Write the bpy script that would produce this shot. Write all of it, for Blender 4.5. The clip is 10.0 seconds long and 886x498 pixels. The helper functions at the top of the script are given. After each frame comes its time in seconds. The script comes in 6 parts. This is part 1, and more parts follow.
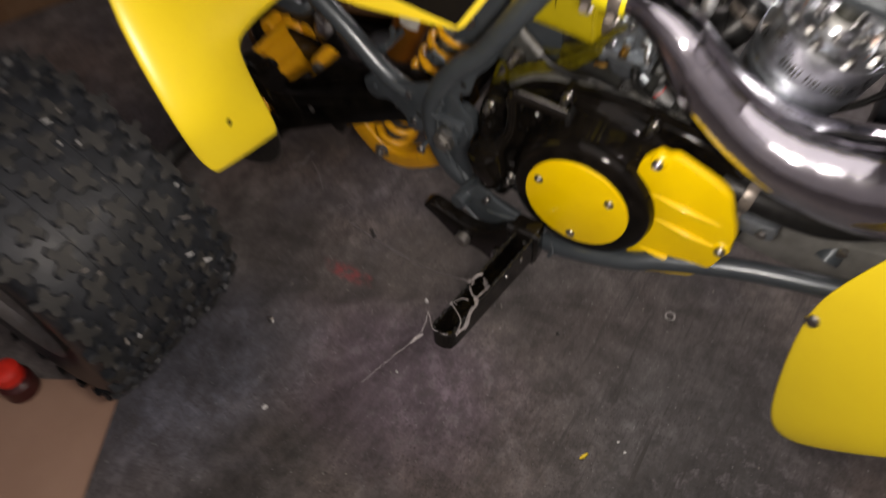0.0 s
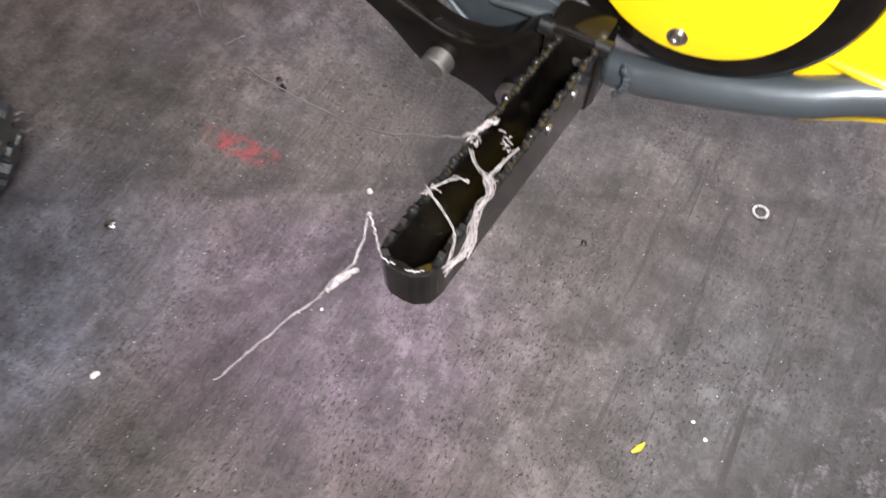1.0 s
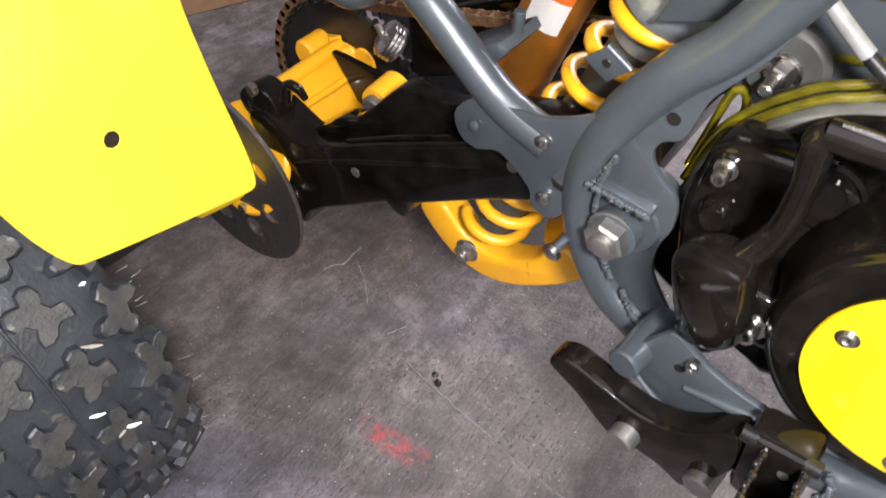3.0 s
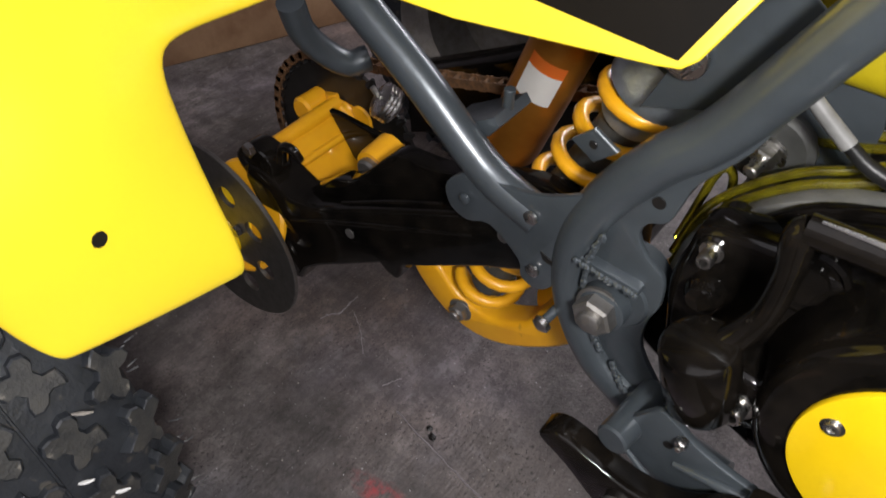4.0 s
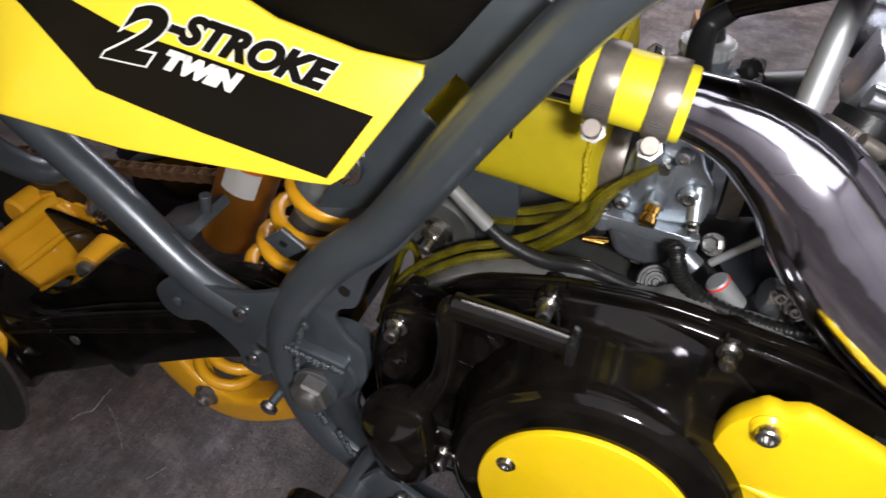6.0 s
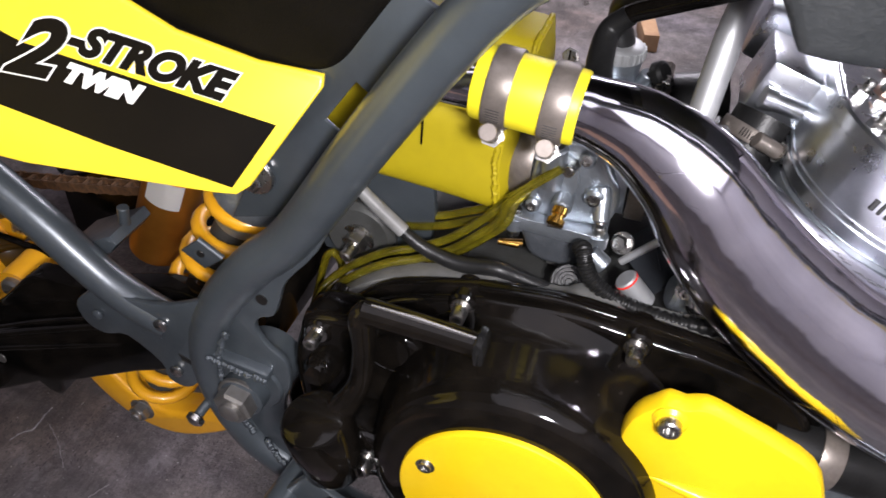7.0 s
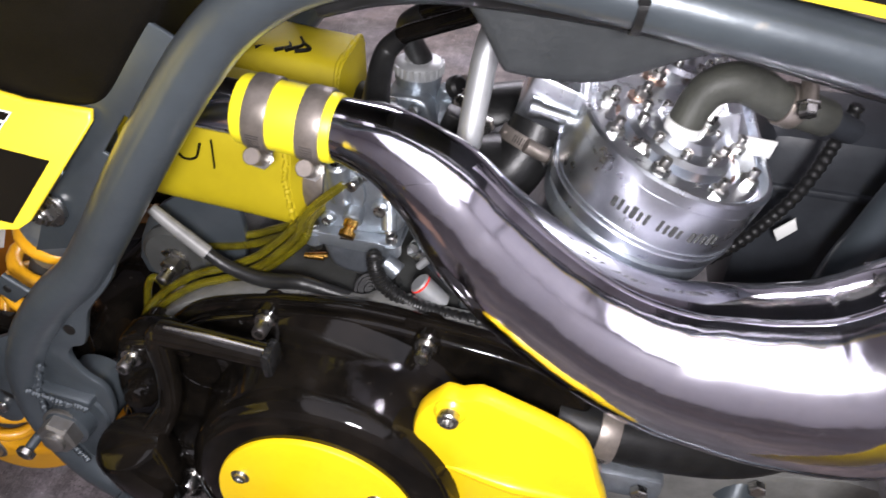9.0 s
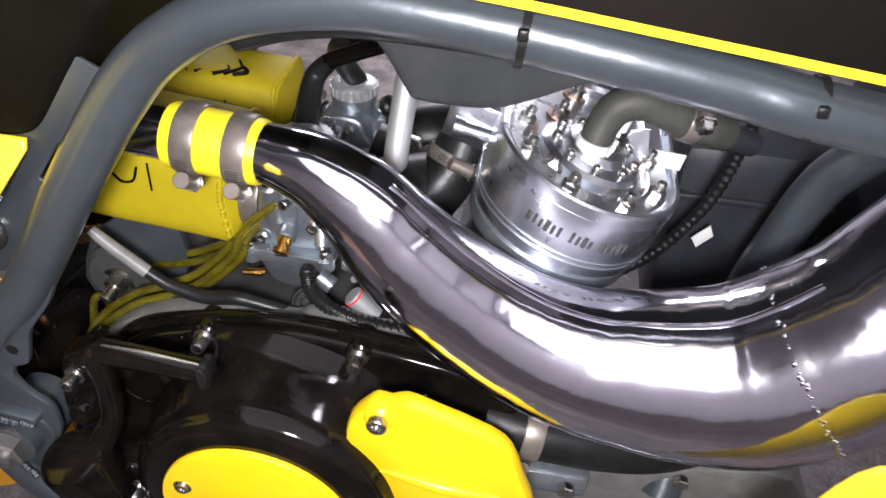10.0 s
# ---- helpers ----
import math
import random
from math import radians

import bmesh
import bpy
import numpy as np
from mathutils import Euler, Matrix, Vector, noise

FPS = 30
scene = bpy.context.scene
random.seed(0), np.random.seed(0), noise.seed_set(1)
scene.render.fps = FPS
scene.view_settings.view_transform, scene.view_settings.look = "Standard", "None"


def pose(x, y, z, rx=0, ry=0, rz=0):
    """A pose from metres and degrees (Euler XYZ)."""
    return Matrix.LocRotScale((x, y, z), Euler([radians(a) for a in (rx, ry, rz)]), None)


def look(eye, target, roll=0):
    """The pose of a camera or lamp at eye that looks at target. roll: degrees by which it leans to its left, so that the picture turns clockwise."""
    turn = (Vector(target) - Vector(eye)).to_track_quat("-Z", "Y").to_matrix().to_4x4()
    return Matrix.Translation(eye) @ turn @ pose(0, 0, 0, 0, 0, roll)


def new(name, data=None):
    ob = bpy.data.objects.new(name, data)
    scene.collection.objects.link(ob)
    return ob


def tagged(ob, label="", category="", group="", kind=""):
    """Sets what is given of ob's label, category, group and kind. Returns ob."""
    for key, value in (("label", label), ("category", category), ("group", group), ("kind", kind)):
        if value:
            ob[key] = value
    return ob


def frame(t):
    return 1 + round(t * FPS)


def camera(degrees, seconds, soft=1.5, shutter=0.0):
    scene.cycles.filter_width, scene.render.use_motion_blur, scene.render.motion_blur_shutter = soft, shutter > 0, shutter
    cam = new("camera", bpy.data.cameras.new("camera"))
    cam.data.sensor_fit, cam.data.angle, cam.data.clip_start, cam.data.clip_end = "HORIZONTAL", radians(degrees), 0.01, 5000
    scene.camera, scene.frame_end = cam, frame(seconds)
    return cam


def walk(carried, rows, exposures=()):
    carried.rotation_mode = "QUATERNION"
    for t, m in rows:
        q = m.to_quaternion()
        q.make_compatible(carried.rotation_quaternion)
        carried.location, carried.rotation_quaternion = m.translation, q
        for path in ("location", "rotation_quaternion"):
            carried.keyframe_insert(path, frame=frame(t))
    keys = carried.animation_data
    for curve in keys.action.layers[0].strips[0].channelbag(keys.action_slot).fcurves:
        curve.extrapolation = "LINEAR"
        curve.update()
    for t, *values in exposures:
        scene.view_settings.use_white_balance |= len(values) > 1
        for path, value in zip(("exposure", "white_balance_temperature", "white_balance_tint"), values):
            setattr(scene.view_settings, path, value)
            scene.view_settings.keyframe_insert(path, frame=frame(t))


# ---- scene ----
cam = camera(61.40, 10.0, shutter=0.5)
PATH = [
    (0, (0.3790, -0.5724, 1.0732), (0.0324, -0.0881, 0.2699), -4.82),
    (0.5, (0.2314, -0.4203, 0.8270), (0.0017, -0.0029, -0.0523), 0.83),
    (1, (0.2194, -0.3677, 0.6594), (-0.0073, 0.0493, -0.2208), 0.58),
    (1.3, (0.2190, -0.3520, 0.6280), (-0.0196, 0.0903, -0.2154), -0.20),
    (1.5, (0.2178, -0.3498, 0.6252), (-0.0481, 0.1065, -0.2240), -1.88),
    (2, (0.1969, -0.3542, 0.6397), (-0.1323, 0.1399, -0.1649), -3.45),
    (2.5, (0.1554, -0.3441, 0.6968), (-0.2770, 0.1793, -0.0375), -5.10),
    (3, (0.1386, -0.3334, 0.7241), (-0.3287, 0.2013, 0.0201), -4.43),
    (3.2, (0.1385, -0.3285, 0.7301), (-0.3284, 0.2159, 0.0332), -3.69),
    (4.3, (0.1307, -0.3136, 0.7576), (-0.3625, 0.2596, 0.1031), -3.52),
    (4.5, (0.1269, -0.3202, 0.7687), (-0.3544, 0.2806, 0.1305), -1.95),
    (5, (0.1436, -0.3088, 0.7904), (-0.2347, 0.3637, 0.1543), 0.19),
    (5.5, (0.1693, -0.3001, 0.7969), (-0.1344, 0.4042, 0.1552), 1.47),
    (7, (0.2209, -0.2877, 0.8019), (-0.0031, 0.4534, 0.1690), 2.83),
    (7.5, (0.2381, -0.2878, 0.8061), (0.0310, 0.4597, 0.1750), 2.78),
    (8, (0.2596, -0.2865, 0.8059), (0.0721, 0.4673, 0.1762), 2.66),
    (8.5, (0.2830, -0.2853, 0.8135), (0.1213, 0.4779, 0.1879), 2.99),
    (9, (0.3052, -0.2835, 0.8227), (0.1661, 0.4875, 0.2013), 2.88),
    (9.5, (0.3239, -0.2846, 0.8328), (0.1970, 0.4972, 0.2223), 2.76),
    (10, (0.3360, -0.2933, 0.8419), (0.2286, 0.4890, 0.2284), 3.07),
]
walk(cam, [(t, look(eye, target, roll)) for t, eye, target, roll in PATH],
     [(0.0, -0.85, 7300, 14), (0.5, 0.36, 6750, 12), (1.0, 1.0, 6500, 10), (1.5, 1.08, 6500, 10), (2.5, 1.36, 6450, 12), (3.2, 1.30, 6400, 12), (4.3, -0.22, 6500, 10), (4.6, -0.35, 6500, 10), (5.0, -0.72, 6600, 10),
      (5.5, -0.5, 6500, 10), (7.0, 0.08, 6300, 16), (8.5, 0.14, 6300, 16), (9.5, 0.25, 6250, 15), (10.0, 0.20, 6300, 16)])

# ---- light: three unseen lamps added to the garage and a dim grey surround ----
world = bpy.data.worlds.new("garage_air")
scene.world = world
world.use_nodes = True
world.node_tree.nodes["Background"].inputs[0].default_value = (0.5, 0.52, 0.6, 1)
world.node_tree.nodes["Background"].inputs[1].default_value = 0.005


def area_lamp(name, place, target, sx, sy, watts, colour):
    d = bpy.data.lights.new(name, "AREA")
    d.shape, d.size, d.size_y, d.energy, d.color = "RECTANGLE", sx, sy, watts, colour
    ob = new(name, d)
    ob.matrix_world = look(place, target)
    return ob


# Unseen overhead panel, added and sized to fill the exhaust's reflections.
area_lamp("overhead_fill_light", (0.8, -1.25, 2.44), (0.8, -1.25, 0.0), 3.0, 2.6, 34, (0.97, 0.94, 1.0))
# Made-up lamp, added to brighten the floor beyond the bike.
area_lamp("far_floor_fill", (0.10, 1.75, 1.25), (0.10, 1.75, 0.0), 1.1, 0.3, 36, (0.98, 0.95, 1.0))
# Added fill lamp without a fixture; a fixed stand-in for a torch at the camera.
area_lamp("torch_stand_in", (0.35, -0.43, 0.88), (0.12, 0.0, 0.52), 0.09, 0.07, 6.6, (1.0, 0.98, 0.96))


# ---- materials ----
def socket(node, name, value):
    if name in node.inputs:
        node.inputs[name].default_value = value


def material(name, colour, rough=0.5, metal=0.0, second=None, scale=30.0, detail=6.0, bump=0.0, bump_scale=200.0,
             coat=0.0, rough_var=0.0, spots=None, spots_scale=80.0, spots_at=0.7, transmission=0.0, ior=1.45, spec=0.5, coat_rough=0.06):
    m = bpy.data.materials.new(name)
    m.use_nodes = True
    nt = m.node_tree
    b = nt.nodes["Principled BSDF"]
    b.inputs["Base Color"].default_value = (*colour, 1)
    b.inputs["Roughness"].default_value = rough
    b.inputs["Metallic"].default_value = metal
    socket(b, "Coat Weight", coat)
    socket(b, "Coat Roughness", coat_rough)
    socket(b, "Transmission Weight", transmission)
    socket(b, "IOR", ior)
    socket(b, "Specular IOR Level", spec)
    tc = nt.nodes.new("ShaderNodeTexCoord")
    last = None
    if second is not None:
        n = nt.nodes.new("ShaderNodeTexNoise")
        n.inputs["Scale"].default_value, n.inputs["Detail"].default_value = scale, detail
        n.inputs["Roughness"].default_value = 0.65
        nt.links.new(tc.outputs["Object"], n.inputs["Vector"])
        r = nt.nodes.new("ShaderNodeValToRGB")
        r.color_ramp.elements[0].position, r.color_ramp.elements[1].position = 0.36, 0.68
        r.color_ramp.elements[0].color, r.color_ramp.elements[1].color = (*colour, 1), (*second, 1)
        nt.links.new(n.outputs["Fac"], r.inputs[0])
        last = r.outputs[0]
        if rough_var:
            mr = nt.nodes.new("ShaderNodeMapRange")
            mr.inputs["To Min"].default_value, mr.inputs["To Max"].default_value = max(0.02, rough - rough_var), min(1.0, rough + rough_var)
            nt.links.new(n.outputs["Fac"], mr.inputs["Value"])
            nt.links.new(mr.outputs[0], b.inputs["Roughness"])
    if spots is not None:
        n = nt.nodes.new("ShaderNodeTexNoise")
        n.inputs["Scale"].default_value, n.inputs["Detail"].default_value = spots_scale, 8
        nt.links.new(tc.outputs["Object"], n.inputs["Vector"])
        r = nt.nodes.new("ShaderNodeValToRGB")
        r.color_ramp.elements[0].position, r.color_ramp.elements[1].position = spots_at, min(1.0, spots_at + 0.06)
        nt.links.new(n.outputs["Fac"], r.inputs[0])
        mx = nt.nodes.new("ShaderNodeMixRGB")
        nt.links.new(r.outputs[0], mx.inputs[0])
        if last is not None:
            nt.links.new(last, mx.inputs[1])
        else:
            mx.inputs[1].default_value = (*colour, 1)
        mx.inputs[2].default_value = (*spots, 1)
        last = mx.outputs[0]
    if last is not None:
        nt.links.new(last, b.inputs["Base Color"])
    if bump:
        n = nt.nodes.new("ShaderNodeTexNoise")
        n.inputs["Scale"].default_value, n.inputs["Detail"].default_value = bump_scale, 6
        nt.links.new(tc.outputs["Object"], n.inputs["Vector"])
        bp = nt.nodes.new("ShaderNodeBump")
        bp.inputs["Strength"].default_value, bp.inputs["Distance"].default_value = bump, 0.002
        nt.links.new(n.outputs["Fac"], bp.inputs["Height"])
        nt.links.new(bp.outputs[0], b.inputs["Normal"])
    return m


def concrete():
    """Stained garage slab: grey ground, broad purple and brown stains, brushed grain, pits, a red paint smear."""
    m = bpy.data.materials.new("stained_concrete")
    m.use_nodes = True
    nt = m.node_tree
    b = nt.nodes["Principled BSDF"]
    tc = nt.nodes.new("ShaderNodeTexCoord")

    def noise_of(scale, detail, vec=None, rough=0.6):
        n = nt.nodes.new("ShaderNodeTexNoise")
        n.inputs["Scale"].default_value, n.inputs["Detail"].default_value, n.inputs["Roughness"].default_value = scale, detail, rough
        nt.links.new(vec or tc.outputs["Object"], n.inputs["Vector"])
        return n.outputs["Fac"]

    def ramp(fac, p0, c0, p1, c1):
        r = nt.nodes.new("ShaderNodeValToRGB")
        r.color_ramp.elements[0].position, r.color_ramp.elements[1].position = p0, p1
        r.color_ramp.elements[0].color, r.color_ramp.elements[1].color = (*c0, 1), (*c1, 1)
        nt.links.new(fac, r.inputs[0])
        return r.outputs[0]

    def mix(fac, a, c, mode="MIX", amount=None):
        n = nt.nodes.new("ShaderNodeMixRGB")
        n.blend_type = mode
        if amount is not None:
            n.inputs[0].default_value = amount
        else:
            nt.links.new(fac, n.inputs[0])
        for k, v in ((1, a), (2, c)):
            if isinstance(v, tuple):
                n.inputs[k].default_value = (*v, 1)
            else:
                nt.links.new(v, n.inputs[k])
        return n.outputs[0]

    def blob(x, y, rx, ry, soft):
        mp = nt.nodes.new("ShaderNodeMapping")
        mp.vector_type = "TEXTURE"
        mp.inputs["Location"].default_value = (x, y, 0)
        mp.inputs["Scale"].default_value = (rx, ry, 1)
        nt.links.new(tc.outputs["Object"], mp.inputs["Vector"])
        wob = nt.nodes.new("ShaderNodeTexNoise")
        wob.inputs["Scale"].default_value = 2.0
        wob.inputs["Detail"].default_value = 8
        nt.links.new(mp.outputs[0], wob.inputs["Vector"])
        add = nt.nodes.new("ShaderNodeMixRGB")
        add.blend_type = "ADD"
        add.inputs[0].default_value = soft
        nt.links.new(mp.outputs[0], add.inputs[1])
        nt.links.new(wob.outputs["Color"], add.inputs[2])
        sub = nt.nodes.new("ShaderNodeVectorMath")
        sub.operation = "SUBTRACT"
        sub.inputs[1].default_value = (0.5 * soft, 0.5 * soft, 0.5 * soft)
        nt.links.new(add.outputs[0], sub.inputs[0])
        ln = nt.nodes.new("ShaderNodeVectorMath")
        ln.operation = "LENGTH"
        nt.links.new(sub.outputs[0], ln.inputs[0])
        return ramp(ln.outputs["Value"], 0.35, (1, 1, 1), 1.0, (0, 0, 0))

    base = ramp(noise_of(5.0, 8), 0.35, (0.080, 0.074, 0.070), 0.66, (0.205, 0.194, 0.184))
    base = mix(ramp(noise_of(2.2, 6), 0.45, (0, 0, 0), 0.7, (1, 1, 1)), base, (0.150, 0.116, 0.098))
    base = mix(ramp(noise_of(3.1, 5), 0.5, (0, 0, 0), 0.72, (1, 1, 1)), base, (0.135, 0.126, 0.142))
    base = mix(blob(0.0, -0.19, 0.27, 0.17, 0.9), base, (0.142, 0.113, 0.137))
    base = mix(blob(-0.30, -0.34, 0.20, 0.25, 0.7), base, (0.135, 0.145, 0.175))
    base = mix(blob(0.30, -0.04, 0.22, 0.30, 0.8), base, (0.115, 0.100, 0.093))
    base = mix(blob(0.42, -0.10, 0.26, 0.34, 0.8), base, (0.088, 0.088, 0.086))
    dark = nt.nodes.new("ShaderNodeMath")
    dark.operation = "MULTIPLY"
    dark.inputs[1].default_value = 0.7
    nt.links.new(ramp(noise_of(9.0, 9, rough=0.7), 0.50, (0, 0, 0), 0.70, (1, 1, 1)), dark.inputs[0])
    base = mix(dark.outputs[0], base, (0.045, 0.040, 0.038))
    base = mix(None, base, ramp(noise_of(16.0, 10, rough=0.72), 0.36, (0.45, 0.43, 0.42), 0.66, (1.45, 1.42, 1.45)), "MULTIPLY", 0.75)
    base = mix(None, base, ramp(noise_of(4.4, 10, rough=0.72), 0.38, (0.55, 0.53, 0.52), 0.64, (1.35, 1.33, 1.36)), "MULTIPLY", 1.0)
    base = mix(blob(-0.10, 0.06, 0.12, 0.10, 0.9), base, (0.11, 0.095, 0.088))
    # brushed grain running away from the bike, and fine speckle
    mp = nt.nodes.new("ShaderNodeMapping")
    mp.inputs["Scale"].default_value = (150, 18, 1)
    mp.inputs["Rotation"].default_value = (0, 0, radians(4))
    nt.links.new(tc.outputs["Object"], mp.inputs["Vector"])
    grain = noise_of(1.0, 5, mp.outputs[0])
    base = mix(None, base, ramp(grain, 0.3, (0.55, 0.54, 0.53), 0.68, (1.35, 1.34, 1.34)), "MULTIPLY", 0.42)
    base = mix(None, base, ramp(noise_of(230.0, 6, rough=0.75), 0.32, (0.42, 0.41, 0.40), 0.68, (1.5, 1.48, 1.48)), "MULTIPLY", 0.40)
    base = mix(None, base, ramp(noise_of(38.0, 7, rough=0.7), 0.34, (0.6, 0.58, 0.57), 0.68, (1.3, 1.29, 1.3)), "MULTIPLY", 0.55)
    base = mix(ramp(noise_of(150.0, 3), 0.30, (0.8, 0.8, 0.8), 0.36, (0, 0, 0)), base, (0.06, 0.055, 0.055))
    base = mix(ramp(noise_of(95.0, 4), 0.70, (0, 0, 0), 0.78, (0.7, 0.7, 0.7)), base, (0.34, 0.33, 0.34))
    # short dark pits along the brushing, thicker in some places, and bright grit
    pm = nt.nodes.new("ShaderNodeMapping")
    pm.inputs["Scale"].default_value = (380, 190, 1)
    pm.inputs["Rotation"].default_value = (0, 0, radians(-6))
    nt.links.new(tc.outputs["Object"], pm.inputs["Vector"])
    pit = nt.nodes.new("ShaderNodeMath")
    pit.operation = "MULTIPLY"
    nt.links.new(ramp(noise_of(1.0, 3, pm.outputs[0], 0.6), 0.375, (1, 1, 1), 0.415, (0, 0, 0)), pit.inputs[0])
    nt.links.new(ramp(noise_of(9.0, 7, rough=0.7), 0.44, (0.10, 0.10, 0.10), 0.56, (0.95, 0.95, 0.95)), pit.inputs[1])
    base = mix(pit.outputs[0], base, (0.030, 0.026, 0.024))
    base = mix(ramp(noise_of(260.0, 2, rough=0.5), 0.70, (0, 0, 0), 0.76, (0.9, 0.9, 0.9)), base, (0.48, 0.48, 0.48))
    worn = nt.nodes.new("ShaderNodeMath")
    worn.operation = "MULTIPLY"
    nt.links.new(ramp(noise_of(48.0, 9, rough=0.72), 0.52, (0, 0, 0), 0.56, (1, 1, 1)), worn.inputs[0])
    nt.links.new(ramp(noise_of(3.6, 5), 0.42, (0.05, 0.05, 0.05), 0.62, (0.55, 0.55, 0.55)), worn.inputs[1])
    base = mix(worn.outputs[0], base, (0.062, 0.056, 0.054))
    pale = nt.nodes.new("ShaderNodeMath")
    pale.operation = "MULTIPLY"
    nt.links.new(ramp(noise_of(33.0, 9, rough=0.74), 0.54, (0, 0, 0), 0.60, (1, 1, 1)), pale.inputs[0])
    nt.links.new(ramp(noise_of(2.9, 5), 0.46, (0, 0, 0), 0.66, (0.5, 0.5, 0.5)), pale.inputs[1])
    base = mix(pale.outputs[0], base, (0.225, 0.205, 0.215))
    dm = nt.nodes.new("ShaderNodeMapping")
    dm.inputs["Scale"].default_value = (70, 5, 1)
    dm.inputs["Rotation"].default_value = (0, 0, radians(12))
    nt.links.new(tc.outputs["Object"], dm.inputs["Vector"])
    drag = nt.nodes.new("ShaderNodeMath")
    drag.operation = "MULTIPLY"
    nt.links.new(ramp(noise_of(1.0, 6, dm.outputs[0], 0.7), 0.56, (0, 0, 0), 0.64, (1, 1, 1)), drag.inputs[0])
    nt.links.new(blob(0.40, 0.0, 0.36, 0.42, 0.8), drag.inputs[1])
    base = mix(drag.outputs[0], base, (0.045, 0.040, 0.038))
    red = nt.nodes.new("ShaderNodeMath")
    red.operation = "MULTIPLY"
    nt.links.new(blob(-0.20, -0.052, 0.060, 0.018, 1.0), red.inputs[0])
    nt.links.new(ramp(noise_of(70.0, 6), 0.40, (0, 0, 0), 0.62, (1, 1, 1)), red.inputs[1])
    base = mix(red.outputs[0], base, (0.30, 0.05, 0.055))
    nt.links.new(base, b.inputs["Base Color"])
    rr = nt.nodes.new("ShaderNodeMapRange")
    rr.inputs["To Min"].default_value, rr.inputs["To Max"].default_value = 0.42, 0.75
    nt.links.new(noise_of(12.0, 6), rr.inputs["Value"])
    nt.links.new(rr.outputs[0], b.inputs["Roughness"])
    hsum = nt.nodes.new("ShaderNodeMath")
    hsum.operation = "ADD"
    nt.links.new(grain, hsum.inputs[0])
    nt.links.new(noise_of(220.0, 6), hsum.inputs[1])
    bp = nt.nodes.new("ShaderNodeBump")
    bp.inputs["Strength"].default_value, bp.inputs["Distance"].default_value = 0.6, 0.003
    dip = nt.nodes.new("ShaderNodeMath")
    dip.operation = "SUBTRACT"
    nt.links.new(hsum.outputs[0], dip.inputs[0])
    nt.links.new(pit.outputs[0], dip.inputs[1])
    nt.links.new(dip.outputs[0], bp.inputs["Height"])
    nt.links.new(bp.outputs[0], b.inputs["Normal"])
    return m


CONCRETE = concrete()
# Paints of unseen surfaces, kept pale to brighten what the exhaust reflects.
WALL_PAINT = material("wall_paint", (0.62, 0.60, 0.63), 0.8, second=(0.54, 0.52, 0.55), scale=3, bump=0.15, bump_scale=60)
BOUNCE_PAINT = material("white_bounce_paint", (0.80, 0.78, 0.80), 0.6, second=(0.72, 0.70, 0.72), scale=3)
CEILING_PAINT = material("ceiling_paint", (0.72, 0.70, 0.73), 0.9, second=(0.62, 0.60, 0.63), scale=2)
WOOD = material("raw_timber", (0.36, 0.22, 0.12), 0.7, second=(0.22, 0.12, 0.06), scale=9, bump=0.2, bump_scale=90)
CARDBOARD = material("cardboard", (0.42, 0.265, 0.19), 0.75, second=(0.37, 0.225, 0.16), scale=6, bump=0.08, bump_scale=300)
RED = material("red_plastic", (0.85, 0.035, 0.02), 0.4, second=(0.7, 0.03, 0.02), scale=60)
FRAME_GREY = material("grey_frame_enamel", (0.072, 0.086, 0.097), 0.34, 0.4, second=(0.052, 0.062, 0.071), scale=14, coat=0.55, coat_rough=0.24,
                      rough_var=0.10, bump=0.20, bump_scale=90, spots=(0.11, 0.105, 0.095), spots_scale=48, spots_at=0.70)
YELLOW = material("yellow_plastic", (0.90, 0.69, 0.024), 0.40, second=(0.86, 0.64, 0.022), scale=8, coat=1.0, rough_var=0.06, coat_rough=0.36)
YELLOW_METAL = material("yellow_powder_coat", (0.86, 0.585, 0.006), 0.33, second=(0.80, 0.53, 0.005), scale=25, coat=0.25, bump=0.05, bump_scale=500)
AMBER = material("amber_powder_coat", (0.74, 0.36, 0.010), 0.35, second=(0.66, 0.30, 0.010), scale=20, coat=0.3, rough_var=0.08, bump=0.05, bump_scale=400,
                 spots=(0.25, 0.12, 0.02), spots_scale=45, spots_at=0.71)
GOLD = material("gold_anodised", (0.42, 0.17, 0.025), 0.34, 0.75, second=(0.30, 0.11, 0.015), scale=15, rough_var=0.08)
BLACK_GLOSS = material("black_gloss_enamel", (0.0022, 0.0020, 0.0018), 0.07, second=(0.0085, 0.0068, 0.0052), scale=30, spec=0.30, rough_var=0.03,
                       spots=(0.020, 0.017, 0.014), spots_scale=120, spots_at=0.70, bump=0.03, bump_scale=400)
WORN_BLACK = material("worn_black_steel", (0.006, 0.006, 0.006), 0.09, 0.2, second=(0.02, 0.02, 0.02), scale=220, rough_var=0.07)
BLACK_SATIN = material("black_satin_paint", (0.007, 0.0065, 0.006), 0.38, second=(0.013, 0.012, 0.011), scale=50, bump=0.06, bump_scale=300)
BLACK_DECAL = material("black_decal_vinyl", (0.004, 0.0032, 0.0025), 0.5, second=(0.007, 0.0055, 0.004), scale=10, spec=0.10)
WHITE_DECAL = material("white_decal_vinyl", (0.82, 0.82, 0.80), 0.4)
SEAT_VINYL = material("seat_vinyl", (0.0035, 0.003, 0.0022), 0.55, second=(0.006, 0.005, 0.004), scale=30, spec=0.12, bump=0.25, bump_scale=900)
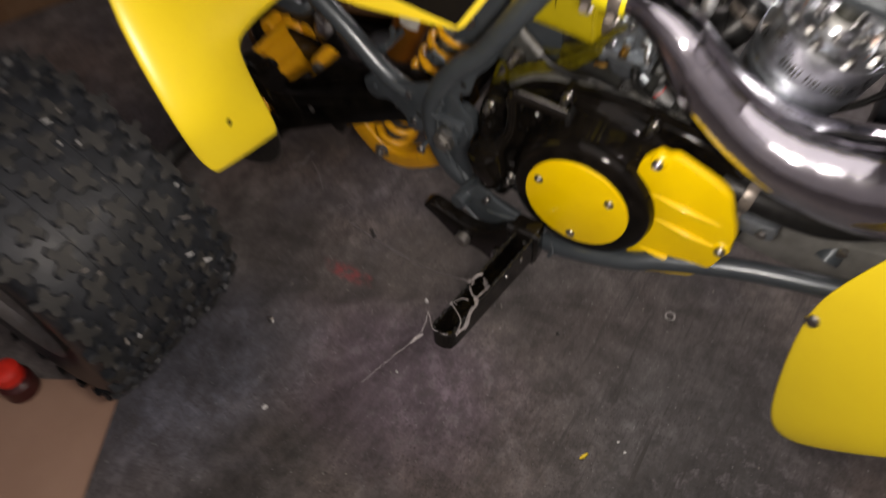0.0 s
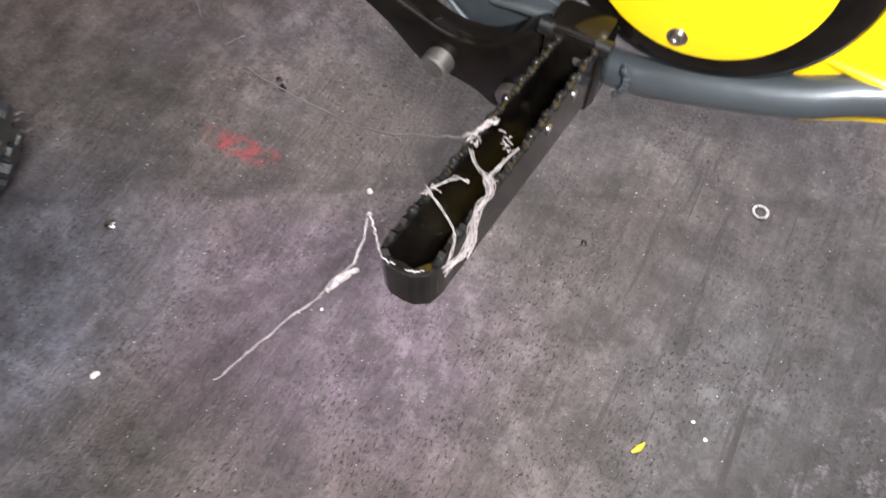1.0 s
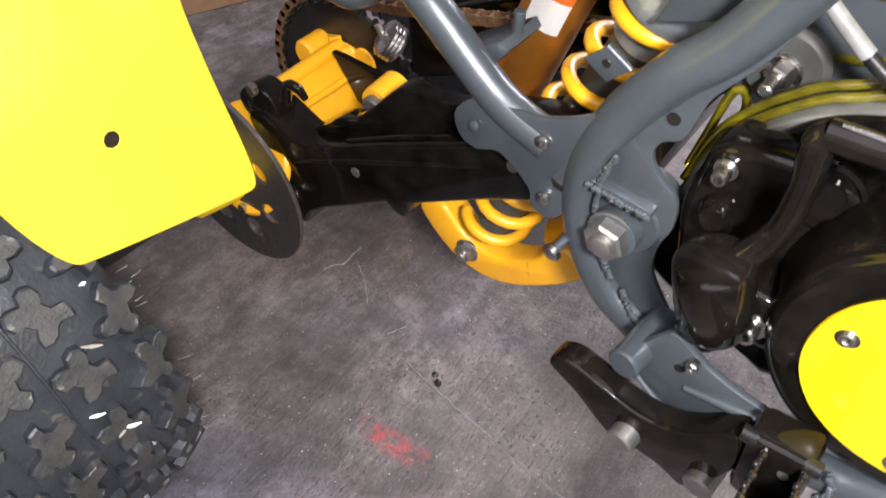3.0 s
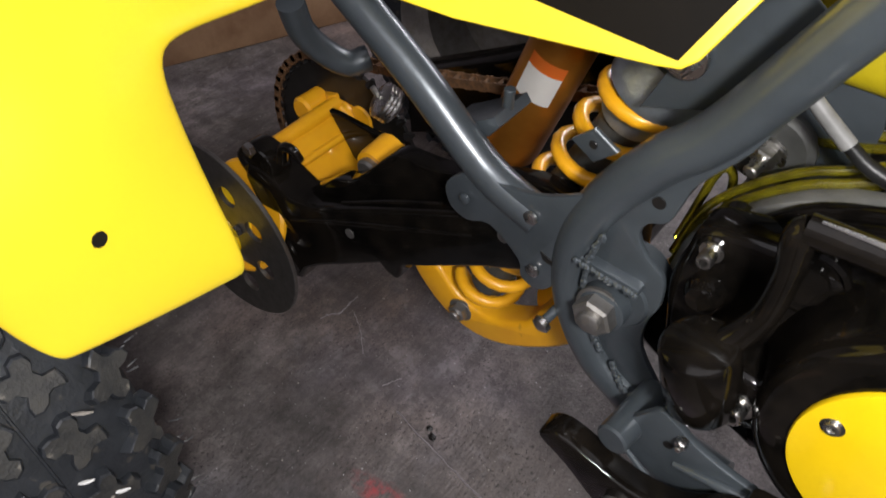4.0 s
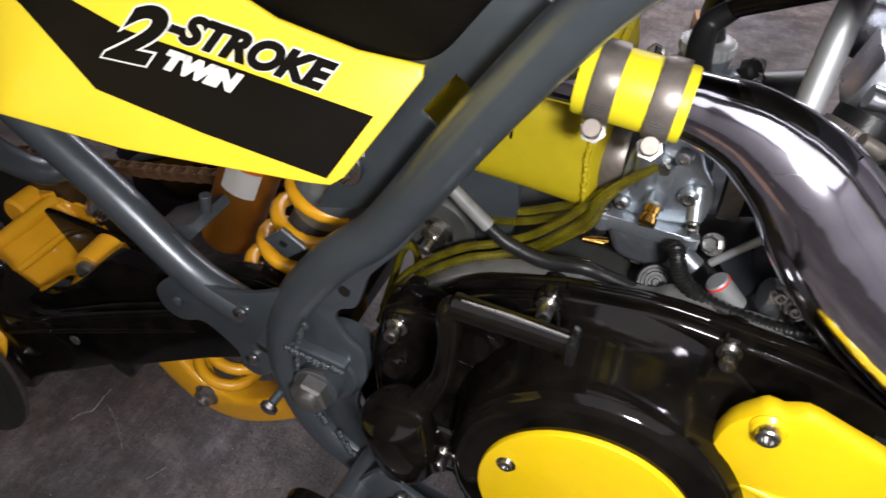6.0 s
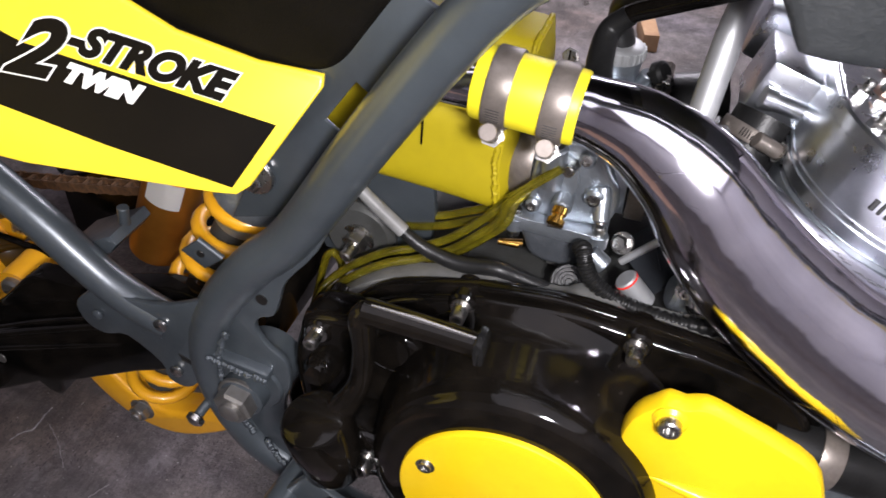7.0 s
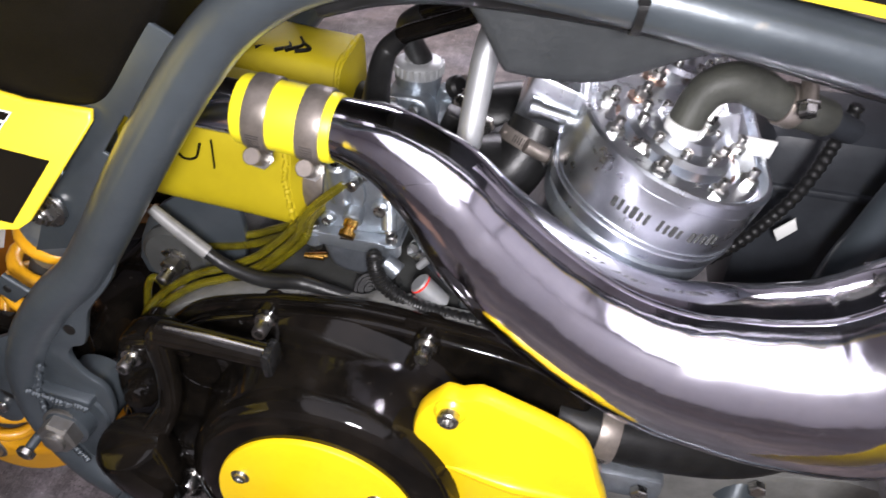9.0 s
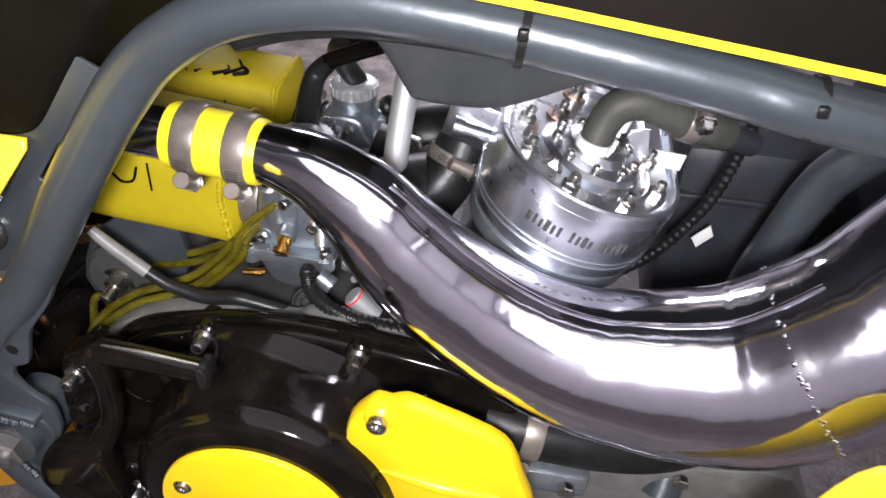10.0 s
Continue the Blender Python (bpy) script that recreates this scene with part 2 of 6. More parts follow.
RUBBER = material("tyre_rubber", (0.015, 0.0175, 0.021), 0.42, second=(0.036, 0.040, 0.046), scale=18, bump=0.35, bump_scale=260,
                  spots=(0.075, 0.07, 0.062), spots_scale=60, spots_at=0.62)
LUG = material("scuffed_tread_rubber", (0.026, 0.027, 0.027), 0.60, second=(0.058, 0.056, 0.051), scale=60, bump=0.45, bump_scale=350,
               spots=(0.16, 0.15, 0.13), spots_scale=120, spots_at=0.66)
TANK_BLACK = material("tank_plastic", (0.022, 0.025, 0.027), 0.55, second=(0.034, 0.037, 0.039), scale=35, bump=0.25, bump_scale=300)
CASE_LIGHT = material("bare_case_alloy", (0.22, 0.22, 0.21), 0.45, 0.35, second=(0.14, 0.14, 0.132), scale=40, bump=0.2, bump_scale=500, rough_var=0.1)
CASE_DUSTY = material("dusty_case_alloy", (0.13, 0.128, 0.125), 0.55, 0.2, second=(0.07, 0.068, 0.066), scale=45, bump=0.25, bump_scale=450, rough_var=0.1)
DARK_PLASTIC = material("dark_blue_grey_plastic", (0.030, 0.034, 0.040), 0.45, second=(0.018, 0.020, 0.024), scale=30, bump=0.1, bump_scale=400)
OLIVE_RUBBER = material("dusty_olive_rubber", (0.060, 0.062, 0.052), 0.55, second=(0.035, 0.036, 0.031), scale=50, bump=0.15, bump_scale=500)
BOWL_GREY = material("dark_cast_bowl", (0.11, 0.12, 0.135), 0.45, 0.5, second=(0.07, 0.078, 0.088), scale=60, bump=0.2, bump_scale=600)
BAND = material("stainless_band", (0.27, 0.235, 0.21), 0.38, 0.6, second=(0.16, 0.14, 0.12), scale=70, rough_var=0.1)
SATIN_ALLOY = material("satin_alloy_pipe", (0.62, 0.63, 0.64), 0.48, 0.75, second=(0.50, 0.51, 0.52), scale=40, rough_var=0.1)
HOSE = material("black_hose_rubber", (0.007, 0.007, 0.007), 0.36, second=(0.014, 0.014, 0.014), scale=60, spec=0.35, bump=0.1, bump_scale=500)


def plated_steel():
    """Bright plating with drawn streaks, thin scratches and dull smears."""
    m = material("nickel_plated_steel", (0.93, 0.91, 0.98), 0.11, 1.0, second=(0.76, 0.75, 0.84), scale=18, rough_var=0.06)
    nt = m.node_tree
    bsdf = nt.nodes["Principled BSDF"]
    base = bsdf.inputs["Base Color"].links[0].from_socket
    tc = nt.nodes.new("ShaderNodeTexCoord")
    warp = nt.nodes.new("ShaderNodeTexNoise")
    warp.inputs["Scale"].default_value = 6.0
    nt.links.new(tc.outputs["Object"], warp.inputs["Vector"])
    add = nt.nodes.new("ShaderNodeMixRGB")
    add.blend_type = "ADD"
    add.inputs[0].default_value = 0.12
    nt.links.new(tc.outputs["Object"], add.inputs[1])
    nt.links.new(warp.outputs["Color"], add.inputs[2])
    cell = nt.nodes.new("ShaderNodeTexVoronoi")
    cell.feature = "DISTANCE_TO_EDGE"
    cell.inputs["Scale"].default_value = 40.0
    nt.links.new(add.outputs[0], cell.inputs["Vector"])
    line = nt.nodes.new("ShaderNodeValToRGB")
    line.color_ramp.elements[0].position, line.color_ramp.elements[1].position = 0.002, 0.008
    line.color_ramp.elements[0].color, line.color_ramp.elements[1].color = (1, 1, 1, 1), (0, 0, 0, 1)
    nt.links.new(cell.outputs["Distance"], line.inputs[0])
    gate = nt.nodes.new("ShaderNodeTexNoise")
    gate.inputs["Scale"].default_value, gate.inputs["Detail"].default_value = 17.0, 5
    nt.links.new(tc.outputs["Object"], gate.inputs["Vector"])
    pick = nt.nodes.new("ShaderNodeValToRGB")
    pick.color_ramp.elements[0].position, pick.color_ramp.elements[1].position = 0.60, 0.70
    nt.links.new(gate.outputs["Fac"], pick.inputs[0])
    both = nt.nodes.new("ShaderNodeMath")
    both.operation = "MULTIPLY"
    nt.links.new(line.outputs[0], both.inputs[0])
    nt.links.new(pick.outputs[0], both.inputs[1])
    mx = nt.nodes.new("ShaderNodeMixRGB")
    nt.links.new(both.outputs[0], mx.inputs[0])
    nt.links.new(base, mx.inputs[1])
    mx.inputs[2].default_value = (0.45, 0.44, 0.47, 1)
    nt.links.new(mx.outputs[0], bsdf.inputs["Base Color"])
    dent = nt.nodes.new("ShaderNodeTexNoise")
    dent.inputs["Scale"].default_value, dent.inputs["Detail"].default_value = 26.0, 3
    nt.links.new(tc.outputs["Object"], dent.inputs["Vector"])
    tot = nt.nodes.new("ShaderNodeMath")
    tot.operation = "MULTIPLY_ADD"
    tot.inputs[1].default_value = -0.25
    nt.links.new(both.outputs[0], tot.inputs[0])
    nt.links.new(dent.outputs["Fac"], tot.inputs[2])
    bp = nt.nodes.new("ShaderNodeBump")
    bp.inputs["Strength"].default_value, bp.inputs["Distance"].default_value = 0.30, 0.003
    nt.links.new(tot.outputs[0], bp.inputs["Height"])
    nt.links.new(bp.outputs[0], bsdf.inputs["Normal"])
    return m


CHROME = plated_steel()
STEEL = material("zinc_steel", (0.50, 0.49, 0.47), 0.28, 1.0, second=(0.42, 0.41, 0.39), scale=120, rough_var=0.12)
DULL_STEEL = material("dull_steel", (0.34, 0.33, 0.32), 0.42, 0.9, second=(0.24, 0.23, 0.21), scale=60, rough_var=0.12, bump=0.1, bump_scale=500)
ROTOR_STEEL = material("brake_rotor_steel", (0.20, 0.19, 0.175), 0.36, 0.9, second=(0.15, 0.14, 0.13), scale=90, rough_var=0.1)
RUSTY = material("rusty_chain_steel", (0.20, 0.105, 0.05), 0.62, 0.5, second=(0.085, 0.05, 0.03), scale=160, bump=0.2, bump_scale=600)
BILLET = material("billet_aluminium", (0.80, 0.83, 0.87), 0.30, 1.0, second=(0.64, 0.67, 0.72), scale=55, rough_var=0.14)
CAST_ALLOY = material("cast_alloy", (0.42, 0.46, 0.50), 0.33, 0.85, second=(0.27, 0.30, 0.33), scale=50, bump=0.2, bump_scale=700, rough_var=0.1)
CASE_GREY = material("engine_case_paint", (0.06, 0.062, 0.06), 0.5, 0.15, second=(0.032, 0.032, 0.03), scale=25, bump=0.15, bump_scale=500)
BRASS = material("brass", (0.75, 0.43, 0.10), 0.25, 1.0)
COPPER = material("copper_washer", (0.66, 0.46, 0.37), 0.3, 1.0)
SILICONE = material("yellow_silicone", (0.86, 0.74, 0.02), 0.42, second=(0.80, 0.68, 0.02), scale=40)
COVER_CLOTH = material("yellow_filter_cloth", (0.47, 0.37, 0.002), 0.62, second=(0.37, 0.29, 0.002), scale=12, bump=0.3, bump_scale=1500)
FUEL_HOSE = material("amber_fuel_hose", (0.50, 0.43, 0.025), 0.05, second=(0.22, 0.18, 0.012), scale=90, transmission=0.82, coat=1.0)
WEB = material("dusty_thread", (0.36, 0.33, 0.34), 0.85, second=(0.17, 0.155, 0.16), scale=300)
PLASTIC_WHITE = material("white_plastic", (0.75, 0.75, 0.73), 0.4)
PALE_GREY = material("pale_grey_sheath", (0.20, 0.20, 0.195), 0.45, second=(0.13, 0.13, 0.125), scale=60)
LABEL_ORANGE = material("orange_label", (0.80, 0.20, 0.03), 0.5)
TAN_DUST = material("dry_dust", (0.36, 0.33, 0.29), 0.8, second=(0.22, 0.20, 0.18), scale=200)


# ---- mesh helpers ----
def part(name, bm, mat, parent=None, label="", smooth=True, at=None):
    me = bpy.data.meshes.new(name)
    bmesh.ops.recalc_face_normals(bm, faces=bm.faces[:])
    bm.to_mesh(me)
    bm.free()
    if smooth:
        for p in me.polygons:
            p.use_smooth = True
        try:
            me.set_sharp_from_angle(angle=radians(38))
        except AttributeError:
            pass
    me.materials.append(mat)
    ob = new(name, me)
    if parent is not None:
        ob.parent = parent
    if at is not None:
        ob.matrix_basis = at
    if label:
        ob["label"] = label
    return ob


def shared(name, me, parent, at):
    ob = new(name, me)
    ob.parent = parent
    ob.matrix_basis = at
    return ob


def thing(name, label, category, place=(0, 0, 0), group=""):
    ob = new(name)
    ob.location = place
    ob.empty_display_size = 0.05
    return tagged(ob, label, category, group)


def spline(points, n=8):
    """Catmull-Rom through the points."""
    p = [Vector(q) for q in points]
    p = [p[0] * 2 - p[1]] + p + [p[-1] * 2 - p[-2]]
    out = []
    for i in range(1, len(p) - 2):
        for k in range(n):
            t = k / n
            out.append(0.5 * (2 * p[i] + (p[i + 1] - p[i - 1]) * t + (2 * p[i - 1] - 5 * p[i] + 4 * p[i + 1] - p[i + 2]) * t * t
                              + (3 * p[i] - p[i - 1] - 3 * p[i + 1] + p[i + 2]) * t ** 3))
    out.append(p[-2])
    return out


def tube(points, radius, seg=14, n=6, bm=None, cap=True, closed=False):
    """A round tube along a smooth line; radius is a number or one per point."""
    bm = bm or bmesh.new()
    pts = spline(points, n) if n > 1 else [Vector(q) for q in points]
    m = len(pts)
    if isinstance(radius, (int, float)):
        rad = [radius] * m
    else:
        rad = [float(v) for v in np.interp(np.linspace(0, len(radius) - 1, m), range(len(radius)), radius)]
    t0 = (pts[1] - pts[0]).normalized()
    up = Vector((0, 0, 1)) if abs(t0.z) < 0.9 else Vector((0, 1, 0))
    side = t0.cross(up).normalized()
    rings = []
    for i, p in enumerate(pts):
        t = (pts[min(i + 1, m - 1)] - pts[max(i - 1, 0)]).normalized()
        side = (side - t * side.dot(t)).normalized()
        other = t.cross(side)
        rings.append([bm.verts.new(p + (side * math.cos(2 * math.pi * k / seg) + other * math.sin(2 * math.pi * k / seg)) * rad[i]) for k in range(seg)])
    for a, b in zip(rings, rings[1:]):
        for k in range(seg):
            bm.faces.new((a[k], a[(k + 1) % seg], b[(k + 1) % seg], b[k]))
    if cap:
        bm.faces.new(rings[0][::-1])
        bm.faces.new(rings[-1])
    return bm


def prism(outline, y0, y1, bevel=0.0, seg=2, bm=None, lift=0.0):
    """An outline of (x, z) pairs between the depths y0 and y1."""
    bm = bm or bmesh.new()
    a = [bm.verts.new((x, y0, z + lift)) for x, z in outline]
    b = [bm.verts.new((x, y1, z + lift)) for x, z in outline]
    n = len(a)
    fs = [bm.faces.new(a), bm.faces.new(b[::-1])]
    for i in range(n):
        fs.append(bm.faces.new((a[i], b[i], b[(i + 1) % n], a[(i + 1) % n])))
    bmesh.ops.recalc_face_normals(bm, faces=fs)
    if bevel:
        edges = [e for e in fs[0].edges] + [e for e in fs[1].edges]
        bmesh.ops.bevel(bm, geom=edges, offset=bevel, segments=seg, profile=0.5, affect="EDGES", clamp_overlap=True)
    return bm


def smooth_outline(pts, n=4):
    """A closed smooth outline through (x, z) pairs."""
    p = [Vector((x, 0, z)) for x, z in pts]
    m = len(p)
    out = []
    for i in range(m):
        a, b, c, d = p[i - 1], p[i], p[(i + 1) % m], p[(i + 2) % m]
        for k in range(n):
            t = k / n
            q = 0.5 * (2 * b + (c - a) * t + (2 * a - 5 * b + 4 * c - d) * t * t + (3 * b - a - 3 * c + d) * t ** 3)
            out.append((q.x, q.z))
    return out


def lathe(profile, axis_from, axis_to, seg=32, bm=None, cap=True):
    """Turns (distance along the axis, radius) pairs about the axis."""
    bm = bm or bmesh.new()
    a, b = Vector(axis_from), Vector(axis_to)
    d = (b - a).normalized()
    u = d.orthogonal().normalized()
    v = d.cross(u)
    rings = [[bm.verts.new(a + d * s + (u * math.cos(2 * math.pi * k / seg) + v * math.sin(2 * math.pi * k / seg)) * max(r, 1e-5)) for k in range(seg)] for s, r in profile]
    for p, q in zip(rings, rings[1:]):
        for k in range(seg):
            bm.faces.new((p[k], p[(k + 1) % seg], q[(k + 1) % seg], q[k]))
    if cap:
        bm.faces.new(rings[0][::-1])
        bm.faces.new(rings[-1])
    return bm


def rod(p, q, r, seg=16, bm=None, bevel=0.0):
    L = (Vector(q) - Vector(p)).length
    e = min(bevel or r * 0.12, L / 3)
    return lathe([(0, r - e), (e, r), (L - e, r), (L, r - e)], p, q, seg, bm)


def block(lo, hi, bevel=0.003, bm=None, turn=None):
    bm = bm or bmesh.new()
    c = [(a + b) / 2 for a, b in zip(lo, hi)]
    s = [b - a for a, b in zip(lo, hi)]
    r = bmesh.ops.create_cube(bm, size=1.0, matrix=Matrix.Translation(c) @ (turn or Matrix()) @ Matrix.Diagonal((*s, 1)))
    if bevel:
        es = list({e for v in r["verts"] for e in v.link_edges})
        bmesh.ops.bevel(bm, geom=es, offset=bevel, segments=2, profile=0.5, affect="EDGES", clamp_overlap=True)
    return bm


def socket_bolt(parent, place, out, r=0.0052, h=0.006, mat=None, name="bolt", washer=True):
    """A cap-head bolt with a hexagon socket, on a washer."""
    p, d = Vector(place), Vector(out).normalized()
    bm = bmesh.new()
    if washer:
        lathe([(-0.0012, r * 1.45), (0, r * 1.45)], p, p + d, 20, bm)
    lathe([(0, r), (h * 0.85, r), (h, r * 0.86), (h, r * 0.55), (h * 0.45, r * 0.5), (h * 0.45, 0)], p, p + d, 14, bm)
    return part(name, bm, mat or STEEL, parent)


def hex_bolt(parent, place, out, r=0.009, h=0.008, mat=None, name="bolt", stud=0.0, washer=0.0):
    p, d = Vector(place), Vector(out).normalized()
    bm = bmesh.new()
    if washer:
        lathe([(-0.003, washer), (-0.0004, washer), (0, washer * 0.96)], p, p + d, 28, bm)
    lathe([(0, r), (h * 0.85, r), (h, r * 0.85)], p, p + d, 6, bm)
    if stud:
        lathe([(h, r * 0.55), (h + stud, r * 0.55), (h + stud + 0.001, r * 0.45)], p, p + d, 14, bm)
    return part(name, bm, mat or STEEL, parent)


def clamp(parent, centre, axis, r, width=0.012, screw_dir=(0, -0.6, -1), mat=None):
    """A worm-drive hose clamp: slotted band, bridge, screw housing and slotted hexagon screw."""
    c, d = Vector(centre), Vector(axis).normalized()
    a = c - d * width / 2
    bm = lathe([(0, r), (0, r + 0.0012), (width * 0.08, r + 0.0016), (width * 0.92, r + 0.0016), (width, r + 0.0012), (width, r)], a, c, 48, cap=False)
    s = Vector(screw_dir)
    s = (s - d * s.dot(d)).normalized()
    band = part("clamp", bm, mat or BAND, parent, "steel worm-drive hose clamp")
    t = d.cross(s)
    q = c + s * (r + 0.0048)
    bm = bmesh.new()
    rod(q - t * 0.010, q + t * 0.006, 0.0048, 14, bm)
    part("screw_housing", bm, BAND, band)
    screw = part("clamp_screw", lathe([(0, 0.0068), (0.001, 0.0068), (0.0012, 0.0052), (0.006, 0.0052), (0.0068, 0.0044), (0.0068, 0.0)], q + t * 0.006, q + t * 0.02, 6), STEEL, band, "bright slotted hexagon screw")
    e = q + t * 0.0128
    part("screw_slot", rod(e - s * 0.0046, e + s * 0.0046, 0.0007, 5), BLACK_SATIN, band)
    slots = bmesh.new()
    for k in range(6):
        for w in (1, -1):
            g = s * math.cos(w * (0.42 + 0.085 * k)) + t * math.sin(w * (0.42 + 0.085 * k))
            rod(c + g * (r + 0.0013) - d * width * 0.28, c + g * (r + 0.0013) + d * width * 0.28, 0.0005, 5, slots)
    tagged(part("slots", slots, BLACK_SATIN, band), kind="stuff")
    return band


# ---- the garage ----
def slab(name, lo, hi, mat, label):
    return tagged(part(name, block(lo, hi, 0), mat, smooth=False), label, name.split("_")[0], kind="structure")


slab("floor", (-3.2, -2.8, -0.1), (2.5, 3.4, 0.0), CONCRETE, "stained grey concrete garage floor with purple and brown patches")
# Walls and ceiling stay out of view; they close the room and bounce light.
slab("wall_rear", (-3.3, -2.9, -0.1), (-3.2, 3.5, 2.6), WALL_PAINT, "plain painted wall out of view")
# Unseen wall, set close and white as a reflector for the exhaust.
slab("wall_front", (2.5, -2.9, -0.1), (2.6, 3.5, 2.6), BOUNCE_PAINT, "plain painted wall out of view")
slab("wall_far", (-3.2, 3.4, -0.1), (2.5, 3.5, 2.6), WALL_PAINT, "plain painted wall out of view beyond the bike")
# Unseen wall, painted white as a reflector for the exhaust.
slab("wall_near", (-3.2, -2.9, -0.1), (2.5, -2.8, 2.6), BOUNCE_PAINT, "unseen white wall added as a reflector")
slab("ceiling", (-3.2, -2.8, 2.5), (2.5, 3.4, 2.6), CEILING_PAINT, "pale painted garage ceiling")

# ---- the quad bike ----
bike = thing("quad_bike", "yellow and black sport quad bike with grey frame and plated exhaust", "quad bike")
OUT = (0, -1, 0)
MID = 0.14      # depth of the bike's middle plane


def frame_tubes():
    main = part("frame", tube([(0.10, -0.014, 0.296), (0.052, -0.004, 0.294), (0.023, 0, 0.313), (-0.006, 0, 0.337), (-0.026, 0, 0.38), (-0.028, 0, 0.426),
                               (-0.013, 0, 0.468), (0.017, 0, 0.509), (0.047, 0, 0.541), (0.097, 0, 0.618), (0.1425, 0, 0.682), (0.173, 0, 0.710),
                               (0.206, 0, 0.7255), (0.25, 0, 0.7330), (0.295, 0, 0.7305), (0.341, 0, 0.7250), (0.411, 0, 0.7145), (0.457, 0, 0.7063), (0.62, 0.03, 0.675)],
                              [0.0140] * 8 + [0.0138, 0.0138, 0.0134, 0.0126, 0.0122, 0.0120, 0.0120, 0.0121, 0.0123, 0.0124, 0.0126], 24, 8), FRAME_GREY, bike, "grey enamelled tubular steel frame")
    part("seat_tube", tube([(-0.055, 0, 0.435), (-0.097, 0, 0.456), (-0.148, 0, 0.505), (-0.195, 0, 0.545), (-0.26, 0.0, 0.60)], 0.0128, 18, 5), FRAME_GREY, main)
    part("lower_rail", tube([(0.09, -0.018, 0.297), (0.16, -0.028, 0.297), (0.215, -0.03, 0.3135), (0.263, -0.027, 0.329), (0.30, -0.018, 0.343), (0.40, 0.0, 0.368), (0.56, 0.02, 0.39)],
                            0.0124, 18, 5), FRAME_GREY, main)
    # far side of the frame
    far = 2 * MID
    part("seat_tube", tube([(-0.055, far, 0.435), (-0.148, far, 0.505), (-0.26, far, 0.60)], 0.0128, 12, 4), FRAME_GREY, main)
    part("far_tube", tube([(0.052, far, 0.294), (-0.02, far, 0.36), (-0.028, far, 0.43), (0.017, far, 0.509), (0.15, far, 0.677), (0.21, far, 0.719), (0.45, far, 0.706), (0.62, far - 0.03, 0.675)],
                          0.0146, 12, 5), FRAME_GREY, main)
    part("cross_tube", tube([(-0.289, 0.020, 0.516), (-0.294, 0.030, 0.488), (-0.291, 0.045, 0.465), (-0.281, 0.060, 0.450), (-0.272, 0.075, 0.451)], 0.011, 14, 6), FRAME_GREY, main)
    # pressed side plates round the swingarm pivot
    part("gusset", prism(smooth_outline([(-0.116, 0.449), (-0.126, 0.436), (-0.122, 0.420), (-0.108, 0.414), (-0.089, 0.419), (-0.066, 0.400), (-0.064, 0.386), (-0.052, 0.380), (-0.040, 0.388),
                                         (-0.030, 0.41), (-0.022, 0.45), (-0.002, 0.487), (-0.016, 0.478), (-0.044, 0.463), (-0.072, 0.456), (-0.095, 0.460)], 3), -0.009, -0.004, 0.0012), FRAME_GREY, main,
         "grey pressed gusset plate with bolt holes")
    part("gusset", prism(smooth_outline([(0.074, 0.566), (0.062, 0.535), (0.040, 0.506), (0.034, 0.49), (0.028, 0.474), (0.017, 0.468), (0.013, 0.457), (0.02, 0.443), (0.032, 0.432), (0.033, 0.41),
                                         (0.027, 0.392), (0.027, 0.366), (0.045, 0.335), (0.054, 0.312), (0.03, 0.318), (-0.006, 0.345), (-0.02, 0.385), (-0.02, 0.43), (0.005, 0.485), (0.045, 0.535)], 3), -0.004, 0.001, 0.0012),
         FRAME_GREY, main, "grey pressed pivot plate")
    # raised ledge and boss carrying the pivot bolt
    part("pivot_boss", lathe([(0, 0.0215), (0.0015, 0.023), (0.035, 0.023), (0.035, 0.020)], (0.004, -0.006, 0.402), (0.004, 0.05, 0.402), 28), FRAME_GREY, main)
    part("ledge", block((-0.022, -0.012, 0.419), (0.022, 0.004, 0.427), 0.003, turn=Matrix.Rotation(radians(8), 4, "Y")), FRAME_GREY, main)
    part("pivot_spacer", lathe([(0, 0.0165), (0.010, 0.0160), (0.011, 0.0145)], (0.001, -0.006, 0.398), (0.001, -0.03, 0.398), 28), FRAME_GREY, main)
    hex_bolt(main, (0.0, -0.0165, 0.398), OUT, 0.0142, 0.011, DULL_STEEL, "pivot_nut", 0.003, 0.0165)
    for p, r in (((-0.056, -0.010, 0.442), 0.005), ((-0.053, -0.010, 0.398), 0.0048), ((-0.108, -0.010, 0.434), 0.004)):
        part("rivet", lathe([(0, r), (0.0018, r), (0.0028, r * 0.6)], p, Vector(p) + Vector(OUT), 16), FRAME_GREY if r < 0.0045 else STEEL, main)
    part("slot", prism([(-0.048, 0.417), (-0.037, 0.412), (-0.036, 0.408), (-0.046, 0.411)], -0.0099, -0.0091), BLACK_SATIN, main)
    part("slot", lathe([(0, 0.0040), (0.0006, 0.0040)], (0.0215, -0.0042, 0.486), (0.0215, -0.0052, 0.486), 16), BLACK_SATIN, main)
    part("stop_pin", rod((-0.034, -0.004, 0.370), (-0.037, -0.020, 0.366), 0.0036, 12), FRAME_GREY, main)
    part("stop_pin", lathe([(0, 0.003), (0.002, 0.0066), (0.006, 0.0066), (0.008, 0.003)], (-0.0365, -0.018, 0.3665), (-0.0385, -0.03, 0.363), 14), STEEL, main)
    # welds where tubes meet
    rnd = random.Random(3)
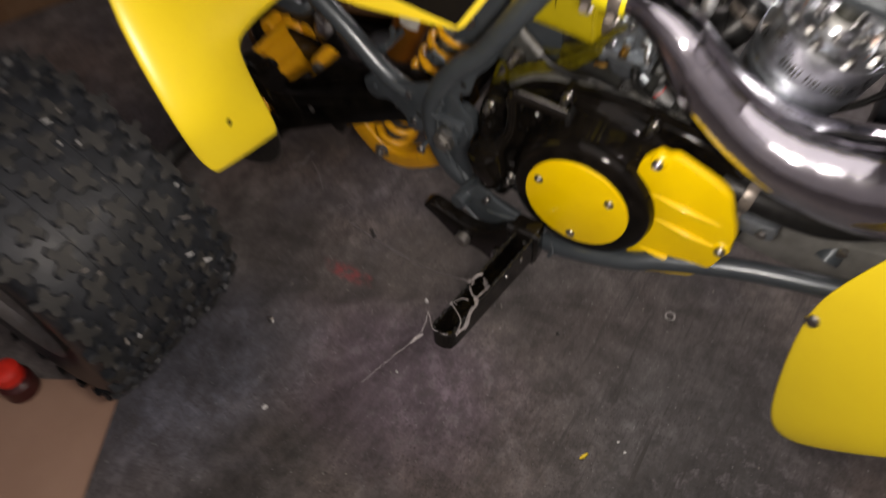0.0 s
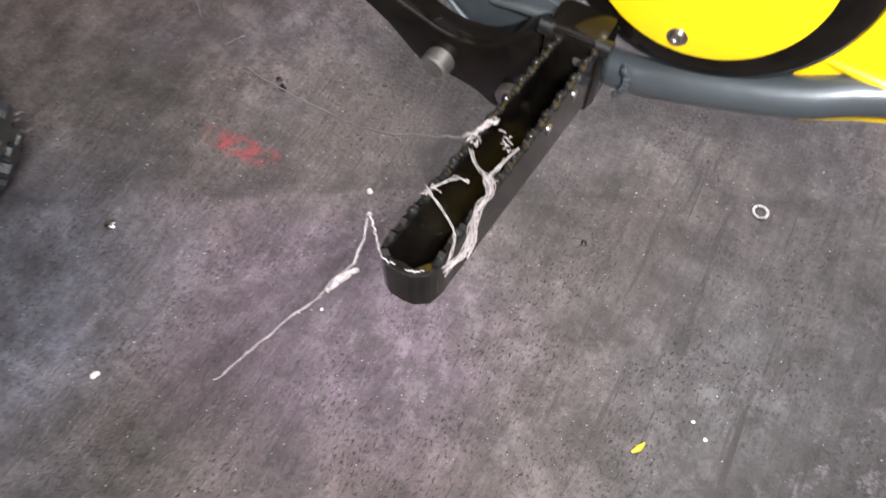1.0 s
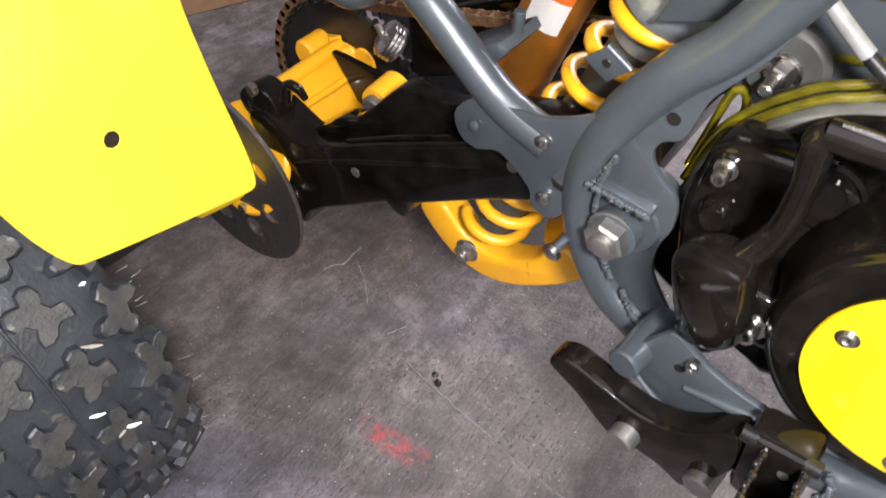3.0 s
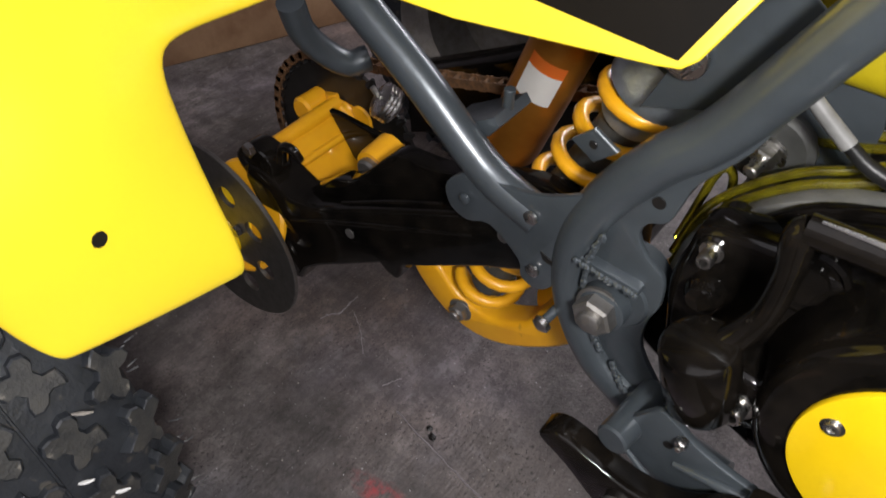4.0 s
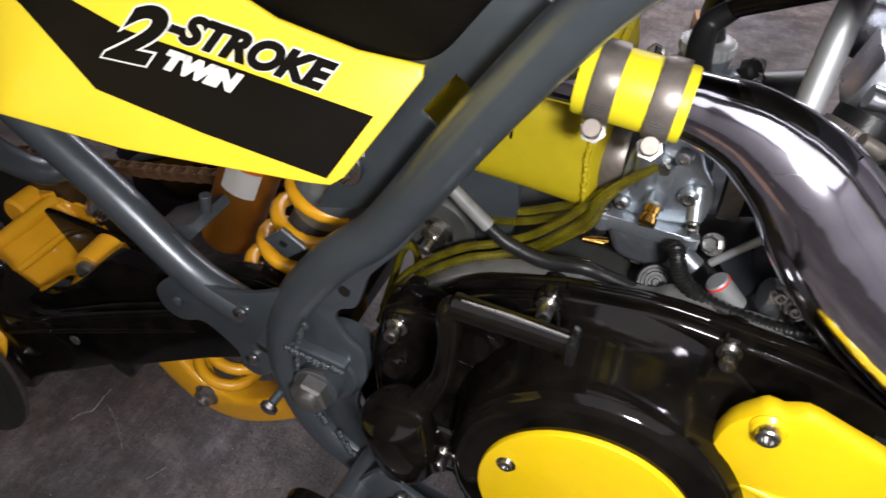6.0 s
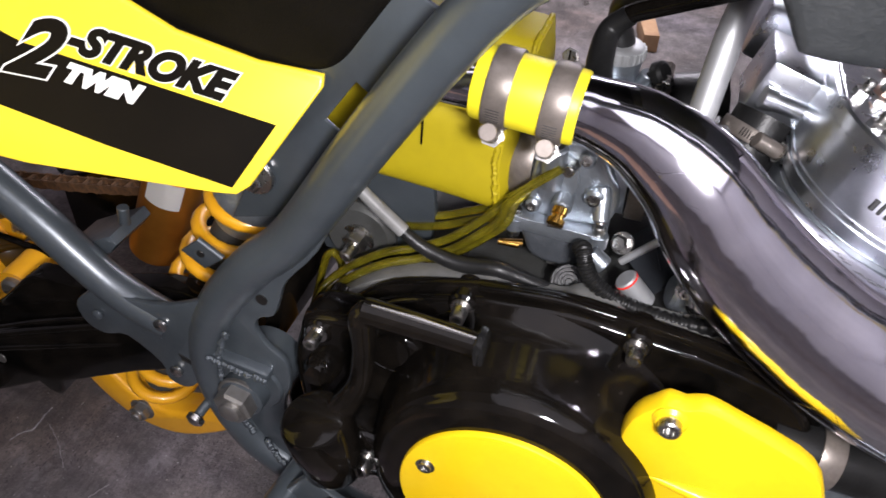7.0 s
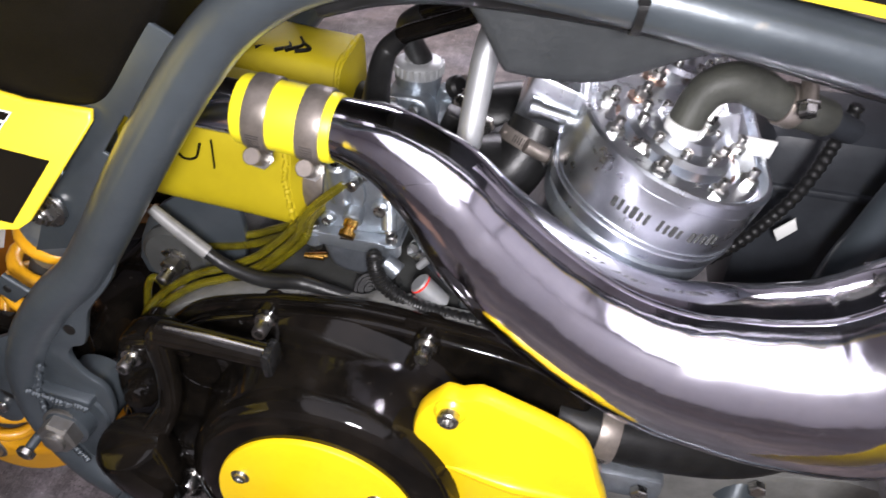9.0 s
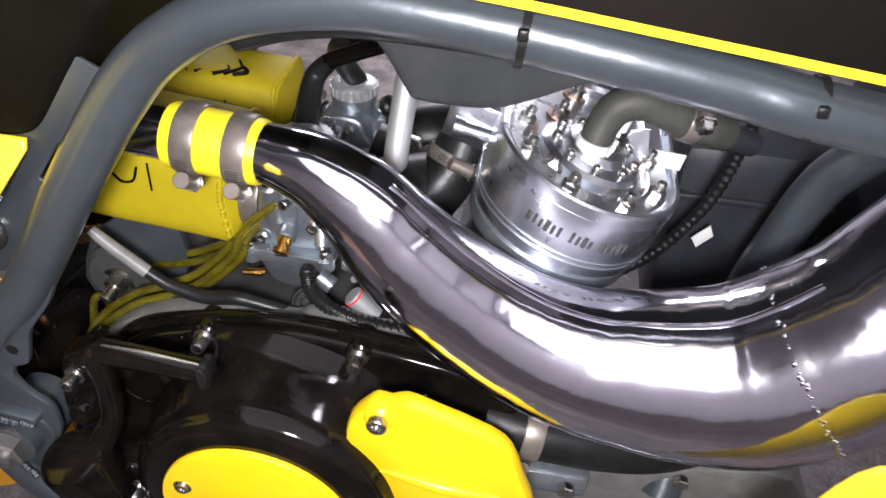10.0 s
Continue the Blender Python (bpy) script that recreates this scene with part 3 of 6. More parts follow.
    for path in ([(0.165, -0.042, 0.29), (0.17, -0.044, 0.302), (0.166, -0.04, 0.314)], [(-0.006, -0.010, 0.452), (-0.013, -0.012, 0.430), (-0.014, -0.013, 0.408)], [(-0.012, -0.012, 0.392), (-0.008, -0.012, 0.374), (0.002, -0.011, 0.356)],
                 [(0.012, -0.010, 0.346), (0.022, -0.012, 0.332), (0.034, -0.014, 0.326)], [(0.046, -0.012, 0.321), (0.052, -0.013, 0.331), (0.054, -0.012, 0.343)],
                 [(0.030, -0.007, 0.512), (0.046, -0.008, 0.530), (0.060, -0.007, 0.552)], [(-0.020, -0.014, 0.428), (0.0, -0.015, 0.4255), (0.020, -0.014, 0.421)], [(0.066, -0.008, 0.558), (0.074, -0.008, 0.570)]):
        bm = bmesh.new()
        for q in spline(path, 9):
            j = Vector((rnd.uniform(-1, 1), rnd.uniform(-1, 1), rnd.uniform(-1, 1))) * 0.0006
            bmesh.ops.create_icosphere(bm, subdivisions=1, radius=rnd.uniform(0.0018, 0.0030), matrix=Matrix.Translation(q + j))
        part("weld", bm, FRAME_GREY, main)
    # lower stub bosses and formed foot bracket
    part("stub", rod((0.0435, -0.004, 0.335), (0.0375, -0.056, 0.336), 0.0112, 24, bevel=0.0015), FRAME_GREY, main)
    part("foot_bracket", prism(smooth_outline([(0.030, 0.330), (0.045, 0.350), (0.058, 0.366), (0.070, 0.361), (0.084, 0.351), (0.104, 0.343), (0.130, 0.337), (0.154, 0.331), (0.150, 0.315), (0.133, 0.300), (0.115, 0.283),
                                               (0.096, 0.279), (0.078, 0.287), (0.056, 0.303), (0.038, 0.318)], 3), -0.040, -0.034, 0.0014), FRAME_GREY, main, "grey formed foot-peg bracket")
    part("bracket_flange", tube([(0.074, -0.040, 0.324), (0.112, -0.042, 0.331), (0.152, -0.042, 0.330)], [0.0022, 0.0040, 0.0035], 10, 6), FRAME_GREY, main)
    part("bracket_flange", tube([(0.040, -0.041, 0.316), (0.062, -0.043, 0.299), (0.090, -0.043, 0.281), (0.112, -0.042, 0.283)], [0.0018, 0.0026, 0.0026, 0.0018], 8, 6), FRAME_GREY, main)
    part("slot", lathe([(0, 0.0032), (0.0006, 0.0032)], (0.068, -0.0402, 0.340), (0.068, -0.0412, 0.340), 12), BLACK_SATIN, main)
    hex_bolt(main, (0.076, -0.040, 0.352), OUT, 0.004, 0.006, STEEL, "bolt", 0.002)
    # flat tab with two pegs on the seat tube
    part("tab", prism([(-0.146, 0.463), (-0.10, 0.488), (-0.096, 0.482), (-0.104, 0.472), (-0.14, 0.459)], 0.012, 0.05, 0.001), FRAME_GREY, main)
    part("tab_peg", rod((-0.102, 0.03, 0.484), (-0.100, 0.03, 0.500), 0.004, 10), FRAME_GREY, main)
    # slotted wing that carries the seat
    wing = prism([(-0.0105, 0.5200), (0.0115, 0.5640), (0.0315, 0.5880), (0.0415, 0.6220), (0.0695, 0.6540), (0.1015, 0.6820), (0.1355, 0.6640), (0.0971, 0.6133), (0.0767, 0.6284), (0.0581, 0.6030), (0.0785, 0.5878), (0.0435, 0.5350)], 0.0245, 0.0275, 0.0006)
    part("seat_wing", wing, FRAME_GREY, main, "grey slotted seat support plate")
    hex_bolt(main, (0.012, 0.02, 0.558), OUT, 0.008, 0.006, STEEL, "bolt", 0.002, 0.012)
    return main


frame_tubes()


def foot_peg():
    """Open steel channel with saw-tooth rims, rounded outer end, and its cobweb kept apart."""
    bm = bmesh.new()
    x0, x1, y0, y1 = 0.1308, 0.1525, -0.05, -0.259

    def top(y):
        return 0.342 + (y - y0) / (y1 - y0) * 0.055

    def wall_strip(path, height, thick, teeth):
        """A wall along a plan path, its rim cut into teeth."""
        pts = [Vector((a, b, 0)) for a, b in path]
        dense = []
        for a, b in zip(pts, pts[1:]):
            k = max(1, int((b - a).length / 0.0045))
            dense += [a.lerp(b, i / k) for i in range(k)]
        dense.append(pts[-1])
        rows = []
        for i, p in enumerate(dense):
            t = (dense[min(i + 1, len(dense) - 1)] - dense[max(i - 1, 0)]).normalized()
            nrm = Vector((-t.y, t.x, 0)) * thick / 2
            zt = top(p.y) + (0.0035 if teeth and i % 2 and 3 < i < len(dense) - 4 else 0.0)
            zb = top(p.y) - height - 0.018 * (p.y - y1) / (y0 - y1)
            rows.append([bm.verts.new((*(p + nrm).xy, zt)), bm.verts.new((*(p - nrm).xy, zt)), bm.verts.new((*(p - nrm).xy, zb)), bm.verts.new((*(p + nrm).xy, zb))])
        for a, b in zip(rows, rows[1:]):
            for k in range(4):
                bm.faces.new((a[k], a[(k + 1) % 4], b[(k + 1) % 4], b[k]))
        bm.faces.new(rows[0])
        bm.faces.new(rows[-1][::-1])

    c = (x0 + x1) / 2
    path = [(x0, y0), (x0 - 0.0005, y1 + 0.008), (x0 + 0.0012, y1 + 0.003), (x0 + 0.005, y1 + 0.0005), (c, y1), (x1 - 0.006, y1 + 0.0005), (x1 - 0.0015, y1 + 0.004), (x1, y1 + 0.010), (x1, y0)]
    wall_strip(path, 0.027, 0.0030, True)
    peg = part("foot_peg", bm, BLACK_GLOSS, bike, "black serrated steel foot peg")
    rim = bmesh.new()
    pts = []
    for (xa, ya), (xb, yb) in zip(path, path[1:]):
        k = max(1, int(math.hypot(xb - xa, yb - ya) / 0.004))
        pts += [(xa + (xb - xa) * i / k, ya + (yb - ya) * i / k) for i in range(k)]
    tube([(x, y, top(y)) for x, y in pts], 0.0019, 8, 1, rim)
    part("peg_rim", rim, WORN_BLACK, peg, "worn glossy saw-tooth rim")
    for xs in (x0, x1):
        for k in range(19):
            y = y0 - 0.016 - 0.0092 * k
            part("tooth", lathe([(0, 0.0017), (0.0012, 0.0024), (0.0030, 0.0024), (0.0042, 0.0015), (0.0045, 0.0)], (xs, y, top(y) - 0.001), (xs + (0.3 if k % 2 else -0.3), y + 0.3, top(y) + 1), 8), WORN_BLACK, peg)
    bm = bmesh.new()
    vs = [bm.verts.new(v) for v in ((x0, y0, top(y0) - 0.034), (x1, y0, top(y0) - 0.034), (x1, y1 + 0.01, top(y1) - 0.03), (x0, y1 + 0.01, top(y1) - 0.03))]
    bm.faces.new(vs)
    bmesh.ops.solidify(bm, geom=bm.faces[:], thickness=0.003)
    part("peg_floor", bm, BLACK_GLOSS, peg)
    part("peg_root", block((0.119, -0.070, 0.292), (0.157, -0.040, 0.352), 0.007), BLACK_GLOSS, peg)
    part("root_pin", rod((0.116, -0.064, 0.346), (0.160, -0.064, 0.346), 0.0052, 16), WORN_BLACK, peg)
    hex_bolt(peg, (0.144, -0.063, 0.333), (0, -1, 0.35), 0.0065, 0.005, DULL_STEEL, "bolt", 0.002)
    for y in (-0.10, -0.135):
        part("rivet", lathe([(0, 0.003), (0.001, 0.003)], (x1 + 0.0015, y, top(y) - 0.012), (x1 + 0.01, y, top(y) - 0.012), 10), STEEL, peg)
    return peg


foot_peg()


def heel_guard():
    bm = prism(smooth_outline([(-0.009, 0.312), (-0.003, 0.322), (0.010, 0.324), (0.034, 0.316), (0.058, 0.309), (0.085, 0.314), (0.112, 0.338), (0.119, 0.334), (0.119, 0.305), (0.104, 0.272), (0.094, 0.260), (0.078, 0.268),
                               (0.058, 0.272), (0.038, 0.273), (0.012, 0.297)], 3), -0.066, -0.046, 0.0035, 3)
    g = part("heel_guard", bm, BLACK_GLOSS, bike, "black formed heel guard plate")
    part("stub", rod((0.054, -0.055, 0.286), (0.0515, -0.076, 0.2845), 0.0100, 20, bevel=0.0015), DULL_STEEL, g)
    part("stub", rod((0.107, -0.050, 0.281), (0.1050, -0.073, 0.2795), 0.0100, 20, bevel=0.0015), DULL_STEEL, g)


heel_guard()


def engine():
    eng = part("engine", prism(smooth_outline([(0.02, 0.345), (0.026, 0.41), (0.05, 0.448), (0.10, 0.472), (0.2, 0.482), (0.27, 0.482), (0.33, 0.46), (0.36, 0.42), (0.345, 0.36), (0.28, 0.33), (0.12, 0.318), (0.05, 0.325)], 4), 0.036, 0.24, 0.008),
               CASE_GREY, bike, "grey painted two-cylinder engine case")
    part("case_deck", block((0.05, 0.058, 0.43), (0.30, 0.23, 0.474), 0.010, turn=Matrix.Rotation(radians(-5), 4, "Y")), CASE_DUSTY, eng)
    cover = part("clutch_cover", prism(smooth_outline([(0.010, 0.350), (0.026, 0.400), (0.045, 0.437), (0.067, 0.464), (0.094, 0.486), (0.134, 0.499), (0.156, 0.504), (0.203, 0.509), (0.24, 0.506), (0.290, 0.500), (0.332, 0.486), (0.352, 0.452),
                                                       (0.362, 0.40), (0.352, 0.352), (0.315, 0.326), (0.25, 0.312), (0.16, 0.308), (0.10, 0.312), (0.05, 0.322)], 4), 0.024, 0.040, 0.005, 4),
                 BLACK_GLOSS, bike, "black gloss clutch cover")
    # flange lip along the edge
    part("lip", prism(smooth_outline([(0.006, 0.350), (0.022, 0.402), (0.0413, 0.4415), (0.0643, 0.469), (0.0911, 0.4912), (0.1317, 0.504), (0.154, 0.509), (0.2026, 0.514), (0.242, 0.511), (0.292, 0.504), (0.336, 0.490), (0.357, 0.452),
                                      (0.367, 0.40), (0.356, 0.350), (0.317, 0.322), (0.25, 0.307), (0.16, 0.303), (0.10, 0.307), (0.048, 0.317)], 4), 0.031, 0.040, 0.003), BLACK_GLOSS, cover)
    part("bulge", lathe([(0, 0.104), (0.006, 0.0985), (0.022, 0.0935), (0.042, 0.0885), (0.0520, 0.0865), (0.0565, 0.0840), (0.0592, 0.0795), (0.0604, 0.073), (0.0606, 0.066)], (0.189, 0.0248, 0.403), (0.189, -0.1, 0.403), 72), BLACK_GLOSS, cover)
    disc = part("clutch_disc", lathe([(0, 0.0643), (0.0035, 0.0643), (0.0046, 0.0636), (0.005, 0.062)], (0.189, -0.0345, 0.403), (0.189, -0.1, 0.403), 72), YELLOW_METAL, cover, "yellow powder-coated round access plate")
    for x, z in ((0.1415, 0.4225), (0.1885, 0.3495), (0.2285, 0.4265)):
        socket_bolt(cover, (x, -0.0397, z), OUT, 0.0042, 0.0024, STEEL, washer=True)
    # stepped yellow pump cover
    tri = [(0.258, 0.441), (0.247, 0.452), (0.244, 0.470), (0.2475, 0.489), (0.2555, 0.500), (0.2625, 0.5065), (0.271, 0.5055), (0.281, 0.5095), (0.298, 0.504), (0.332, 0.4905), (0.346, 0.478), (0.3545, 0.455), (0.364, 0.428),
           (0.361, 0.395), (0.350, 0.360), (0.334, 0.335), (0.297, 0.317), (0.2715, 0.3015), (0.264, 0.3055), (0.258, 0.320), (0.252, 0.343), (0.264, 0.372), (0.2695, 0.397), (0.268, 0.420)]
    pump = part("pump_cover", prism(smooth_outline(tri, 2), -0.019, -0.004, 0.0045, 2), YELLOW_METAL, cover, "yellow powder-coated pump cover")
    part("pump_pad", prism(smooth_outline([(x + (0.305 - x) * 0.18, z - 0.018 + (0.40 - z) * 0.14) for x, z in tri], 3), -0.005, 0.030, 0.003), BLACK_GLOSS, cover)
    for (xa, za), (xb, zb) in (((0.262, 0.446), (0.352, 0.436)), ((0.272, 0.41), (0.357, 0.400)), ((0.262, 0.352), (0.338, 0.350))):
        part("rib", tube([(xa, -0.0168, za), ((xa + xb) / 2, -0.0205, (za + zb) / 2 + 0.001), (xb, -0.0168, zb)], [0.002, 0.0045, 0.002], 10, 6), YELLOW_METAL, pump)
    for p in ((0.2660, 0.0, 0.4955), (0.2664, 0.0, 0.319), (0.3545, 0.0, 0.404)):
        part("boss", rod((p[0], -0.006, p[2]), (p[0], -0.021, p[2]), 0.0095, 20, bevel=0.002), YELLOW_METAL, pump)
        socket_bolt(pump, (p[0], -0.0205, p[2]), OUT, 0.0062, 0.006, STEEL, washer=False)
    for p, q in (((0.0525, 0.4600), 0.0045), ((0.1405, 0.4955), 0.023), ((0.2425, 0.4995), 0.023), ((0.346, 0.455), 0.03), ((0.11, 0.322), 0.02), ((0.2, 0.312), 0.02), ((0.30, 0.322), 0.02)):
        part("boss", rod((p[0], 0.045, p[1]), (p[0], q, p[1]), 0.0094, 20, bevel=0.0015), BLACK_GLOSS, cover)
        socket_bolt(cover, (p[0], q - 0.0012, p[1]), OUT, 0.0048, 0.0105, STEEL)
    part("cover_rib", tube([(0.212, 0.004, 0.470), (0.232, 0.0, 0.474), (0.25, 0.006, 0.468)], [0.003, 0.005, 0.003], 10, 6), BLACK_GLOSS, cover)
    part("cover_ridge", tube([(0.1497, 0.030, 0.5085), (0.175, 0.029, 0.5125), (0.1972, 0.030, 0.5135), (0.228, 0.031, 0.511)], 0.0028, 10, 6), BLACK_GLOSS, cover)
    # pale bare edge of the crankcase standing above the cover
    part("case_rim", prism(smooth_outline([(0.016, 0.352), (0.0243, 0.4250), (0.0407, 0.4475), (0.0608, 0.4705), (0.0871, 0.4880), (0.1236, 0.4985), (0.1524, 0.5050), (0.1592, 0.5030), (0.1925, 0.5020), (0.2041, 0.5085), (0.2248, 0.5095), (0.2362, 0.5045), (0.262, 0.5035), (0.288, 0.495), (0.30, 0.455), (0.20, 0.43), (0.08, 0.41)], 3), 0.0405, 0.0565, 0.002), CASE_LIGHT, eng, "bare grey alloy crankcase edge")
    part("case_front", prism(smooth_outline([(0.362, 0.330), (0.385, 0.372), (0.402, 0.404), (0.430, 0.402), (0.470, 0.395), (0.545, 0.402), (0.556, 0.330)], 3), 0.060, 0.200, 0.006), CASE_LIGHT, eng, "bare grey alloy front of the crankcase")
    hex_bolt(eng, (0.409, 0.058, 0.400), OUT, 0.007, 0.006, DULL_STEEL, "bolt", 0.002, 0.010)
    hex_bolt(eng, (0.470, 0.058, 0.386), OUT, 0.006, 0.006, STEEL)
    # kick lever: channel-section bar, elbow, arm down to its knuckle
    kick = part("kick_lever", tube([(0.163, -0.0195, 0.5135), (0.13, -0.0195, 0.5155), (0.097, -0.0195, 0.5165)], [0.0072, 0.0076, 0.0080], 16, 6), BLACK_GLOSS, bike, "black folded kick-start lever")
    part("worn_edge", tube([(0.161, -0.0215, 0.5203), (0.13, -0.0215, 0.5228), (0.102, -0.0215, 0.5240)], [0.0010, 0.0018, 0.0008], 8, 6), STEEL, kick, "bright worn edge of the lever")
    part("lever_tip", prism(smooth_outline([(0.1615, 0.5060), (0.1650, 0.5055), (0.1670, 0.5080), (0.1665, 0.5190), (0.1640, 0.5215), (0.1605, 0.5205)], 2), -0.0275, -0.0120, 0.0012), WORN_BLACK, kick)
    part("arm", tube([(0.100, -0.0195, 0.5165), (0.0955, -0.0198, 0.510), (0.0958, -0.020, 0.486), (0.092, -0.021, 0.456), (0.081, -0.027, 0.434), (0.074, -0.034, 0.424)], [0.0075, 0.0084, 0.0070, 0.0072, 0.0090, 0.010], 18, 6), BLACK_GLOSS, kick)
    part("knuckle", lathe([(0, 0.0), (0.0002, 0.016), (0.0012, 0.0195), (0.0042, 0.0215), (0.030, 0.0222), (0.052, 0.0218), (0.060, 0.0185)], (0.0695, -0.0400, 0.4370), (0.0800, -0.0250, 0.3600), 36), BLACK_GLOSS, kick, "black rounded kick lever knuckle")
    part("bore", lathe([(0, 0.0215), (0.003, 0.0215), (0.004, 0.019), (0.001, 0.017), (0.001, 0.0125), (0.006, 0.012), (0.0065, 0.0)], (0.102, 0.010, 0.462), (0.102, -0.05, 0.464), 32), BLACK_GLOSS, cover, "stepped black bore in the cover")
    lobe = part("cover_lobe", prism(smooth_outline([(0.050, 0.473), (0.037, 0.452), (0.031, 0.424), (0.033, 0.392), (0.038, 0.349), (0.048, 0.316), (0.059, 0.302), (0.073, 0.305), (0.085, 0.322), (0.116, 0.314), (0.14, 0.40), (0.12, 0.47)], 3), 0.006, 0.036, 0.007, 4), BLACK_GLOSS, cover, "black gloss rear lobe of the cover")
    part("lobe_shelf", prism(smooth_outline([(0.058, 0.402), (0.054, 0.378), (0.062, 0.360), (0.078, 0.357), (0.100, 0.366), (0.116, 0.372), (0.118, 0.398), (0.09, 0.41)], 3), -0.024, 0.010, 0.006, 3), BLACK_GLOSS, lobe)
    part("plug", lathe([(0, 0.0105), (0.003, 0.0105), (0.0045, 0.009), (0.0045, 0.0048), (0.006, 0.0042), (0.0062, 0.0)], (0.0754, -0.0250, 0.3730), (0.0754, -0.06, 0.3745), 20), BRASS, lobe, "dull brass plug")
    part("boss", rod((0.0955, -0.006, 0.3835), (0.0953, -0.0245, 0.3850), 0.0098, 20, bevel=0.0015), BLACK_GLOSS, lobe)
    socket_bolt(lobe, (0.0953, -0.0250, 0.3850), OUT, 0.0066, 0.010, STEEL)
    part("boss", lathe([(0, 0.012), (0.010, 0.011), (0.016, 0.007), (0.017, 0.0)], (0.055, 0.008, 0.430), (0.054, -0.03, 0.436), 20), BLACK_GLOSS, lobe)
    # engine mount with its long bolt
    part("mount_boss", lathe([(0, 0.026), (0.02, 0.026), (0.024, 0.022)], (0.05, 0.10, 0.484), (0.05, 0.05, 0.484), 28), CASE_GREY, eng)
    part("mount_plate", prism(smooth_outline([(0.02, 0.46), (0.03, 0.51), (0.07, 0.54), (0.10, 0.53), (0.09, 0.47)], 3), 0.085, 0.092, 0.001), FRAME_GREY, eng)
    hex_bolt(eng, (0.05, 0.076, 0.482), (-0.15, -1, -0.25), 0.0085, 0.007, STEEL, "mount_bolt", 0.010, 0.012)
    # water hose from the pump cover with its clamp
    hose = part("water_hose", tube([(0.325, 0.03, 0.452), (0.36, 0.03, 0.447), (0.40, 0.035, 0.440), (0.45, 0.05, 0.432), (0.52, 0.09, 0.43)], 0.0185, 18, 6), HOSE, bike, "black rubber water hose")
    clamp(hose, (0.357, 0.03, 0.4475), (0.05, 0, -0.008), 0.0187, 0.013, (0.1, -0.5, -1))
    part("water_joint", block((0.345, 0.015, 0.402), (0.40, 0.075, 0.424), 0.006), CAST_ALLOY, eng)
    hex_bolt(eng, (0.385, 0.014, 0.415), OUT, 0.006, 0.005, STEEL)
    return eng


engine()


def exhaust():
    """Stamped expansion chamber: stinger, reverse cone, belly and header, with a seam and weld beads."""
    axis = [(0.176, 0.043, 0.6285), (0.196, 0.0415, 0.6275), (0.220, 0.038, 0.6225), (0.246, 0.034, 0.607), (0.266, 0.033, 0.585), (0.290, 0.033, 0.562), (0.319, 0.033, 0.541), (0.348, 0.033, 0.526), (0.381, 0.033, 0.5165),
            (0.410, 0.033, 0.5155), (0.438, 0.033, 0.517), (0.473, 0.033, 0.5255), (0.503, 0.034, 0.545), (0.528, 0.036, 0.570), (0.548, 0.045, 0.598), (0.575, 0.06, 0.630), (0.60, 0.09, 0.650), (0.60, 0.14, 0.640)]
    rad = [0.0155, 0.0175, 0.0215, 0.0270, 0.0315, 0.0350, 0.0375, 0.0405, 0.0450, 0.0485, 0.0515, 0.0548, 0.0555, 0.0540, 0.050, 0.047, 0.042, 0.036]
    pipe = part("exhaust_pipe", tube(axis, rad, 48, 8), CHROME, bike, "bright plated expansion-chamber exhaust pipe")
    # pressed seam along the upper side
    ring = list(zip(axis, rad))
    pts = []
    for k in range(3, 14):
        (x, y, z), r = ring[k]
        run = Vector(axis[k + 1]) - Vector(axis[k - 1])
        up = Vector((-run.z, 0, run.x)).normalized()
        pts.append(Vector((x, y, z)) + (up * 0.965 + Vector((0, -0.24, 0))) * (r + 0.0003))
    part("seam", tube(pts, 0.0016, 8, 8), CHROME, pipe, "bright pressed seam")
    # circumferential weld bead at the belly
    rnd = random.Random(8)
    c, r = Vector((0.500, 0.034, 0.5425)), 0.0552
    d = Vector((0.80, 0.03, 0.58)).normalized()
    u = d.orthogonal().normalized()
    v = d.cross(u)
    bm = bmesh.new()
    for k in range(210):
        a = 2 * math.pi * k / 210
        bmesh.ops.create_icosphere(bm, subdivisions=1, radius=rnd.uniform(0.0010, 0.0021), matrix=Matrix.Translation(c + (u * math.cos(a) + v * math.sin(a)) * (r - 0.0008) + d * rnd.uniform(-0.0013, 0.0013)))
    part("weld", bm, CHROME, pipe, "row of bright weld beads")
    # tail pipe, coupler and clamps
    part("tail_pipe", tube([(0.02, 0.052, 0.628), (0.08, 0.047, 0.632), (0.148, 0.043, 0.631)], 0.0150, 20, 4), CHROME, pipe)
    a, e = Vector((0.1352, 0.0432, 0.6322)), Vector((0.1880, 0.0428, 0.6276))
    sleeve = part("coupler", lathe([(0, 0.0152), (0, 0.0180), (0.0015, 0.0187), (0.0515, 0.0187), (0.053, 0.0180), (0.053, 0.0152)], a, e, 40, cap=False), SILICONE, pipe, "yellow silicone coupler sleeve")
    for k in (0.25, 0.79):
        clamp(sleeve, a.lerp(e, k), e - a, 0.0188, 0.0125, (0.1, -0.62, -0.95))
    return pipe


exhaust()


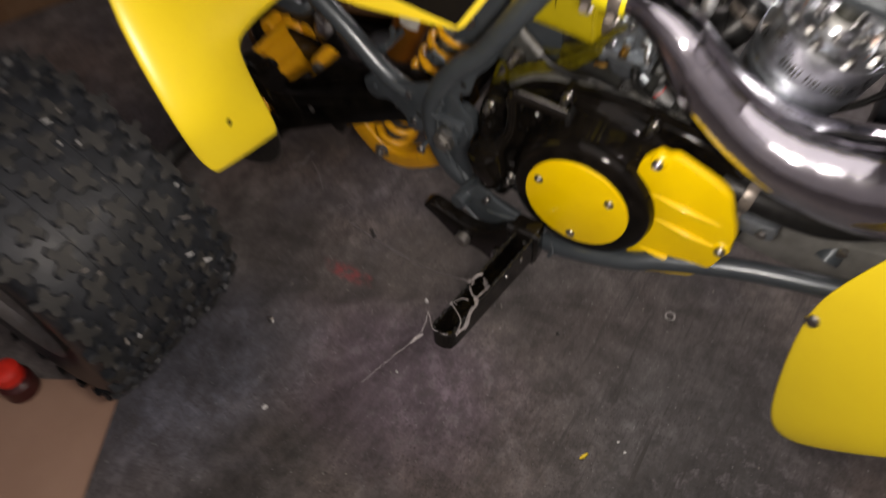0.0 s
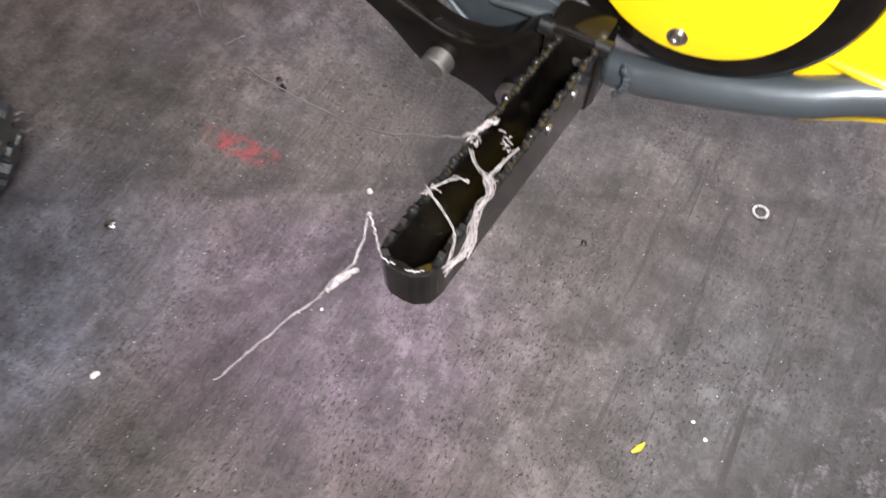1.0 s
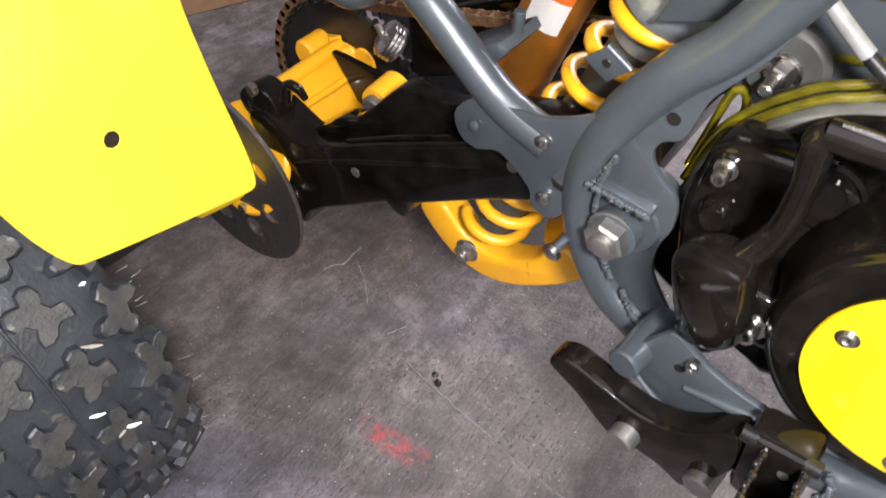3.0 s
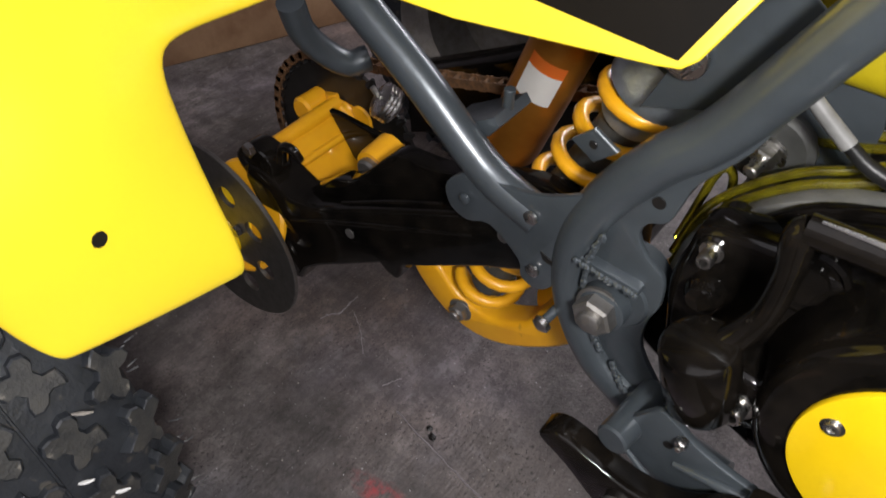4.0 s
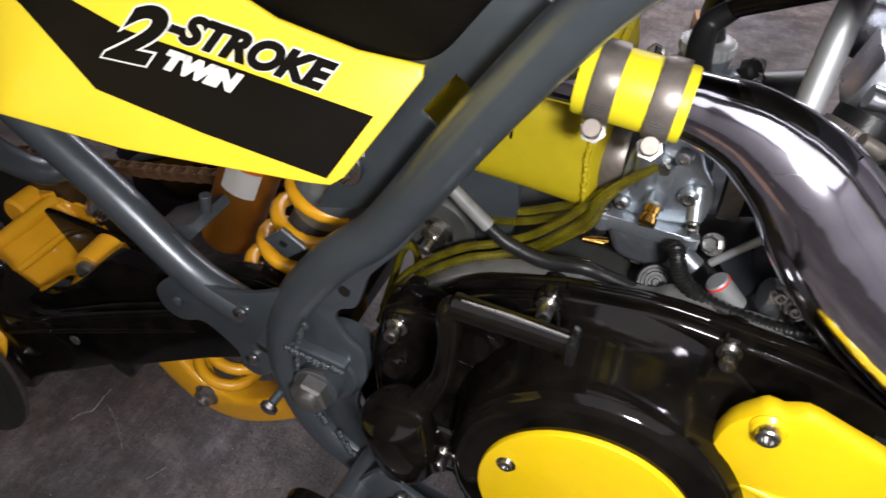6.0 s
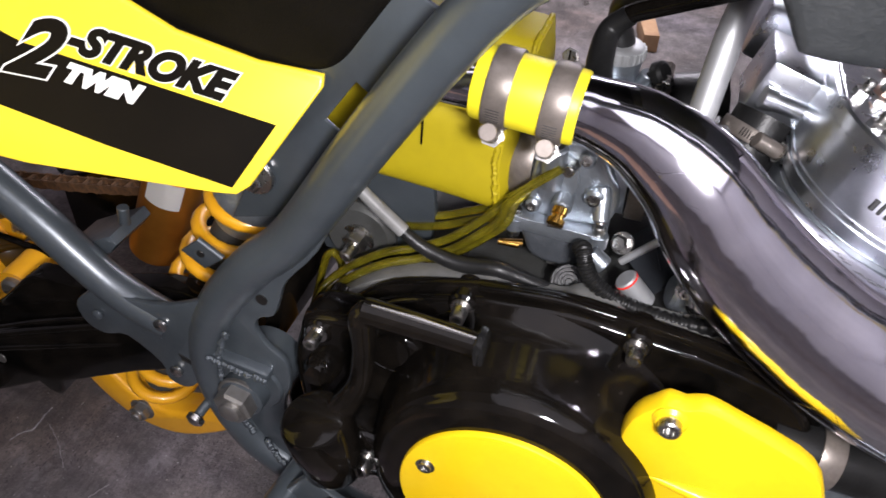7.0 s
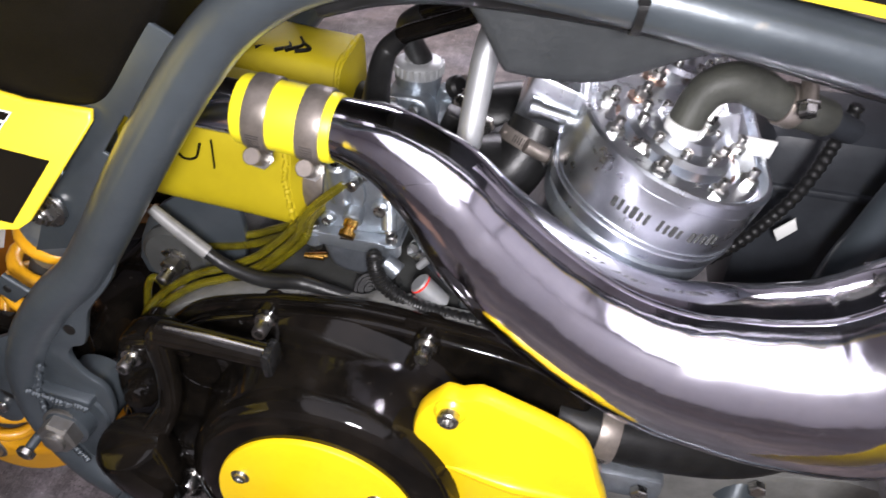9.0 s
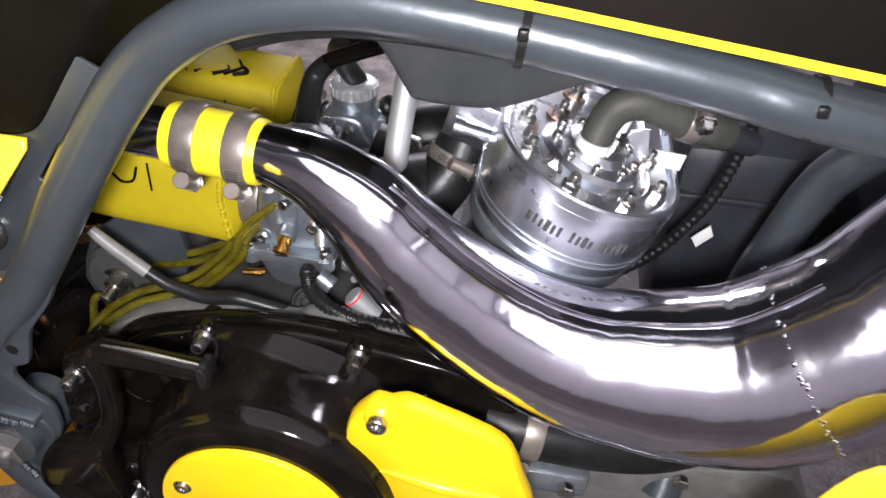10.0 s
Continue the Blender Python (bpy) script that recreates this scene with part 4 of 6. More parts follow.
def carburettor(parent, dy, dz):
    """Slide carburettor: throat, body with cast bosses and screws, flanged float bowl, capped slide tower."""
    o = Vector((0.0, dy, dz))

    def at(x, y, z):
        return o + Vector((x, y, z))

    def boss(a, b, r, hole=True, mat=None):
        """A cast post with a dark socket in its end."""
        part("boss", rod(at(*a), at(*b), r, 18, bevel=0.0012), mat or CAST_ALLOY, body)
        if hole:
            d = (Vector(b) - Vector(a)).normalized()
            part("socket_screw", lathe([(0, r * 0.66), (0.0012, r * 0.66), (0.0014, r * 0.42), (0.0004, r * 0.36), (0.0004, 0.0)], at(*b), at(*b) + d, 14), STEEL, body)

    body = part("carburettor", lathe([(0, 0.020), (0.008, 0.024), (0.012, 0.024), (0.014, 0.0215), (0.05, 0.0215), (0.052, 0.0255), (0.060, 0.0255)], at(0.157, 0.108, 0.556), at(0.22, 0.108, 0.558), 32), CAST_ALLOY, parent, "grey cast alloy slide carburettor")
    part("body_block", prism(smooth_outline([(0.163, 0.533), (0.161, 0.556), (0.166, 0.580), (0.178, 0.588), (0.198, 0.586), (0.206, 0.572), (0.214, 0.560), (0.214, 0.545), (0.204, 0.533)], 3), 0.080 + dy, 0.128 + dy, 0.004, 3, lift=dz), CAST_ALLOY, body)
    part("cover_plate", prism(smooth_outline([(0.168, 0.548), (0.168, 0.574), (0.175, 0.580), (0.186, 0.577), (0.190, 0.562), (0.184, 0.548)], 3), 0.0765 + dy, 0.081 + dy, 0.001, 2, lift=dz), CAST_ALLOY, body)
    part("slide_tower", lathe([(0, 0.0180), (0.018, 0.0170), (0.022, 0.0180), (0.026, 0.0180)], at(0.188, 0.108, 0.570), at(0.188, 0.108, 0.62), 30), CAST_ALLOY, body)
    cap = part("cap", lathe([(0, 0.0175), (0.002, 0.0185), (0.009, 0.0185), (0.011, 0.0165), (0.012, 0.011), (0.015, 0.009), (0.017, 0.006)], at(0.188, 0.108, 0.594), at(0.188, 0.108, 0.64), 32), SATIN_ALLOY, body, "knurled satin alloy cap")
    for k in range(24):
        a = 2 * math.pi * k / 24
        part("knurl", rod(at(0.188 + 0.0185 * math.cos(a), 0.108 + 0.0185 * math.sin(a), 0.5965), at(0.188 + 0.0185 * math.cos(a), 0.108 + 0.0185 * math.sin(a), 0.6035), 0.0011, 6), SATIN_ALLOY, cap)
    part("choke_knob", lathe([(0, 0.003), (0.006, 0.003), (0.007, 0.0085), (0.013, 0.0085), (0.015, 0.006)], at(0.212, 0.10, 0.588), at(0.225, 0.093, 0.597), 20), HOSE, body, "black rubber choke knob")
    part("choke_post", rod(at(0.206, 0.104, 0.572), at(0.212, 0.100, 0.590), 0.0055, 14), CAST_ALLOY, body)
    # posts, screws and the brass idle jet on the near face
    boss((0.1745, 0.080, 0.556), (0.1745, 0.0745, 0.5855), 0.0072)
    boss((0.201, 0.086, 0.556), (0.2005, 0.074, 0.5555), 0.0062)
    boss((0.204, 0.082, 0.562), (0.2070, 0.072, 0.543), 0.0048)
    boss((0.193, 0.084, 0.578), (0.1925, 0.0745, 0.580), 0.0050)
    boss((0.166, 0.086, 0.541), (0.165, 0.075, 0.541), 0.0046)
    part("jet_boss", rod(at(0.1835, 0.086, 0.553), at(0.1828, 0.071, 0.5465), 0.0064, 16, bevel=0.001), CAST_ALLOY, body)
    jet = part("idle_screw", lathe([(0, 0.0046), (0.004, 0.0046), (0.0045, 0.0036), (0.007, 0.0036), (0.0072, 0.0052), (0.0105, 0.0052), (0.011, 0.004)], at(0.1829, 0.0712, 0.547), at(0.1815, 0.060, 0.539), 18), BRASS, body, "brass idle screw")
    part("screw_slot", block(at(0.1775, 0.0622, 0.5385), at(0.1865, 0.0634, 0.5393)), BLACK_SATIN, jet)
    part("nipple", rod(at(0.186, 0.080, 0.573), at(0.1836, 0.069, 0.5735), 0.0036, 14), STEEL, body)
    # flange and bowl
    flange = part("bowl_flange", prism(smooth_outline([(0.153, 0.5255), (0.153, 0.5325), (0.158, 0.5335), (0.206, 0.5315), (0.2105, 0.530), (0.2105, 0.5235), (0.206, 0.5225), (0.158, 0.5245)], 2), 0.072 + dy, 0.138 + dy, 0.0012, 2, lift=dz), CAST_ALLOY, body)
    for x in (0.156, 0.207):
        part("bowl_screw", rod(at(x, 0.0765, 0.516), at(x, 0.0765, 0.537), 0.0038, 12, bevel=0.0008), STEEL, flange)
        part("ear", lathe([(0, 0.0062), (0.008, 0.0062)], at(x, 0.0765, 0.5225), at(x, 0.0765, 0.60), 16), CAST_ALLOY, flange)
    bowl = part("float_bowl", prism(smooth_outline([(0.161, 0.526), (0.163, 0.510), (0.168, 0.502), (0.178, 0.4985), (0.192, 0.499), (0.199, 0.505), (0.202, 0.524)], 3), 0.077 + dy, 0.133 + dy, 0.006, 4, lift=dz), BOWL_GREY, body, "dark cast float bowl")
    part("drain_plug", lathe([(0, 0.0105), (0.004, 0.0105), (0.005, 0.008), (0.010, 0.008)], at(0.183, 0.095, 0.500), at(0.184, 0.092, 0.47), 6), DULL_STEEL, bowl)
    part("overflow_barb", rod(at(0.162, 0.081, 0.508), at(0.150, 0.078, 0.5075), 0.0022, 8), BRASS, bowl)
    # rubber inlet boot and bands
    boot = part("intake_boot", lathe([(0, 0.026), (0.006, 0.028), (0.02, 0.0265), (0.05, 0.030), (0.054, 0.030)], at(0.214, 0.110, 0.558), at(0.27, 0.120, 0.561), 28), HOSE, body, "black rubber inlet boot")
    clamp(boot, at(0.224, 0.111, 0.5585), (1, 0, 0), 0.0282, 0.011, (0, -0.3, 1))
    clamp(body, at(0.1545, 0.108, 0.556), (1, 0, 0), 0.0252, 0.013, (0.1, 0.4, 1))
    part("neck", rod(at(0.138, 0.108, 0.556), at(0.158, 0.108, 0.556), 0.0235, 28), HOSE, body)
    return body


for dy, dz in ((0.0, 0.0), (0.118, -0.018)):
    carburettor(bike, dy, dz)


def throttle_cables():
    for pts in ([(0.188, 0.112, 0.606), (0.1850, 0.128, 0.615), (0.1860, 0.142, 0.628), (0.196, 0.142, 0.6395), (0.214, 0.138, 0.6490), (0.236, 0.132, 0.6600), (0.262, 0.126, 0.6720), (0.32, 0.12, 0.692)],
                [(0.190, 0.226, 0.588), (0.186, 0.205, 0.612), (0.190, 0.182, 0.632), (0.206, 0.166, 0.648), (0.236, 0.150, 0.664), (0.32, 0.13, 0.694)]):
        boot = part("cable_boot", tube(pts[:4], [0.0085, 0.0080, 0.0072, 0.0062], 16, 6), HOSE, bike, "black rubber throttle cable boot")
        part("cable", tube(pts[2:], 0.0056, 14, 6), BLACK_GLOSS, boot, "glossy black throttle cable")


throttle_cables()


def air_filter(yc, zc, seed, shift=0.0):
    """A soft box filter in a yellow cloth cover with a stitched seam, gathered at its neck."""
    rnd = random.Random(seed)
    bm = bmesh.new()
    rings, seg = [], 56
    stations = ((0.1500, 0.60), (0.1475, 0.80), (0.143, 0.97), (0.134, 1.0), (0.110, 1.0), (0.085, 1.0), (0.060, 1.0), (0.038, 0.99), (0.030, 0.93), (0.026, 0.75), (0.0255, 0.0))
    for x, w in stations:
        x += shift
        ring = []
        for k in range(seg):
            t = 2 * math.pi * k / seg
            c, s = math.cos(t), math.sin(t)
            # rounded square section
            q = (abs(c) ** 4.5 + abs(s) ** 4.5) ** (-1 / 4.5)
            puff = 1 + 0.012 * math.sin(3 * t + 40 * x + seed) + rnd.uniform(-0.004, 0.004)
            drop = (0.139 + shift - x) * 0.10
            ring.append(bm.verts.new((x + (0.004 * abs(s) if w > 0.9 and x - shift > 0.13 else 0), yc + 0.036 * w * q * c * puff, zc + drop + 0.0395 * w * q * s * puff)))
        rings.append(ring)
    for p, q in zip(rings, rings[1:]):
        for k in range(seg):
            bm.faces.new((p[k], p[(k + 1) % seg], q[(k + 1) % seg], q[k]))
    bm.faces.new(rings[0])
    bmesh.ops.remove_doubles(bm, verts=bm.verts[:], dist=0.00005)
    f = part("air_filter", bm, COVER_CLOTH, bike, "yellow cloth covered box air filter")
    # overlocked seam round the neck end
    pts = []
    for t in np.linspace(0, 2 * math.pi, 150):
        c, s = math.cos(t), math.sin(t)
        q = (abs(c) ** 4.5 + abs(s) ** 4.5) ** (-1 / 4.5)
        pts.append((0.1405 + shift + 0.0042 * abs(s) + rnd.uniform(-0.0006, 0.0006), yc + 0.0362 * q * c, zc + 0.0397 * q * s))
    part("seam", tube(pts, [0.0022 if k % 2 else 0.0015 for k in range(150)], 6, 1), COVER_CLOTH, f, "stitched cloth seam")
    # writing that cannot be read: dark strokes
    top = zc + 0.0418
    for k, (x, y0, y1) in enumerate(((0.058, -0.030, 0.004), (0.068, -0.028, -0.004), (0.075, -0.028, -0.010), (0.082, -0.022, -0.004), (0.090, -0.028, -0.010), (0.098, -0.026, -0.002), (0.105, -0.026, -0.012))):
        part("mark", tube([(x - 0.005, yc + y0, top + 0.0006), (x + 0.004, yc + (y0 + y1) / 2, top + 0.0004), (x - 0.002, yc + y1, top + 0.0006)], 0.0016, 6, 5), BLACK_DECAL, f)
    part("mark", tube([(0.088, yc - 0.0372, zc + 0.022), (0.084, yc - 0.0376, zc + 0.012), (0.076, yc - 0.0378, zc + 0.010), (0.070, yc - 0.0376, zc + 0.016)], 0.0009, 5, 5), BLACK_DECAL, f)
    part("mark", tube([(0.096, yc - 0.0374, zc + 0.026), (0.0955, yc - 0.0378, zc + 0.006)], 0.0007, 5, 3), BLACK_DECAL, f)


air_filter(0.110, 0.564, 1)
air_filter(0.228, 0.550, 5, -0.010)


def cylinder_head():
    """Billet water-cooled head over two barrels, leaning forward, with studs, domes and hose fittings."""
    lean = radians(18)
    up = Vector((math.sin(lean), 0, math.cos(lean)))
    fore = Vector((math.cos(lean), 0, -math.sin(lean)))
    rim = Vector((0.370, 0.124, 0.607))
    base = rim - up * 0.056
    far = Vector((0, 0.125, 0))
    side = Vector((0, -1, 0))

    def ring_at(bm, h, r, c=None):
        n, out = 28, []
        c = c or base
        for k in range(n + 1):
            t = math.pi * k / n
            out.append(bm.verts.new(c + up * h + fore * (r * math.cos(t)) + side * (r * math.sin(t))))
        for k in range(n + 1):
            t = math.pi * k / n
            out.append(bm.verts.new(c + far + up * h - fore * (r * math.cos(t)) - side * (r * math.sin(t))))
        return out

    def stadium(profile, c=None):
        """A long rounded body through (height, radius) pairs."""
        bm = bmesh.new()
        rings = [ring_at(bm, h, r, c) for h, r in profile]
        for p, q in zip(rings, rings[1:]):
            m = len(p)
            for k in range(m):
                bm.faces.new((p[k], p[(k + 1) % m], q[(k + 1) % m], q[k]))
        bm.faces.new(rings[0][::-1])
        bm.faces.new(rings[-1])
        return bm

    head = part("cylinder_head", stadium([(0.004, 0.0575), (0.006, 0.0600), (0.034, 0.0614), (0.0545, 0.0614), (0.056, 0.0600), (0.056, 0.0580), (0.049, 0.0570), (0.049, 0.02)]), BILLET, bike, "machined billet aluminium cylinder head")
    part("barrel", stadium([(-0.085, 0.046), (-0.08, 0.048), (-0.004, 0.048), (0.0, 0.046)], base + Vector((0, 0.028, 0))), CAST_ALLOY, head, "grey cast cylinder barrel")
    part("base_flange", stadium([(-0.010, 0.056), (-0.008, 0.058), (0.001, 0.058), (0.003, 0.056)], base), CAST_ALLOY, head)
    for s in (0, 1):
        o = base + far * s
        dome = part("dome", lathe([(0, 0.034), (0.006, 0.034), (0.009, 0.031), (0.010, 0.022), (0.015, 0.019), (0.017, 0.012)], o + up * 0.049, o + up, 36), BILLET, head)
        part("plug_hex", lathe([(0, 0.0095), (0.008, 0.0095), (0.009, 0.007), (0.012, 0.006)], o + up * 0.066 + fore * 0.006, o + up + fore * 0.006, 6), STEEL, dome)
        part("plug_porcelain", lathe([(0, 0.0055), (0.014, 0.005), (0.016, 0.003), (0.022, 0.003)], o + up * 0.078 + fore * 0.006, o + up + fore * 0.006, 14), PLASTIC_WHITE, dome, "white spark plug porcelain")
        for k in range(8):
            t = math.pi * (k + 0.35) / 4
            p = o + up * 0.0492 + fore * (0.0465 * math.cos(t)) + side * (0.0465 * math.sin(t))
            part("washer", lathe([(0, 0.0088), (0.0016, 0.0088), (0.0018, 0.005)], p, p + up, 18), COPPER, head)
            hex_bolt(head, p + up * 0.002, up, 0.0056, 0.0060, STEEL, "stud_nut", 0.004)
            part("stud", rod(p + up * 0.006, p + up * 0.0135, 0.0029, 10), STEEL, head)
        for k in range(9):
            t = 2 * math.pi * (k + 0.2) / 9
            p = o + up * 0.0585 + fore * (0.0265 * math.cos(t)) + side * (0.0265 * math.sin(t))
            socket_bolt(head, p, up, 0.0032, 0.0042, STEEL, washer=False)
    # engraved band: plain dark bars
    for k in range(17):
        if k in (5, 10):
            continue
        t = 0.98 + 0.066 * k
        tall = (0.0064, 0.0078, 0.0058, 0.0072)[k % 4]
        d = fore * math.cos(t) + side * math.sin(t)
        part("mark", rod(base + up * 0.028 + d * 0.0610, base + up * (0.028 + tall) + d * 0.0612, 0.0011 + 0.0005 * (k % 3 == 1), 6), CASE_GREY, head)
    for h in (0.0125, 0.0165, 0.046):
        part("groove", stadium([(h, 0.0585), (h, 0.0616), (h + 0.0006, 0.0617), (h + 0.0012, 0.0616), (h + 0.0012, 0.0585)]), BILLET, head)
    # coolant outlet: hex fitting, pale clamp end, black elbow
    s = Vector((0.3640, 0.1130, 0.6000))
    lean_up = Vector((0.24, 0.10, 0.97)).normalized()
    fit = part("coolant_fitting", lathe([(0, 0.0125), (0.005, 0.0125), (0.006, 0.0100), (0.012, 0.0095)], s, s + lean_up, 6), BILLET, head, "bright hex hose fitting")
    part("collar", lathe([(0, 0.0090), (0.004, 0.0096), (0.005, 0.0108), (0.011, 0.0108)], s + lean_up * 0.011, s + lean_up, 20), PLASTIC_WHITE, fit, "pale crimped hose collar")
    e = s + lean_up * 0.020
    elbow = part("coolant_hose", tube([e - lean_up * 0.003, (0.3735, 0.120, 0.632), (0.3800, 0.122, 0.6410), (0.3915, 0.124, 0.6450), (0.404, 0.126, 0.6420), (0.418, 0.128, 0.6350), (0.436, 0.132, 0.6290), (0.448, 0.138, 0.624)],
                                      [0.0100, 0.0104, 0.0108, 0.0114, 0.0114, 0.0110, 0.0110, 0.0110], 22, 6), OLIVE_RUBBER, head, "dull olive-grey rubber coolant elbow hose")
    clamp(elbow, (0.424, 0.1293, 0.6328), (0.018, 0.004, -0.006), 0.0111, 0.010, (0.2, -0.6, 0.8))
    part("joiner", rod((0.440, 0.134, 0.6275), (0.470, 0.150, 0.612), 0.0082, 18), DARK_PLASTIC, elbow)
    for k in range(2):
        q = Vector((0.345 + 0.045 * k, 0.098 + 0.02 * k, 0.6045 - 0.012 * k))
        part("cap_nut", lathe([(0, 0.0070), (0.006, 0.0070), (0.008, 0.0055), (0.011, 0.003)], q, q + up, 6), STEEL, head)
    part("cover_ring", stadium([(0.0488, 0.0545), (0.0520, 0.0545), (0.0528, 0.0535), (0.0528, 0.0410), (0.0520, 0.0400), (0.0488, 0.0400)]), BILLET, head, "polished clamping ring")
    part("bracket", prism([(0.390, 0.570), (0.390, 0.608), (0.393, 0.614), (0.4045, 0.616), (0.413, 0.562), (0.400, 0.560)], 0.145, 0.1475, 0.0006), BILLET, head, "folded bright bracket plate")
    part("bracket", prism([(0.408, 0.600), (0.432, 0.598), (0.430, 0.586), (0.410, 0.588)], 0.150, 0.152, 0.0006), PLASTIC_WHITE, head, "pale bracket tab")
    # reed block with stub, rubber boot and band
    part("reed_block", block((-0.020, -0.026, -0.018), (0.020, 0.026, 0.020), 0.003, turn=Matrix.Translation((0.293, 0.172, 0.600)) @ Matrix.Rotation(radians(18), 4, "Y")), BILLET, head, "bright reed valve block")
    part("reed_block", block((-0.020, -0.026, -0.018), (0.020, 0.026, 0.020), 0.003, turn=Matrix.Translation((0.293, 0.262, 0.600)) @ Matrix.Rotation(radians(18), 4, "Y")), BILLET, head)
    part("reed_stub", lathe([(0, 0.0055), (0.026, 0.0055), (0.026, 0.0068), (0.033, 0.0068)], (0.310, 0.146, 0.596), (0.282, 0.142, 0.604), 18), BILLET, head)
    boot = part("intake_manifold", tube([(0.286, 0.152, 0.588), (0.281, 0.145, 0.574), (0.272, 0.138, 0.560), (0.258, 0.130, 0.548)], [0.0185, 0.019, 0.021, 0.024], 26, 6), HOSE, head, "black rubber manifold boot")
    clamp(boot, (0.2815, 0.146, 0.576), (0.35, 0.4, 0.85), 0.0192, 0.009, (0.2, -1, 0.0))
    part("balance_pipe", tube([(0.244, 0.112, 0.560), (0.2465, 0.112, 0.592), (0.249, 0.121, 0.622), (0.2515, 0.130, 0.645), (0.256, 0.146, 0.660), (0.262, 0.172, 0.664), (0.266, 0.20, 0.65)], 0.0080, 20, 6), SATIN_ALLOY, head, "bent bright metal pipe")
    part("connector", block((-0.009, -0.008, -0.010), (0.009, 0.008, 0.012), 0.002, turn=Matrix.Translation((0.226, 0.172, 0.566)) @ Matrix.Rotation(radians(20), 4, "Y")), HOSE, head, "black wiring plug")
    part("connector", block((-0.012, -0.008, -0.008), (0.010, 0.008, 0.010), 0.002, turn=Matrix.Translation((0.258, 0.160, 0.562)) @ Matrix.Rotation(radians(-30), 4, "Y")), HOSE, head)
    hex_bolt(head, (0.252, 0.146, 0.586), OUT, 0.006, 0.005, STEEL)
    return head


cylinder_head()

from mathutils.bvhtree import BVHTree


def rear_suspension():
    arm = part("swingarm", prism([(-0.010, 0.432), (-0.060, 0.424), (-0.120, 0.403), (-0.210, 0.364), (-0.298, 0.324), (-0.330, 0.320), (-0.362, 0.337), (-0.384, 0.337), (-0.392, 0.322), (-0.376, 0.270), (-0.360, 0.214), (-0.352, 0.206), (-0.342, 0.210), (-0.330, 0.230),
                                  (-0.305, 0.248), (-0.260, 0.274), (-0.220, 0.298), (-0.212, 0.291), (-0.202, 0.289), (-0.196, 0.297), (-0.192, 0.310), (-0.110, 0.355), (-0.070, 0.373), (-0.010, 0.382)], 0.006, 0.046, 0.0045, 3),
               BLACK_GLOSS, bike, "black gloss box-section swingarm")
    part("arm_ridge", prism(smooth_outline([(-0.318, 0.322), (-0.300, 0.338), (-0.284, 0.351), (-0.262, 0.360), (-0.238, 0.380), (-0.212, 0.405), (-0.196, 0.410), (-0.165, 0.411), (-0.134, 0.420), (-0.08, 0.436), (-0.05, 0.43), (-0.12, 0.398), (-0.22, 0.352)], 3), 0.026, 0.044, 0.004, 3), BLACK_GLOSS, arm, "black raised web along the arm")
    # Gloss bead added along the top edge to catch a highlight line.
    part("arm_edge_glint", tube([(-0.296, 0.0085, 0.3235), (-0.21, 0.0085, 0.3630), (-0.122, 0.0085, 0.4010)], 0.0030, 12, 4), BLACK_GLOSS, arm)
    part("arm_bead", tube([(-0.262, 0.012, 0.3440), (-0.20, 0.014, 0.3720), (-0.150, 0.014, 0.3935)], [0.0016, 0.0024, 0.0016], 8, 5), BLACK_GLOSS, arm)
    part("arm_hook", tube([(-0.335, 0.012, 0.36), (-0.325, 0.01, 0.378), (-0.312, 0.01, 0.380), (-0.306, 0.012, 0.37)], [0.006, 0.005, 0.0045, 0.003], 10, 4), BLACK_GLOSS, arm)
    for x, z in ((-0.252, 0.318), (-0.088, 0.398)):
        part("drain_hole", lathe([(0, 0.0050), (0.001, 0.0050)], (x, 0.0062, z), (x, 0.0, z), 14), DULL_STEEL, arm)
    # Made-up gloss rib, placed in view where the arm's bright highlight runs.
    part("glint_rib", tube([(-0.335, 0.006, 0.2935), (-0.270, 0.006, 0.3225), (-0.210, 0.006, 0.3475), (-0.115, 0.006, 0.3855)], [0.0012, 0.0026, 0.0026, 0.0012], 12, 6), BLACK_GLOSS, arm)
    part("swingarm_far", prism([(-0.02, 0.43), (-0.12, 0.44), (-0.38, 0.33), (-0.38, 0.25), (-0.06, 0.37)], 2 * MID - 0.05, 2 * MID - 0.005, 0.005), BLACK_GLOSS, arm)
    part("cross_beam", block((-0.045, 0.03, 0.372), (-0.01, 2 * MID - 0.04, 0.42), 0.008), BLACK_GLOSS, arm)
    # amber bearing carrier between the arms
    car = part("bearing_carrier", prism(smooth_outline([(-0.432, 0.298), (-0.418, 0.316), (-0.402, 0.324), (-0.388, 0.322), (-0.376, 0.310), (-0.366, 0.296), (-0.346, 0.282), (-0.334, 0.262), (-0.345, 0.225), (-0.40, 0.205), (-0.455, 0.225), (-0.468, 0.268)], 2), 0.040, 0.158, 0.008, 3), AMBER, bike, "amber powder-coated axle bearing carrier")
    part("carrier_flange", prism(smooth_outline([(-0.440, 0.300), (-0.420, 0.322), (-0.398, 0.330), (-0.384, 0.324), (-0.366, 0.298), (-0.340, 0.284), (-0.322, 0.262), (-0.34, 0.22), (-0.40, 0.20), (-0.46, 0.22), (-0.476, 0.27)], 2), 0.138, 0.152, 0.005, 3), AMBER, car)
    part("carrier_rib", tube([(-0.402, 0.046, 0.3255), (-0.402, 0.10, 0.3255), (-0.402, 0.145, 0.3275)], [0.008, 0.0095, 0.009], 14, 5), AMBER, car)
